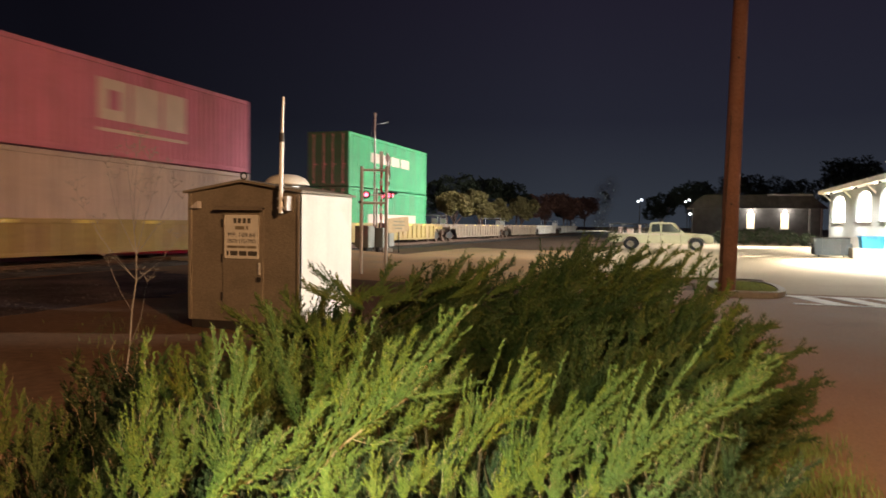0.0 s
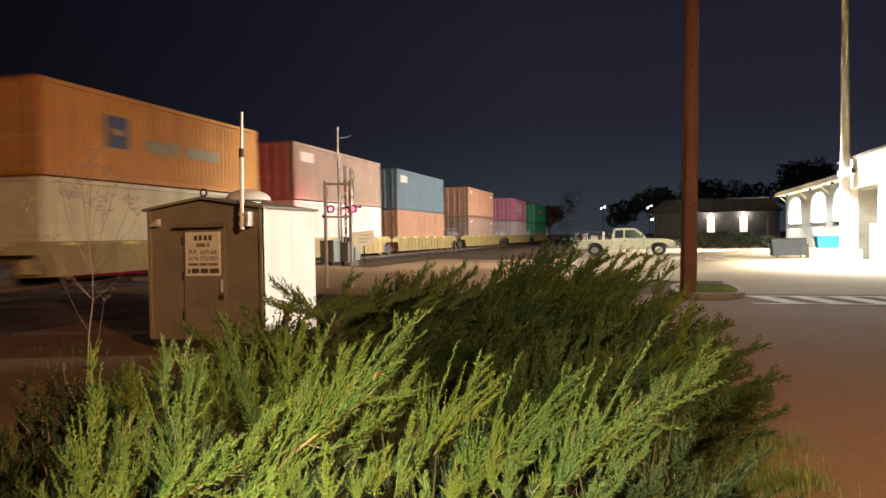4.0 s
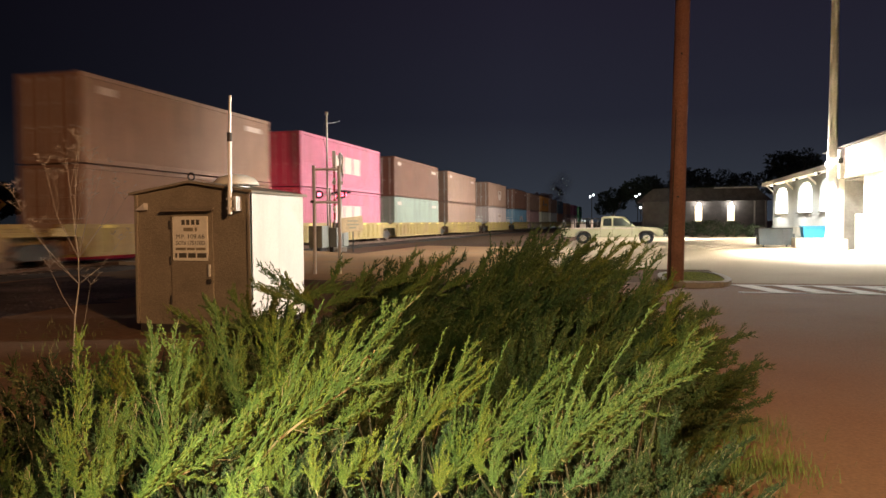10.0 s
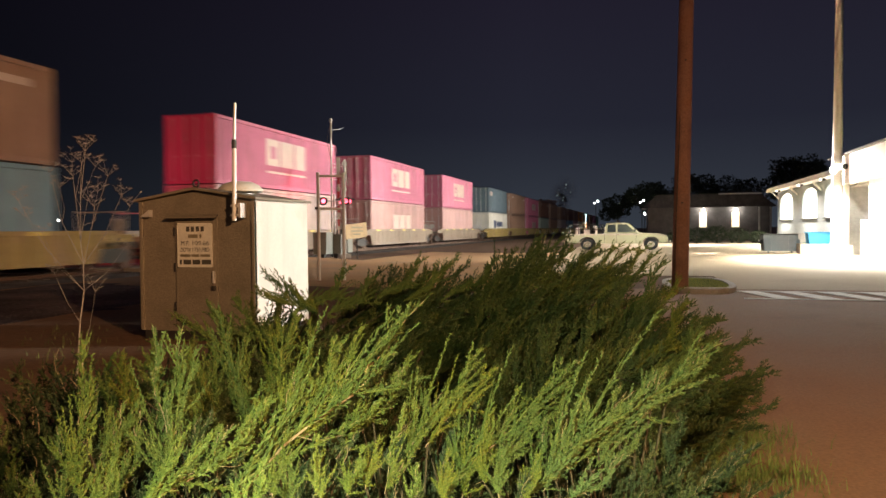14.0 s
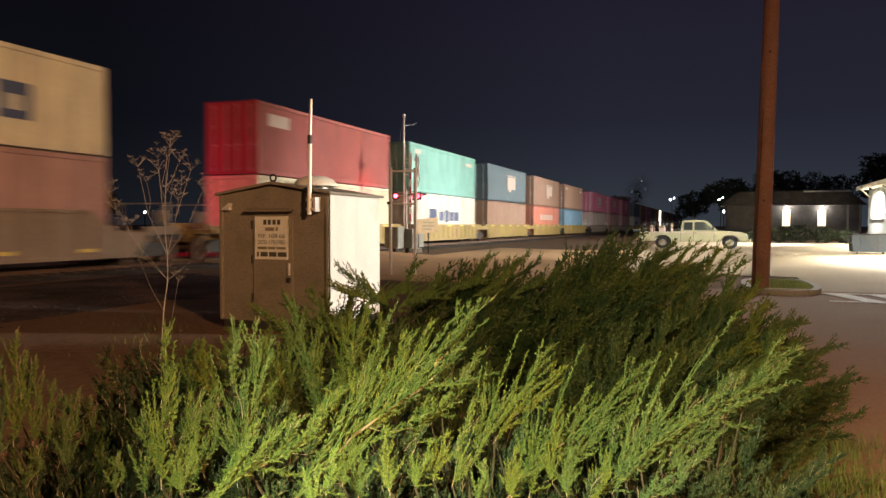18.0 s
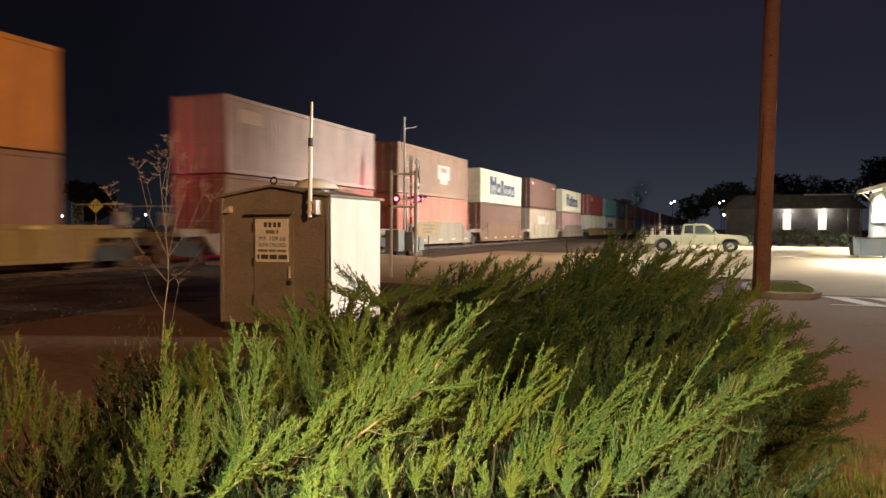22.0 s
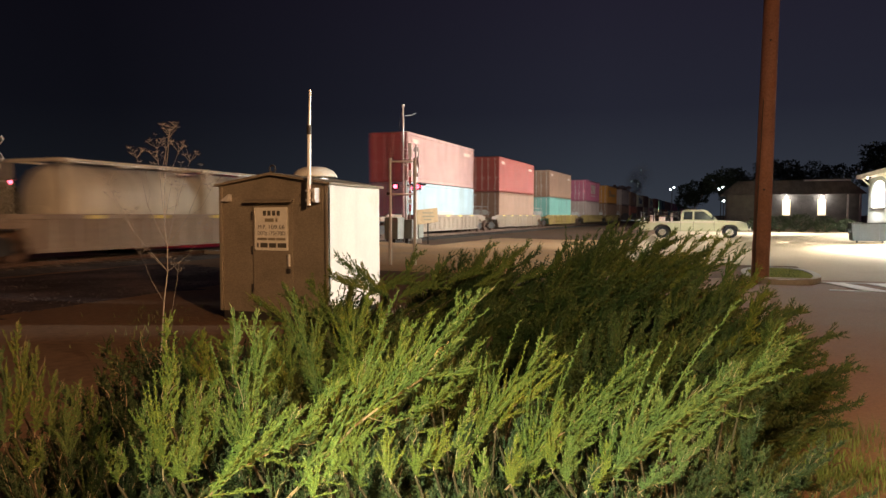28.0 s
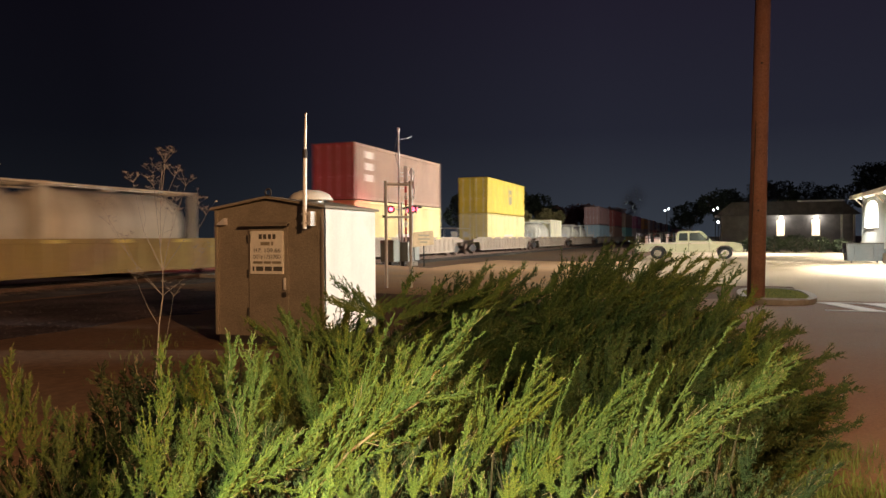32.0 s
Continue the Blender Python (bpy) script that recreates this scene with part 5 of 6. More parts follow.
def well_car(ahead, behind, style, paint, e1=0.0, e0=0.0):
    """ahead / behind: distance from the well's middle to the next unit's shared truck, or None where the car ends with its own;
    e1, e0: how far the well goes past the boxes ahead and behind."""
    words = {"wellyellow": "dirty yellow steel well car of the moving train", "wellgrey": "dirty grey steel well car of the moving train", "wellbrown": "dirty brown steel well car of the moving train", "wellcream": "dirty cream steel well car of the moving train", "wellwhite": "empty pale well car at the head of the train"}[paint]
    root = tagged(empty("well_car"), words, "railway car", group="cars of the train")
    p = M[paint]
    for sgn in (1, -1):
        flip = pose(0, 0, 0, 0, 0, 0 if sgn > 0 else 180)
        sill = shared("side_sill", sill_of(style, e0, e1) if sgn > 0 else sill_of(style, e1, e0), root, p, flip @ pose(1.345, 0, 0))
        for y in (-5.2, -2.6, 0.2, 2.6, 5.2):
            shared("reflective_stripe", STRIPE, sill, None, pose(0.06, y, 1.22 if style == "straight" else 0.5))
    shared("well_floor", WELL_FLOOR, root, p)
    for sgn, reach, e in ((1, ahead, e1), (-1, behind, e0)):
        if reach is None:
            shared("end_platform", PLATFORM, root, p, pose(0, sgn * (HALF + e + 1.0), 0))
            shared("handrail", HANDRAIL, root, None, pose(0, sgn * (HALF + e + 1.65), 0))
            shared("coupler", COUPLER, root, None, pose(0, sgn * (HALF + e + 2.1), 0, 0, 0, 0 if sgn > 0 else 180))
            add_bogie(root, sgn * (HALF + e + 0.95))
        else:
            shared("end_platform", PLATFORM, root, p, pose(0, sgn * (HALF + 0.55), 0))
            if sgn > 0:
                add_bogie(root, reach)
    return root


# trailing edge of each stack along the train (metres from its zero mark), paints, markings
STACKS = [
    (353.9, "green", "wide_words", "green", "wide_panel", "straight", "wellyellow"),
    (332.4, "pink", "three_blocks", "grey", "", "straight", "wellyellow"),
    (308.8, "rust", "code", "tan", "code", "straight", "wellyellow"),
    (287.5, "slate", "tail_words", "rust", "", "straight", "wellyellow"),
    (271.9, "tan", "tail_words", "white", "code", "straight", "wellyellow"),
    (256.2, "orange", "square_and_words", "cream", "code", "straight", "wellyellow"),
    (240.4, "tan", "code", "rose", "code", "straight", "wellgrey"),
    (224.4, "brown", "code", "blue", "arc", "straight", "wellyellow"),
    (204.9, "tan", "shield", "grey", "shield", "straight", "wellyellow"),
    (185.2, "tan", "code", "tan", "", "straight", "wellyellow"),
    (169.5, "brown", "code", "sage", "code", "straight", "wellyellow"),
    (154.2, "pink", "faint_blocks", "pink", "faint_blocks", "straight", "wellyellow"),
    (138.65, "tan", "code", "tan", "", "straight", "wellyellow"),
    (122.95, "slate", "tail_words", "white", "dark_words", "straight", "wellyellow"),
    (102.1, "pink", "three_blocks", "rose", "", "straight", "wellgrey"),
    (84.25, "pink", "three_blocks", "rose", "faint_blocks", "straight", "wellgrey"),
    (66.3, "pink", "three_blocks", "grey", "", "straight", "wellgrey"),
    (45.5, "tan", "code", "blue", "", "straight", "wellyellow"),
    (30.1, "tan", "panel", "coral", "wide_words", "straight", "wellyellow"),
    (14.75, "slate", "panel", "tan", "", "straight", "wellyellow"),
    (-0.6, "teal", "code", "white", "dark_words", "straight", "wellyellow"),
    (-15.7, "red", "tail_words", "cream", "low_panel", "straight", "wellyellow"),
    (-35.4, "cream", "six_letters", "rose", "", "deep", "wellgrey"),
    (-51.0, "brown", "code", "paletan", "long_panel", "deep", "wellcream"),
    (-66.5, "cream", "six_letters", "brown", "", "deep", "wellbrown"),
    (-81.75, "tan", "shield", "coral", "", "deep", "wellgrey"),
    (-97.0, "grey", "tail_words", "tan", "", "deep", "wellgrey"),
    (-116.4, "orange", "square_and_words", "tan", "", "straight", "wellyellow"),
    (-137.3, "pink", "three_blocks", "grey", "", "straight", "wellyellow"),
    (-160.5, "tan", "code", "teal", "", "straight", "wellyellow"),
    (-179.9, "red", "code", "tan", "", "straight", "wellgrey"),
    (-198.9, "rose", "code", "paleblue", "low_panel", "straight", "wellgrey"),
    (-222.7, "", "", "tanks", "", "straight", "wellgrey"),
    (-242.6, "", "", "box_and_tank", "", "straight", "wellgrey"),
    (-260.95, "yellow", "dark_square", "paleyellow", "low_panel", "straight", "wellgrey"),
    (-284.0, "tan", "tail_marks", "paleyellow", "low_panel", "straight", "wellgrey"),
    (-308.3, "", "", "tanks", "", "straight", "wellyellow"),
    (374.4, "", "", "", "", "straight", "wellgrey"),
    (392.2, "", "", "", "", "straight", "wellgrey"),
    (407.0, "", "", "", "", "straight", "wellwhite"),
    (424.6, "", "", "", "", "straight", "wellwhite"),
]
STACKS.sort(key=lambda r: -r[0])
COLOUR_WORDS = {"paletan": "pale tan", "slate": "slate grey", "paleblue": "pale blue", "paleyellow": "pale yellow", "coral": "coral red", "rose": "dusty pink", "rust": "rust orange"}
train = []


def ride(ob, along, z):
    train.append((ob, along, z))


def box_words(paint, mark, level):
    c = COLOUR_WORDS.get(paint, paint)
    tail = {"": "", "code": "", "three_blocks": " with white blocks", "six_letters": " with blue blocks", "square_and_words": " with a blue square mark",
            "panel": " with a white panel", "shield": " with a pale shield mark"}.get(mark, " with pale markings")
    return f"{c} corrugated shipping container{tail}, {level}"


for i, (rear, top, top_mark, low, low_mark, style, paint) in enumerate(STACKS):
    mid = rear + CL / 2
    gap_ahead = STACKS[i - 1][0] - (rear + CL) if i else 99
    gap_behind = rear - (STACKS[i + 1][0] + CL) if i + 1 < len(STACKS) else 99
    car = well_car(CL / 2 + gap_ahead / 2 if gap_ahead < 5 else None, CL / 2 + gap_behind / 2 if gap_behind < 5 else None, style, paint,
                   min(2.2, max(0.0, gap_ahead / 2 - 2.9)), min(2.2, max(0.0, gap_behind / 2 - 2.9)))
    ride(car, mid, RAIL_Z)
    zl = RAIL_Z + 0.33
    if low == "tanks":
        ride(iso_tank(), mid + 3.06, zl)
        ride(iso_tank(), mid - 3.06, zl)
    elif low == "box_and_tank":
        ride(container("cream", "", "cream twenty-foot shipping container in the well", BOX20, 6.06), mid + 3.06, zl)
        ride(iso_tank(), mid - 3.06, zl)
    elif low:
        ride(container(low, low_mark, box_words(low, low_mark, "in the well")), mid, zl)
    if top:
        ride(container(top, top_mark, box_words(top, top_mark, "stacked on top"), BOX40_LOW if top_mark == "six_letters" else BOX40), mid, zl + CH + 0.05)


def motions():
    for ob, along, z in train:
        walk(ob, [(t, pose(TRACK_X, along + SPEED * (t - 16) - 1.16 * ((t - 16) / 16) ** 2, z)) for t in (0.0, 8.0, 16.0, 24.0, 32.0)])


# ---------------------------------------------------------------- junipers
def leaf_material(name, shades, tints):
    m = bpy.data.materials.new(name)
    m.use_nodes = True
    n, l = m.node_tree.nodes, m.node_tree.links
    b = n["Principled BSDF"]
    b.inputs["Roughness"].default_value = 0.62
    b.inputs["Specular IOR Level"].default_value = 0.2
    geo, oi, tc = n.new("ShaderNodeNewGeometry"), n.new("ShaderNodeObjectInfo"), n.new("ShaderNodeTexCoord")
    r1, r2, r3 = n.new("ShaderNodeValToRGB"), n.new("ShaderNodeValToRGB"), n.new("ShaderNodeMapRange")
    for r, cols in ((r1, shades), (r2, tints)):
        r.color_ramp.elements[0].position, r.color_ramp.elements[0].color = cols[0][0], (*cols[0][1], 1)
        r.color_ramp.elements[1].position, r.color_ramp.elements[1].color = cols[-1][0], (*cols[-1][1], 1)
        for p, c in cols[1:-1]:
            r.color_ramp.elements.new(p).color = (*c, 1)
    l.new(geo.outputs["Random Per Island"], r1.inputs[0])
    l.new(oi.outputs["Random"], r2.inputs[0])
    # overlapping scale leaves: a fine grain along each twiglet
    grain = n.new("ShaderNodeTexNoise")
    grain.inputs["Scale"].default_value, grain.inputs["Detail"].default_value = 260.0, 2.0
    l.new(tc.outputs["Object"], grain.inputs["Vector"])
    r3.inputs["From Min"].default_value, r3.inputs["From Max"].default_value = 0.3, 0.7
    r3.inputs["To Min"].default_value, r3.inputs["To Max"].default_value = 0.72, 1.25
    l.new(grain.outputs["Fac"], r3.inputs[0])
    last = r1.outputs[0]
    for other in (r2.outputs[0], r3.outputs[0]):
        x = n.new("ShaderNodeMix")
        x.data_type, x.blend_type = "RGBA", "MULTIPLY"
        x.inputs[0].default_value = 1.0
        l.new(last, x.inputs[6])
        l.new(other, x.inputs[7])
        last = x.outputs[2]
    l.new(last, b.inputs["Base Color"])
    bp = n.new("ShaderNodeBump")
    bp.inputs["Strength"].default_value, bp.inputs["Distance"].default_value = 0.5, 0.002
    l.new(grain.outputs["Fac"], bp.inputs["Height"])
    l.new(bp.outputs[0], b.inputs["Normal"])
    return m


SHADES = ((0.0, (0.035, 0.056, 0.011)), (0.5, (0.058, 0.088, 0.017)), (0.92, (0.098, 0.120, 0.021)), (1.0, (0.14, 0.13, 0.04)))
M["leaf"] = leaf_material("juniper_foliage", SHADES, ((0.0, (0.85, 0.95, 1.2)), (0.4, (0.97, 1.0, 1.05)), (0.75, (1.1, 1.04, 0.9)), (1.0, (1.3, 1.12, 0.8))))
# inner foliage: bluer of itself, its darkness is shade put into the colour
SHADED_TONES = ((0.0, (0.010, 0.020, 0.006)), (0.5, (0.022, 0.037, 0.011)), (0.92, (0.044, 0.060, 0.018)), (1.0, (0.10, 0.085, 0.04)))
M["leafshade"] = leaf_material("shaded_juniper_foliage", SHADED_TONES, ((0.0, (0.82, 0.95, 1.35)), (0.4, (0.96, 1.0, 1.15)), (0.8, (1.1, 1.04, 1.0)), (1.0, (1.35, 1.15, 0.9))))
# rear shrubs: the same foliage dimmed, weaker light put into the colour
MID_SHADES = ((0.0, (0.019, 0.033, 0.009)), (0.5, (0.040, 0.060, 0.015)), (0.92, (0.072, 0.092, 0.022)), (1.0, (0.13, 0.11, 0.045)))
M["leafmid"] = leaf_material("dimmed_juniper_foliage", MID_SHADES, ((0.0, (0.85, 0.95, 1.25)), (0.4, (0.97, 1.0, 1.1)), (0.8, (1.08, 1.03, 0.95)), (1.0, (1.3, 1.12, 0.85))))
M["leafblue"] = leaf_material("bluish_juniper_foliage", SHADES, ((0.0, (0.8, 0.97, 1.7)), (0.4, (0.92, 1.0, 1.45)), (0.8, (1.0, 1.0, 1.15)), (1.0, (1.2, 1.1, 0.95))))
M["limb"] = material("juniper_bark", (0.05, 0.042, 0.026), 0.95, vary=0.3, fine=40, bump=0.5, spec=0.1)
M["twig"] = material("juniper_wood", (0.20, 0.155, 0.095), 0.85, vary=0.2, fine=30)


def spray_mesh(rng, length, full, one_sided, wide, coarse=1.0, bare=0.12):
    """A juniper plume along +z: a bowed stem, feathered side shoots of soft round twiglets, a few bare dry tips.
    one_sided: 0 for shoots all round, 1 for shoots that rise only towards +x. Returns leaf and wood meshes."""
    verts, faces, wv, wf = [], [], [], []

    def finger(a, d, size, width):
        d = d / np.linalg.norm(d)
        u = np.cross(d, (0.31, 0.52, 0.79))
        u /= np.linalg.norm(u)
        v = np.cross(d, u)
        k = len(verts)
        for s, w in ((0.0, 0.55), (0.45, 1.0)):
            c = a + d * size * s
            for q in range(4):
                verts.append(tuple(c + width * w * (math.cos(q * math.pi / 2) * u + math.sin(q * math.pi / 2) * v)))
        verts.append(tuple(a + d * size))
        for q in range(4):
            faces.append((k + q, k + (q + 1) % 4, k + 4 + (q + 1) % 4, k + 4 + q))
            faces.append((k + 4 + q, k + 4 + (q + 1) % 4, k + 8))
        return d

    def twig(a, c, r0, r1):
        d = np.array(c) - np.array(a)
        d = d / (np.linalg.norm(d) + 1e-9)
        u = np.cross(d, (0.31, 0.52, 0.79))
        u /= np.linalg.norm(u)
        v = np.cross(d, u)
        k = len(wv)
        for p, rr in ((a, r0), (c, r1)):
            for ang in (0, 2.09, 4.19):
                wv.append(tuple(np.array(p) + rr * (math.cos(ang) * u + math.sin(ang) * v)))
        for q in range(3):
            wf.append((k + q, k + (q + 1) % 3, k + 3 + (q + 1) % 3, k + 3 + q))

    bow = (rng.uniform(-0.09, -0.02), rng.uniform(-0.06, 0.06))
    phase = rng.uniform(0, 6)
    knots = max(3.0, length / 0.085)

    def stem(u):
        s = math.sin(math.pi * u) * length
        wob = 0.03 * length * math.sin(9 * u + phase) * (1 - u) * u * 4
        return np.array([bow[0] * s + wob, bow[1] * s - wob, u * length])

    seg = 8
    for i in range(seg):
        r = 0.0045 * length * (1 - 0.9 * i / seg) + 0.0006
        twig(stem(i / seg), stem((i + 1) / seg), r, r * 0.9)
    count = int(44 * full)
    for i in range(count):
        u = 0.04 + 0.92 * (i + rng.uniform(-0.45, 0.45)) / count
        u = min(max(u, 0.02), 0.97)
        base = stem(u)
        along = stem(min(1, u + 0.03)) - stem(max(0, u - 0.03))
        along /= np.linalg.norm(along)
        az = rng.uniform(-1.25, 1.25) if rng.uniform() < one_sided else i * 2.4 + rng.uniform(-0.6, 0.6)
        out = np.array([math.cos(az), math.sin(az), 0.0])
        d = along + out * rng.uniform(0.35, 0.95)
        d /= np.linalg.norm(d)
        env = min(1.0, 0.45 + 2.2 * u) * (1 - u) ** 1.15
        clump = 0.35 + 1.1 * max(0.0, math.sin(knots * u * math.pi + phase + az * 0.5)) ** 0.8
        side = wide * length * (0.34 * env + 0.03) * clump * rng.uniform(0.5, 1.35)
        lift = rng.uniform(0.0, 0.35)
        if rng.uniform() < bare * 0.35:
            # dry leafless tip
            dry = min(side, 0.05)
            bent = base + d * dry * 0.6 + rng.normal(size=3) * 0.006
            twig(base, bent, 0.0012, 0.0008)
            twig(bent, bent + (d + rng.normal(size=3) * 0.35) * dry * 0.6, 0.0008, 0.0004)
            continue
        finger(base, d, side * 0.95, 0.0016 * coarse)
        gapf = 0.0042 * coarse
        steps_ = max(3, int(side / gapf))
        flat = np.cross(d, rng.normal(size=3))
        flat /= np.linalg.norm(flat)
        for j in range(steps_):
            w = (j + rng.uniform(0.1, 0.9)) / steps_
            p = base + d * side * w + along * lift * side * w * w
            sgn = 1 if j % 2 else -1
            e = d + sgn * flat * rng.uniform(0.35, 1.0) + rng.normal(size=3) * 0.42 + along * 0.2
            size = coarse * rng.uniform(0.010, 0.024) * (1.15 - 0.5 * w)
            wd = coarse * rng.uniform(0.0014, 0.0024)
            e = finger(p, e, size, wd)
            for f in range(int(rng.integers(1, 4))):
                finger(p + e * size * rng.uniform(0.1, 0.65), e + rng.normal(size=3) * 0.5, size * rng.uniform(0.4, 0.75), wd * 0.85)
        finger(base + d * side * 0.92 + along * lift * side * 0.85, d + along * 0.5, 0.022 * coarse, 0.0014 * coarse)
    tipd = stem(1.0) - stem(0.92)
    for k in range(4):
        finger(stem(0.86 + 0.04 * k), tipd + rng.normal(size=3) * 0.006, 0.05 * length + 0.01, 0.0014 * coarse)
    for k in range(int(2 * bare * 8)):
        u = rng.uniform(0.3, 0.95)
        a = rng.uniform(0, math.tau)
        q = stem(u) + np.array([math.cos(a) * 0.03, math.sin(a) * 0.03, 0.03]) * rng.uniform(0.6, 1.4)
        twig(stem(u), q, 0.0012, 0.0008)
        twig(q, q + np.array([math.cos(a + 1) * 0.02, math.sin(a + 1) * 0.02, 0.035]), 0.0008, 0.0004)
    pair_ = []
    for nm, vs, fs in (("spray", verts, faces), ("stem", wv, wf)):
        me = bpy.data.meshes.new(nm)
        me.from_pydata(vs, [], fs)
        me.materials.append(M["leaf"] if nm == "spray" else M["twig"])
        pair_.append(me)
    return pair_


rng = np.random.default_rng(5)
NEAR = {"up": [(L_, *spray_mesh(rng, L_, f_, 0.15, 1.15)) for L_, f_ in ((0.28, 0.8), (0.36, 0.95), (0.45, 1.1))],
        "lean": [(L_, *spray_mesh(rng, L_, f_, 0.75, 1.05)) for L_, f_ in ((0.3, 0.85), (0.42, 1.1), (0.55, 1.35), (0.9, 2.1))]}
FAR = {"up": [(L_, *spray_mesh(rng, L_, f_, 0.1, 1.1, 1.7)) for L_, f_ in ((0.45, 0.9), (0.6, 1.1), (0.75, 1.25))],
       "lean": [(L_, *spray_mesh(rng, L_, f_, 0.55, 1.05, 1.7)) for L_, f_ in ((0.5, 1.0), (0.7, 1.25), (0.9, 1.5))]}


def plume(root, base, tip, r, girth=1.0, kinds=NEAR, mat=None):
    """One plume from base to tip in the shrub's space, its fuller side turned up."""
    base, tip = Vector(base), Vector(tip)
    d = tip - base
    lying = 1 - abs(d.normalized().z)
    pool = kinds["lean" if lying > 0.12 else "up"]
    fits = sorted(pool, key=lambda p: abs(math.log(p[0] / d.length)))[:2]
    length, leaf, wood = fits[int(r.integers(len(fits)))]
    k = d.length / length
    g = girth * (0.55 * k + 0.45)
    z = d.normalized()
    up = Vector((0, 0, 1)) + 0.3 * Vector(r.normal(size=3))
    if lying <= 0.12:
        up = Vector(r.normal(size=3))
    x = (up - z * up.dot(z)).normalized()
    m = Matrix.Translation(base) @ Matrix((x, z.cross(x), z)).transposed().to_4x4() @ Matrix.Diagonal((g, g, k, 1))
    s = shared("spray", leaf, root, mat, m)
    if kinds is NEAR:
        shared("stem", wood, s)


def juniper(at, radius, height, count, lean, seed, long=0.62, heroes=(), kinds=FAR, mat="leafmid", girth=1.0, hero_girth=0.72, shoot_mat="leaf"):
    """A spreading juniper: plumes set in layers over a mound, pointing outwards and up."""
    r = np.random.default_rng(seed)
    root = tagged(empty("juniper_bush", pose(*at)), "spreading green juniper shrub with feathery upright shoots", "shrub", group="junipers by the drive")
    for i in range(12):
        a = math.tau * i / 12 + r.uniform(-0.2, 0.2)
        q = r.uniform(0.5, 0.8)
        p1 = (0.35 * radius * math.cos(a), 0.35 * radius * math.sin(a), 0.35 * height)
        p2 = (q * radius * math.cos(a) * 0.8, q * radius * math.sin(a), height * r.uniform(0.22, 0.42))
        bm = B()
        rod(bm, (0.03 * math.cos(a), 0.03 * math.sin(a), -0.05), p1, 0.026, 0.016, 6)
        rod(bm, p1, p2, 0.016, 0.005, 6)
        part("branch", bm, M["limb"], root, "brown woody branch")
    for i in range(count):
        u = math.sqrt((i + 0.5) / count)
        a = i * 2.39996 + r.uniform(-0.3, 0.3)
        layer = (1.0, 0.78, 0.55)[i % 3]
        rad = radius * u * r.uniform(0.8, 0.98)
        top = height * (1 - 0.72 * u ** 2.8) * layer * r.uniform(0.82, 1.08)
        tilt = radians((10 + 48 * u) * r.uniform(0.7, 1.25))
        d = Vector((math.cos(a) * math.sin(tilt) + lean[0], math.sin(a) * math.sin(tilt) + lean[1], math.cos(tilt))).normalized()
        tip = Vector((rad * math.cos(a), rad * math.sin(a), max(0.16, top)))
        base = tip - d * long * r.uniform(0.75, 1.25)
        base.z = max(base.z, 0.02)
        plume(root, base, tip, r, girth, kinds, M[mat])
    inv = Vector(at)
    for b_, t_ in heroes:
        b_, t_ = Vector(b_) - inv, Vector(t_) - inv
        plume(root, b_, t_, r, hero_girth, kinds, M[shoot_mat])
        # its limb goes on down into the shrub
        mid = b_ + (b_ - t_).normalized() * 0.12
        low = Vector((0.25 * b_.x, 0.25 * b_.y, 0.5 * height))
        mid = mid * 0.8 + low * 0.2
        bm = B()
        rod(bm, low, mid, 0.006, 0.0035, 6)
        rod(bm, mid, b_ + (t_ - b_) * 0.02, 0.0035, 0.0022, 6)
        part("branch", bm, M["limb"], root, "brown woody branch")
        # side shoots that clothe the limb, in the shaded foliage colour
        for k in range(3 if kinds is NEAR else 0):
            start = mid.lerp(b_, 0.3 + 0.3 * k) - Vector((0, 0, 0.20))
            way = (t_ - b_).normalized() * 0.5 + Vector((r.normal() * 0.45, r.normal() * 0.45, 0.8))
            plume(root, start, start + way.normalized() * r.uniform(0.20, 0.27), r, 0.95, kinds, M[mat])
    return root


FRONT_SHOOTS = [
    ((-0.95, 1.05, 1.01), (-1.06, 1.2, 1.29)),
    ((-0.97, 1.09, 0.98), (-1.05, 1.29, 1.14)),
    ((-0.97, 1.16, 0.97), (-1.05, 1.35, 1.12)),
    ((-0.97, 1.03, 1.0), (-1.07, 1.13, 1.13)),
    ((-0.83, 0.96, 1.05), (-0.89, 1.07, 1.1)),
    ((-0.89, 1.23, 0.94), (-1.0, 1.43, 1.29)),
    ((-0.96, 1.31, 1.07), (-1.05, 1.39, 1.29)),
    ((-0.96, 1.35, 1.13), (-0.98, 1.46, 1.23)),
    ((-0.96, 1.29, 0.95), (-1.05, 1.42, 1.18)),
    ((-0.94, 1.37, 0.94), (-1.02, 1.49, 1.11)),
    ((-1.02, 1.14, 1.1), (-1.06, 1.21, 1.21)),
    ((-1.01, 1.0, 1.01), (-1.05, 1.05, 1.07)),
    ((-0.99, 1.22, 0.97), (-1.09, 1.3, 1.13)),
    ((-1.02, 1.18, 1.06), (-1.02, 1.31, 1.14)),
]
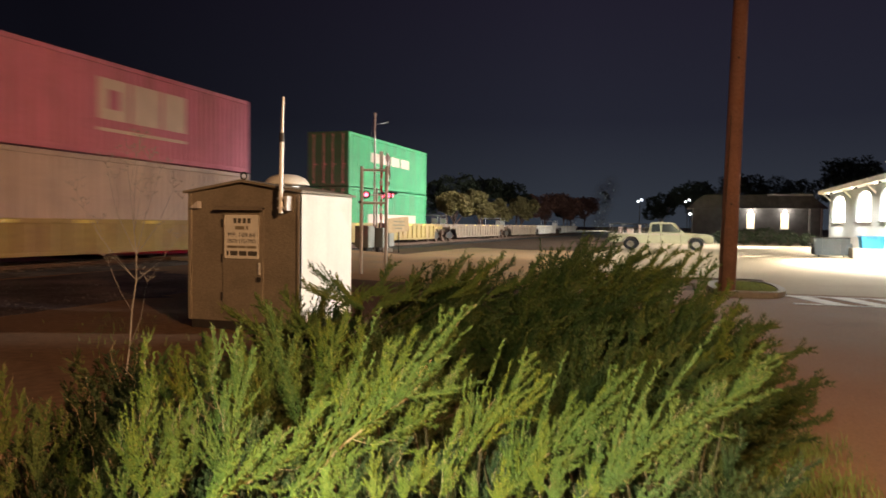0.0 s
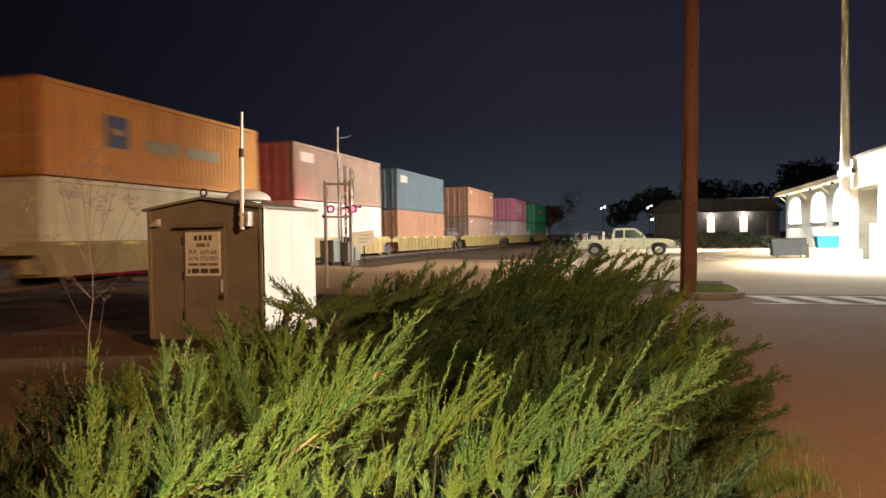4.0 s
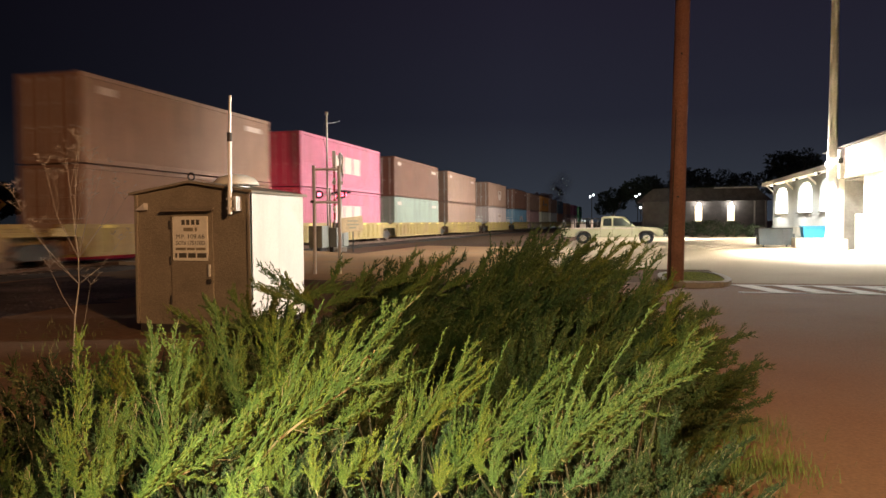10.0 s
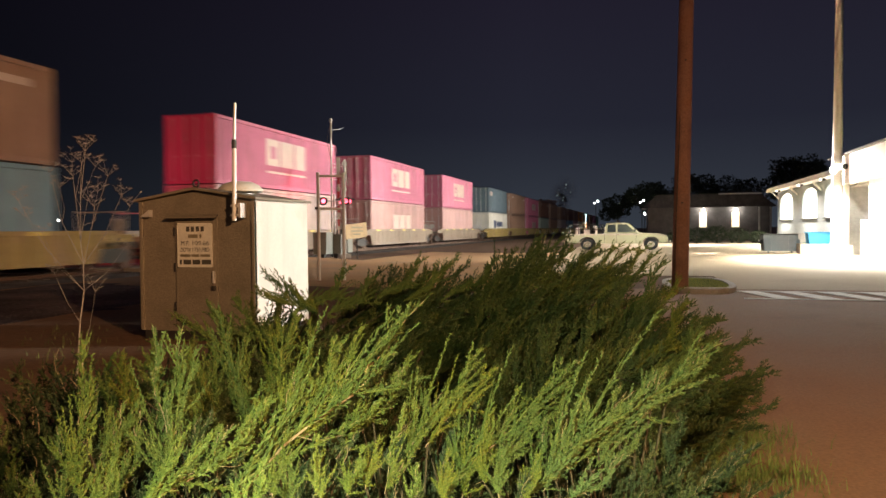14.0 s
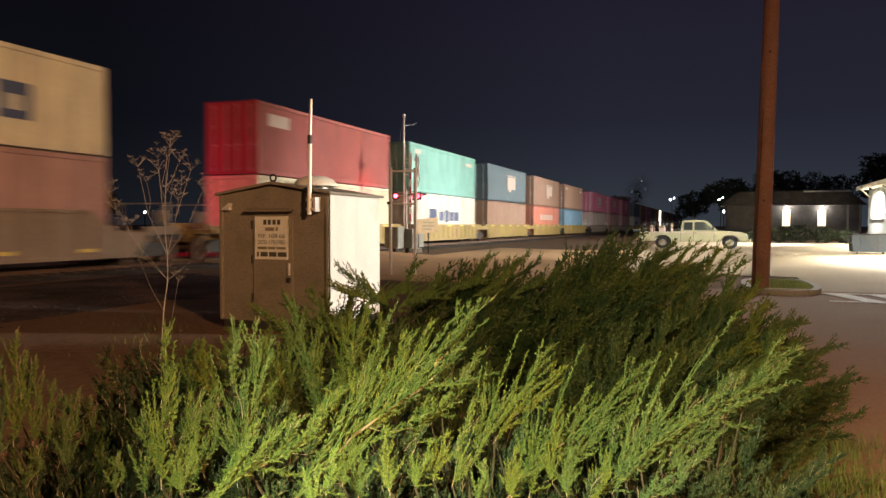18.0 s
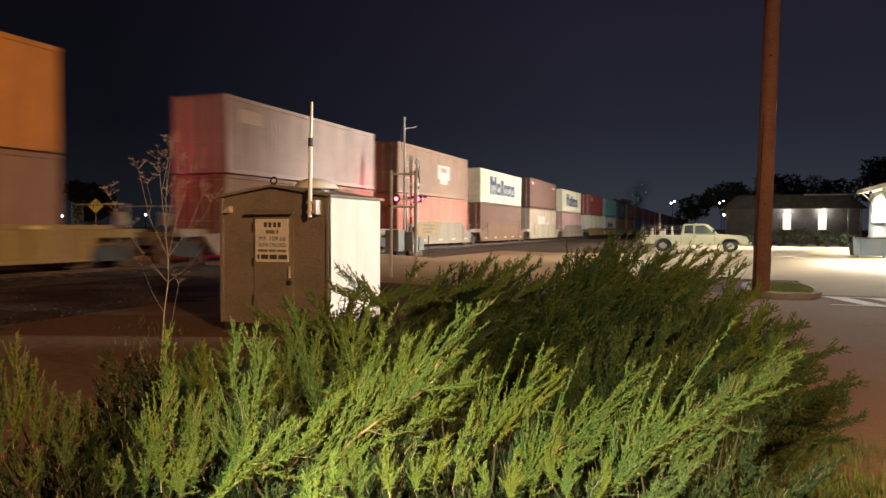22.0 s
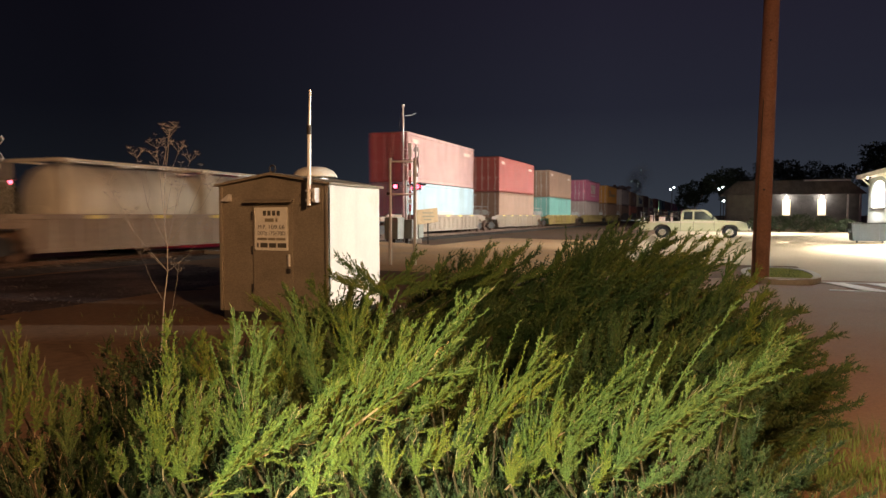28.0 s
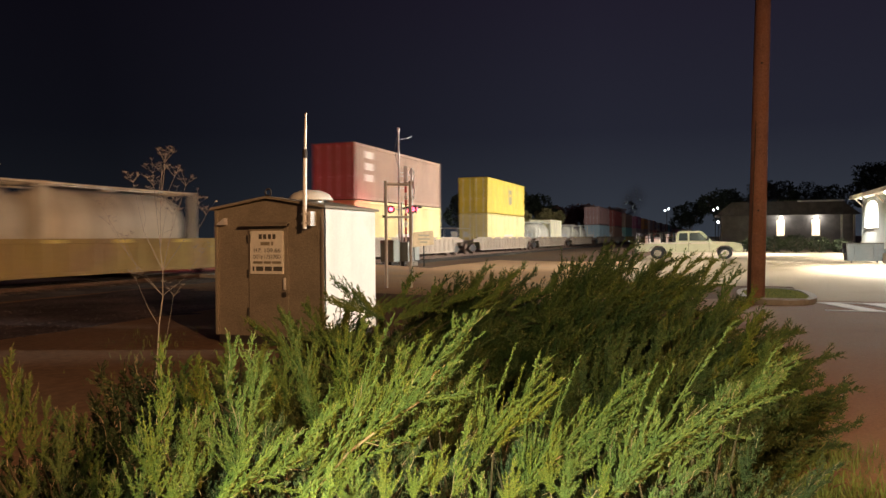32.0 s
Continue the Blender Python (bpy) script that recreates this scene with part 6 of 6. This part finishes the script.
SWEPT_SHOOTS = [
    ((-0.75, 0.9, 1.05), (-0.75, 1.39, 1.14)),
    ((-0.79, 1.09, 1.05), (-0.78, 1.28, 1.11)),
    ((-0.79, 1.19, 1.04), (-0.81, 1.28, 1.11)),
    ((-0.74, 1.12, 0.97), (-0.65, 2.2, 1.28)),
    ((-0.77, 1.41, 1.01), (-0.75, 1.78, 1.21)),
    ((-0.75, 1.57, 1.05), (-0.76, 1.74, 1.22)),
    ((-0.76, 1.34, 0.99), (-0.82, 1.62, 1.15)),
    ((-0.81, 1.36, 1.02), (-0.84, 1.52, 1.11)),
    ((-0.77, 1.68, 1.07), (-0.74, 1.89, 1.23)),
    ((-0.54, 0.89, 1.09), (-0.55, 0.99, 1.15)),
    ((-0.75, 1.51, 1.02), (-0.76, 1.64, 1.13)),
    ((-0.75, 1.44, 1.0), (-0.71, 1.73, 1.16)),
    ((-0.7, 1.28, 0.97), (-0.73, 1.41, 1.06)),
    ((-0.75, 1.22, 1.04), (-0.78, 1.34, 1.11)),
]
MIDDLE_SHOOTS = [
    ((-0.69, 1.57, 0.96), (-0.65, 2.07, 1.12)),
    ((-0.71, 1.79, 0.96), (-0.71, 1.94, 1.12)),
    ((-0.69, 1.81, 0.99), (-0.65, 1.98, 1.1)),
    ((-0.55, 1.61, 0.92), (-0.45, 2.17, 1.14)),
    ((-0.52, 1.74, 0.95), (-0.4, 2.12, 1.09)),
    ((-0.55, 1.84, 0.94), (-0.6, 1.97, 1.08)),
    ((-0.44, 1.75, 0.9), (-0.46, 1.88, 1.0)),
    ((-0.53, 1.46, 0.93), (-0.55, 1.66, 1.08)),
    ((-0.55, 1.4, 0.96), (-0.56, 1.53, 1.03)),
    ((-0.57, 1.23, 0.99), (-0.63, 1.35, 1.08)),
    ((-0.6, 1.16, 1.0), (-0.64, 1.26, 1.07)),
    ((-0.55, 1.3, 0.98), (-0.56, 1.43, 1.04)),
    ((-0.43, 1.33, 0.96), (-0.44, 1.41, 1.02)),
    ((-0.39, 1.44, 0.93), (-0.41, 1.57, 1.0)),
]
SIDE_SHOOTS = [
    ((-0.43, 1.53, 0.89), (-0.17, 2.36, 1.08)),
    ((-0.37, 1.82, 0.9), (-0.33, 2.08, 1.04)),
    ((-0.34, 1.94, 0.92), (-0.25, 2.19, 1.04)),
    ((-0.31, 1.94, 0.92), (-0.19, 2.24, 1.02)),
    ((-0.34, 1.61, 0.91), (-0.36, 1.75, 1.02)),
    ((-0.25, 1.73, 0.89), (-0.24, 1.92, 1.0)),
    ((-0.29, 1.52, 0.92), (-0.3, 1.65, 0.99)),
    ((-0.23, 1.52, 0.91), (-0.22, 1.66, 0.98)),
    ((-0.39, 1.59, 0.88), (-0.38, 1.9, 1.01)),
    ((-0.33, 1.67, 0.91), (-0.25, 1.87, 1.0)),
]
DRIVE_SHOOTS = [
    ((-0.26, 1.57, 0.89), (0.28, 2.56, 1.12)),
    ((-0.1, 1.86, 0.93), (-0.05, 2.1, 1.06)),
    ((-0.05, 1.97, 0.94), (0.05, 2.26, 1.07)),
    ((-0.01, 2.03, 0.96), (0.08, 2.31, 1.07)),
    ((-0.12, 1.81, 0.92), (-0.1, 1.99, 1.02)),
    ((-0.19, 1.69, 0.91), (-0.19, 1.88, 1.02)),
    ((-0.16, 1.75, 0.91), (-0.13, 2.0, 1.08)),
    ((0.03, 2.14, 0.97), (0.18, 2.41, 1.08)),
    ((-0.09, 1.91, 0.92), (0.04, 2.14, 0.99)),
    ((-0.11, 1.8, 0.9), (0.03, 2.03, 0.96)),
    ((-0.21, 1.63, 0.9), (-0.13, 1.82, 0.98)),
    ((-0.15, 1.58, 0.9), (-0.03, 1.82, 0.94)),
    ((0.08, 2.24, 0.99), (0.22, 2.46, 1.09)),
]
LEFT_SHOOTS = [
    ((-1.44, 1.14, 1.01), (-1.55, 1.24, 1.25)),
    ((-1.49, 1.23, 0.98), (-1.6, 1.33, 1.17)),
    ((-1.47, 1.25, 0.97), (-1.56, 1.35, 1.11)),
    ((-1.45, 1.27, 0.95), (-1.52, 1.39, 1.08)),
    ((-1.47, 1.37, 0.9), (-1.57, 1.47, 1.04)),
    ((-1.07, 0.87, 1.06), (-1.11, 0.93, 1.11)),
    ((-1.45, 1.12, 0.99), (-1.56, 1.21, 1.19)),
    ((-1.59, 1.28, 1.01), (-1.69, 1.38, 1.17)),
    ((-1.36, 1.21, 0.94), (-1.46, 1.3, 1.08)),
    ((-1.3, 1.25, 0.89), (-1.39, 1.35, 1.01)),
]
BEHIND_SHOOTS = [
    ((-1.22, 2.08, 0.84), (-1.48, 2.3, 1.23)),
    ((-1.29, 2.17, 0.89), (-1.37, 2.35, 1.12)),
    ((-1.22, 2.09, 0.88), (-1.25, 2.49, 1.19)),
    ((-1.27, 2.25, 0.93), (-1.31, 2.45, 1.17)),
    ((-1.33, 2.02, 0.88), (-1.43, 2.2, 1.11)),
    ((-1.25, 1.95, 0.87), (-1.46, 2.12, 1.12)),
    ((-1.43, 1.86, 0.98), (-1.53, 2.01, 1.15)),
    ((-1.45, 1.84, 0.95), (-1.56, 1.92, 1.13)),
    ((-1.56, 1.87, 0.94), (-1.64, 1.98, 1.11)),
    ((-1.2, 2.48, 1.0), (-1.24, 2.6, 1.16)),
    ((-1.12, 2.05, 0.93), (-1.08, 2.27, 1.07)),
]
BACK_SHOOTS = [
    ((-0.52, 6.28, 0.78), (0.1, 7.0, 1.34)),
    ((-0.77, 6.35, 0.86), (-0.14, 7.0, 1.36)),
    ((-0.96, 6.33, 0.85), (-0.34, 6.99, 1.37)),
    ((-1.19, 6.29, 0.85), (-0.58, 6.88, 1.36)),
    ((-1.41, 6.14, 0.85), (-0.87, 6.74, 1.31)),
    ((-0.26, 5.59, 0.7), (0.24, 6.5, 1.23)),
    ((-0.16, 5.0, 0.64), (0.31, 5.99, 1.11)),
    ((-0.05, 4.4, 0.62), (0.35, 5.39, 1.0)),
    ((0.01, 4.0, 0.65), (0.37, 4.79, 0.87)),
    ((-1.67, 5.97, 0.86), (-1.2, 6.59, 1.26)),
    ((-0.64, 6.47, 1.05), (-0.02, 7.2, 1.31)),
    ((-0.38, 6.19, 0.89), (0.19, 6.8, 1.29)),
]
REAR_SHOOTS = [
    ((-2.0, 5.23, 0.92), (-1.82, 6.14, 1.26)),
    ((-2.08, 4.55, 0.9), (-2.03, 5.43, 1.13)),
    ((-2.24, 4.36, 0.92), (-2.24, 5.46, 1.21)),
    ((-1.94, 4.17, 0.99), (-2.24, 4.36, 1.18)),
    ((-1.87, 4.09, 0.98), (-2.44, 4.36, 1.25)),
    ((-1.86, 5.49, 0.9), (-1.56, 6.31, 1.28)),
    ((-1.97, 3.48, 0.9), (-2.47, 3.76, 1.09)),
    ((-1.84, 3.44, 0.88), (-2.34, 3.84, 1.11)),
    ((-1.84, 3.09, 0.91), (-2.4, 3.32, 1.07)),
    ((-2.04, 4.12, 1.02), (-2.49, 4.34, 1.14)),
]
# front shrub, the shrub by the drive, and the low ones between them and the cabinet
juniper((-0.75, 2.45, 0), 1.0, 0.92, 150, (0.40, 0.1), 1, 0.34, SWEPT_SHOOTS, NEAR, "leafshade")
juniper((-1.05, 1.95, 0), 0.62, 0.96, 130, (0.1, 0.0), 21, 0.30, FRONT_SHOOTS, NEAR, "leafshade")
juniper((-0.30, 2.05, 0), 0.62, 0.90, 130, (0.45, 0.1), 22, 0.30, MIDDLE_SHOOTS, NEAR, "leafshade")
juniper((0.10, 2.65, 0), 0.75, 0.80, 110, (0.60, 0.1), 9, 0.34, SIDE_SHOOTS, NEAR, "leafshade")
juniper((0.16, 2.05, 0), 0.50, 0.82, 90, (0.60, 0.1), 23, 0.30, DRIVE_SHOOTS, NEAR, "leafshade", shoot_mat="leafblue")
juniper((-1.92, 2.10, 0), 0.80, 1.02, 190, (0.0, 0.0), 6, 0.42, LEFT_SHOOTS, NEAR, "leafshade", 1.35, shoot_mat="leafblue")
juniper((-1.50, 1.50, 0), 0.45, 0.93, 80, (0.1, 0.0), 24, 0.34, (), NEAR, "leafshade", 1.2)
juniper((-0.72, 1.62, 0), 0.45, 0.88, 80, (0.3, 0.0), 25, 0.32, (), NEAR, "leafshade", 1.1)
juniper((-1.75, 3.85, 0), 1.15, 0.88, 110, (0.25, 0.0), 7, 0.62, BEHIND_SHOOTS, FAR)
juniper((-0.25, 4.55, 0), 1.0, 0.92, 110, (0.65, 0.0), 2, 0.75)
juniper((0.14, 5.60, 0), 0.95, 1.08, 170, (0.85, 0.1), 12, 0.8)
juniper((-2.45, 3.45, 0), 0.95, 0.84, 110, (0.1, 0.0), 14, 0.6)
# tall shrubs behind, swept over by the wind
juniper((-0.65, 6.50, 0), 1.30, 1.38, 200, (0.95, 0.0), 3, 1.0, BACK_SHOOTS, FAR)
juniper((-1.95, 6.60, 0), 1.30, 1.18, 170, (0.75, 0.0), 4, 0.9)
juniper((-2.95, 5.60, 0), 0.95, 0.96, 100, (0.45, 0.0), 8, 0.7, REAR_SHOOTS, FAR)


# ---------------------------------------------------------------- weeds, grass, fallen leaf
M["straw"] = material("dry_stalk", (0.30, 0.28, 0.26), 0.85, vary=0.2, fine=30)
M["redtwig"] = material("reddish_twig", (0.12, 0.045, 0.03), 0.8, vary=0.2)
M["blade"] = material("grass_blade", (0.11, 0.15, 0.03), 0.7, vary=0.25, random_vary=0.2)
M["deadleaf"] = material("dead_leaf", (0.50, 0.33, 0.16), 0.8, vary=0.2, fine=60)


def dead_weed(at, height, seed):
    """A dry umbel weed: one kinked stalk, a fan of forked branches, each ending in a spray of fine rays."""
    r = np.random.default_rng(seed)
    root = tagged(empty("dead_weed", pose(*at)), "tall dry dead weed with feathery flower heads", "weed")
    pts = [Vector(p) for p in ((-0.10, 0, -0.05), (-0.09, 0.0, 0.30), (-0.05, 0.01, 0.62), (-0.02, 0.0, 0.88), (0.01, 0.01, 1.10), (0.02, 0.0, 1.28), (0.0, 0.0, 1.44))]
    bm = B()
    for k in range(6):
        rod(bm, pts[k], pts[k + 1], 0.0072 - 0.0008 * k, 0.0064 - 0.0008 * k, 6)
    part("stalk", bm, M["straw"], root)

    def head(base, tip, thick):
        b2 = B()
        bend = base.lerp(tip, 0.5) + Vector((0.12 * (tip.x - base.x), r.normal() * 0.02, -0.03))
        rod(b2, base, bend, thick, thick * 0.7, 5)
        rod(b2, bend, tip, thick * 0.7, thick * 0.45, 5)
        for j in range(6):
            a = math.tau * j / 6 + r.uniform(-0.4, 0.4)
            q = tip + Vector((0.055 * math.cos(a), 0.055 * math.sin(a), r.uniform(0.03, 0.085))) * r.uniform(0.6, 1.25)
            rod(b2, tip, q, 0.0009, 0.0006, 4)
            for i in range(9):
                c = r.uniform(0, math.tau)
                e = q + Vector((0.022 * math.cos(c), 0.022 * math.sin(c), r.uniform(0.004, 0.02)))
                rod(b2, q, e, 0.0008, 0.0005, 3)
        part("flower_head", b2, M["straw"], root, "dry spreading flower head")
        return bend

    for k, (x, z) in enumerate(((-0.16, 0.99), (-0.30, 0.90), (-0.07, 0.93), (0.06, 0.96), (0.20, 0.88), (0.27, 0.82), (-0.20, 0.80), (0.12, 0.80))):
        tip = Vector((x, r.normal() * 0.12, z * height))
        base = pts[(6, 5, 6, 6, 5, 5, 4, 6)[k]]
        bend = head(base, tip, 0.0022)
        head(bend, bend.lerp(tip, 0.6) + Vector((0.07 * (1 if k % 2 else -1), r.normal() * 0.05, 0.03)), 0.0014)
    for start, x, z in ((3, -0.16, 1.22), (2, 0.14, 1.10), (4, -0.40, 1.50), (4, 0.22, 1.40)):
        head(pts[start], Vector((x, r.normal() * 0.08, z)), 0.0018)
    return root


dead_weed((-3.70, 4.15, 0), 2.14, 3)


def red_weed(at, seed):
    r = np.random.default_rng(seed)
    root = tagged(empty("bare_weed", pose(*at)), "low bare weed with dark reddish stems", "weed", group="bare weeds by the drive")
    for k in range(7):
        a = r.uniform(0, math.tau)
        p = Vector((0, 0, -0.01))
        bm = B()
        for j in range(4):
            q = p + Vector((math.cos(a) * 0.05, math.sin(a) * 0.05, r.uniform(0.02, 0.08) * (1 if j < 3 else -0.4)))
            rod(bm, p, q, 0.005 - 0.0008 * j, 0.0045 - 0.0008 * j, 5)
            p, a = q, a + r.uniform(-0.6, 0.6)
        part("stem", bm, M["redtwig"], root)
    return root


red_weed((0.34, 4.82, 0), 1)
red_weed((0.44, 4.72, 0), 2)
red_weed((0.60, 4.70, 0), 3)


def grass_patch(name, spots, count, spread, tall, seed, words):
    r = np.random.default_rng(seed)
    vs, fs = [], []
    for cx, cy in spots:
        for _ in range(count):
            x, y = cx + r.normal() * spread, cy + r.normal() * spread
            h, a, lean = tall * r.uniform(0.4, 1.2), r.uniform(0, math.tau), r.uniform(0.1, 0.9)
            w = 0.0042
            dx, dy = math.cos(a), math.sin(a)
            k = len(vs)
            for t in (0.0, 0.5, 1.0):
                ww = w * (1 - t * 0.9)
                ox, oy, oz = dx * lean * h * t * t, dy * lean * h * t * t, h * t * (1 - 0.3 * lean * t)
                vs += [(x + ox - dy * ww, y + oy + dx * ww, oz - 0.01), (x + ox + dy * ww, y + oy - dx * ww, oz - 0.01)]
            fs += [(k, k + 1, k + 3, k + 2), (k + 2, k + 3, k + 5, k + 4)]
    me = bpy.data.meshes.new(name)
    me.from_pydata(vs, [], fs)
    me.materials.append(M["blade"])
    return tagged(new(name, me), words, "grass", kind="stuff")


grass_patch("grass", [(0.1, 4.6), (0.45, 4.9), (0.75, 5.4), (0.5, 4.5), (0.8, 4.6), (0.2, 4.2), (0.35, 3.4), (0.65, 3.7), (0.55, 5.0), (0.3, 4.7)], 420, 0.15, 0.14, 4, "ragged green grass at the drive's edge")
grass_patch("grass", [(1.0 + 0.25 * i, 17.6 + 0.55 * j) for i in range(4) for j in range(5)], 110, 0.14, 0.2, 5, "dry grass on the kerb island")
grass_patch("grass", [(-3.2 - 0.7 * i, 6.5 + 0.8 * (i % 4)) for i in range(8)], 60, 0.35, 0.1, 6, "thin dry grass in the dirt by the cabinet")

leaf = tagged(empty("fallen_leaf", pose(-0.735, 1.96, 1.115, 20, 15, 40)), "curled tan dead leaf caught on a juniper shoot", "leaf")
bm = B()
prev = None
for k in range(7):
    u = k / 6
    w = 0.017 * math.sin(math.pi * min(1, u * 0.95 + 0.03)) + 0.0008
    row = [bm.verts.new((s * w, 0.006 * abs(s) + 0.012 * math.sin(u * 3), -0.062 * u)) for s in (-1, 0, 1)]
    if prev:
        bm.faces.new((prev[0], prev[1], row[1], row[0]))
        bm.faces.new((prev[1], prev[2], row[2], row[1]))
    prev = row
bmesh.ops.solidify(bm, geom=bm.faces[:], thickness=0.0012)
part("blade", bm, M["deadleaf"], leaf)
part("stalk", rod(B(), (0, 0.0, 0.0), (0.004, 0.0, 0.022), 0.0012, 0.0008, 5), M["deadleaf"], leaf)

# pale smoke drifting over the line's far end, lit by an added low lamp
M["smoke"] = bpy.data.materials.new("thin_smoke")
M["smoke"].use_nodes = True
sn, sl_ = M["smoke"].node_tree.nodes, M["smoke"].node_tree.links
sn.clear()
s_out, s_mix, s_tr, s_df = sn.new("ShaderNodeOutputMaterial"), sn.new("ShaderNodeMixShader"), sn.new("ShaderNodeBsdfTransparent"), sn.new("ShaderNodeBsdfTranslucent")
s_tc, s_gr, s_no = sn.new("ShaderNodeTexCoord"), sn.new("ShaderNodeTexGradient"), sn.new("ShaderNodeTexNoise")
s_pw, s_mu = sn.new("ShaderNodeMath"), sn.new("ShaderNodeMath")
s_gr.gradient_type = "QUADRATIC_SPHERE"
s_no.inputs["Scale"].default_value, s_no.inputs["Detail"].default_value = 2.4, 5.0
s_pw.operation = s_mu.operation = "MULTIPLY"
s_mu.inputs[1].default_value = 0.65
sl_.new(s_tc.outputs["Object"], s_gr.inputs["Vector"])
sl_.new(s_tc.outputs["Object"], s_no.inputs["Vector"])
sl_.new(s_gr.outputs["Fac"], s_pw.inputs[0])
sl_.new(s_no.outputs["Fac"], s_pw.inputs[1])
sl_.new(s_pw.outputs[0], s_mu.inputs[0])
sl_.new(s_mu.outputs[0], s_mix.inputs[0])
s_df.inputs["Color"].default_value = (0.75, 0.80, 0.78, 1)
sl_.new(s_tr.outputs[0], s_mix.inputs[1])
sl_.new(s_df.outputs[0], s_mix.inputs[2])
sl_.new(s_mix.outputs[0], s_out.inputs["Surface"])
smoke = tagged(empty("smoke_plume", pose(-27.0, 262.0, 0)), "thin pale smoke plume lit from below", "smoke")
rs = np.random.default_rng(9)
bm = B()
rings = [[bm.verts.new((q * math.cos(a * math.tau / 20), 0.25 * q * q * (1 + 0.5 * math.sin(2 * a)), q * math.sin(a * math.tau / 20))) for a in range(20)] for q in (0.04, 0.3, 0.6, 0.85, 1.0)]
bm.faces.new(rings[0])
for lo, hi in zip(rings, rings[1:]):
    for a in range(20):
        bm.faces.new((lo[a], lo[(a + 1) % 20], hi[(a + 1) % 20], hi[a]))
for f in bm.faces:
    f.smooth = True
PUFF = mesh_of("puff", bm, M["smoke"])
for k in range(22):
    h = 1.0 + 0.75 * k
    rr = rs.uniform(2.2, 3.6) + 0.08 * k
    shared("puff", PUFF, smoke, None, pose(0.18 * k - 2 + rs.normal() * 1.6, 1.2 * (k % 7) - 3.6, h, rs.normal() * 12, rs.uniform(0, 360), rs.normal() * 15) @ Matrix.Diagonal((rr, rr, rr, 1)))


motions()
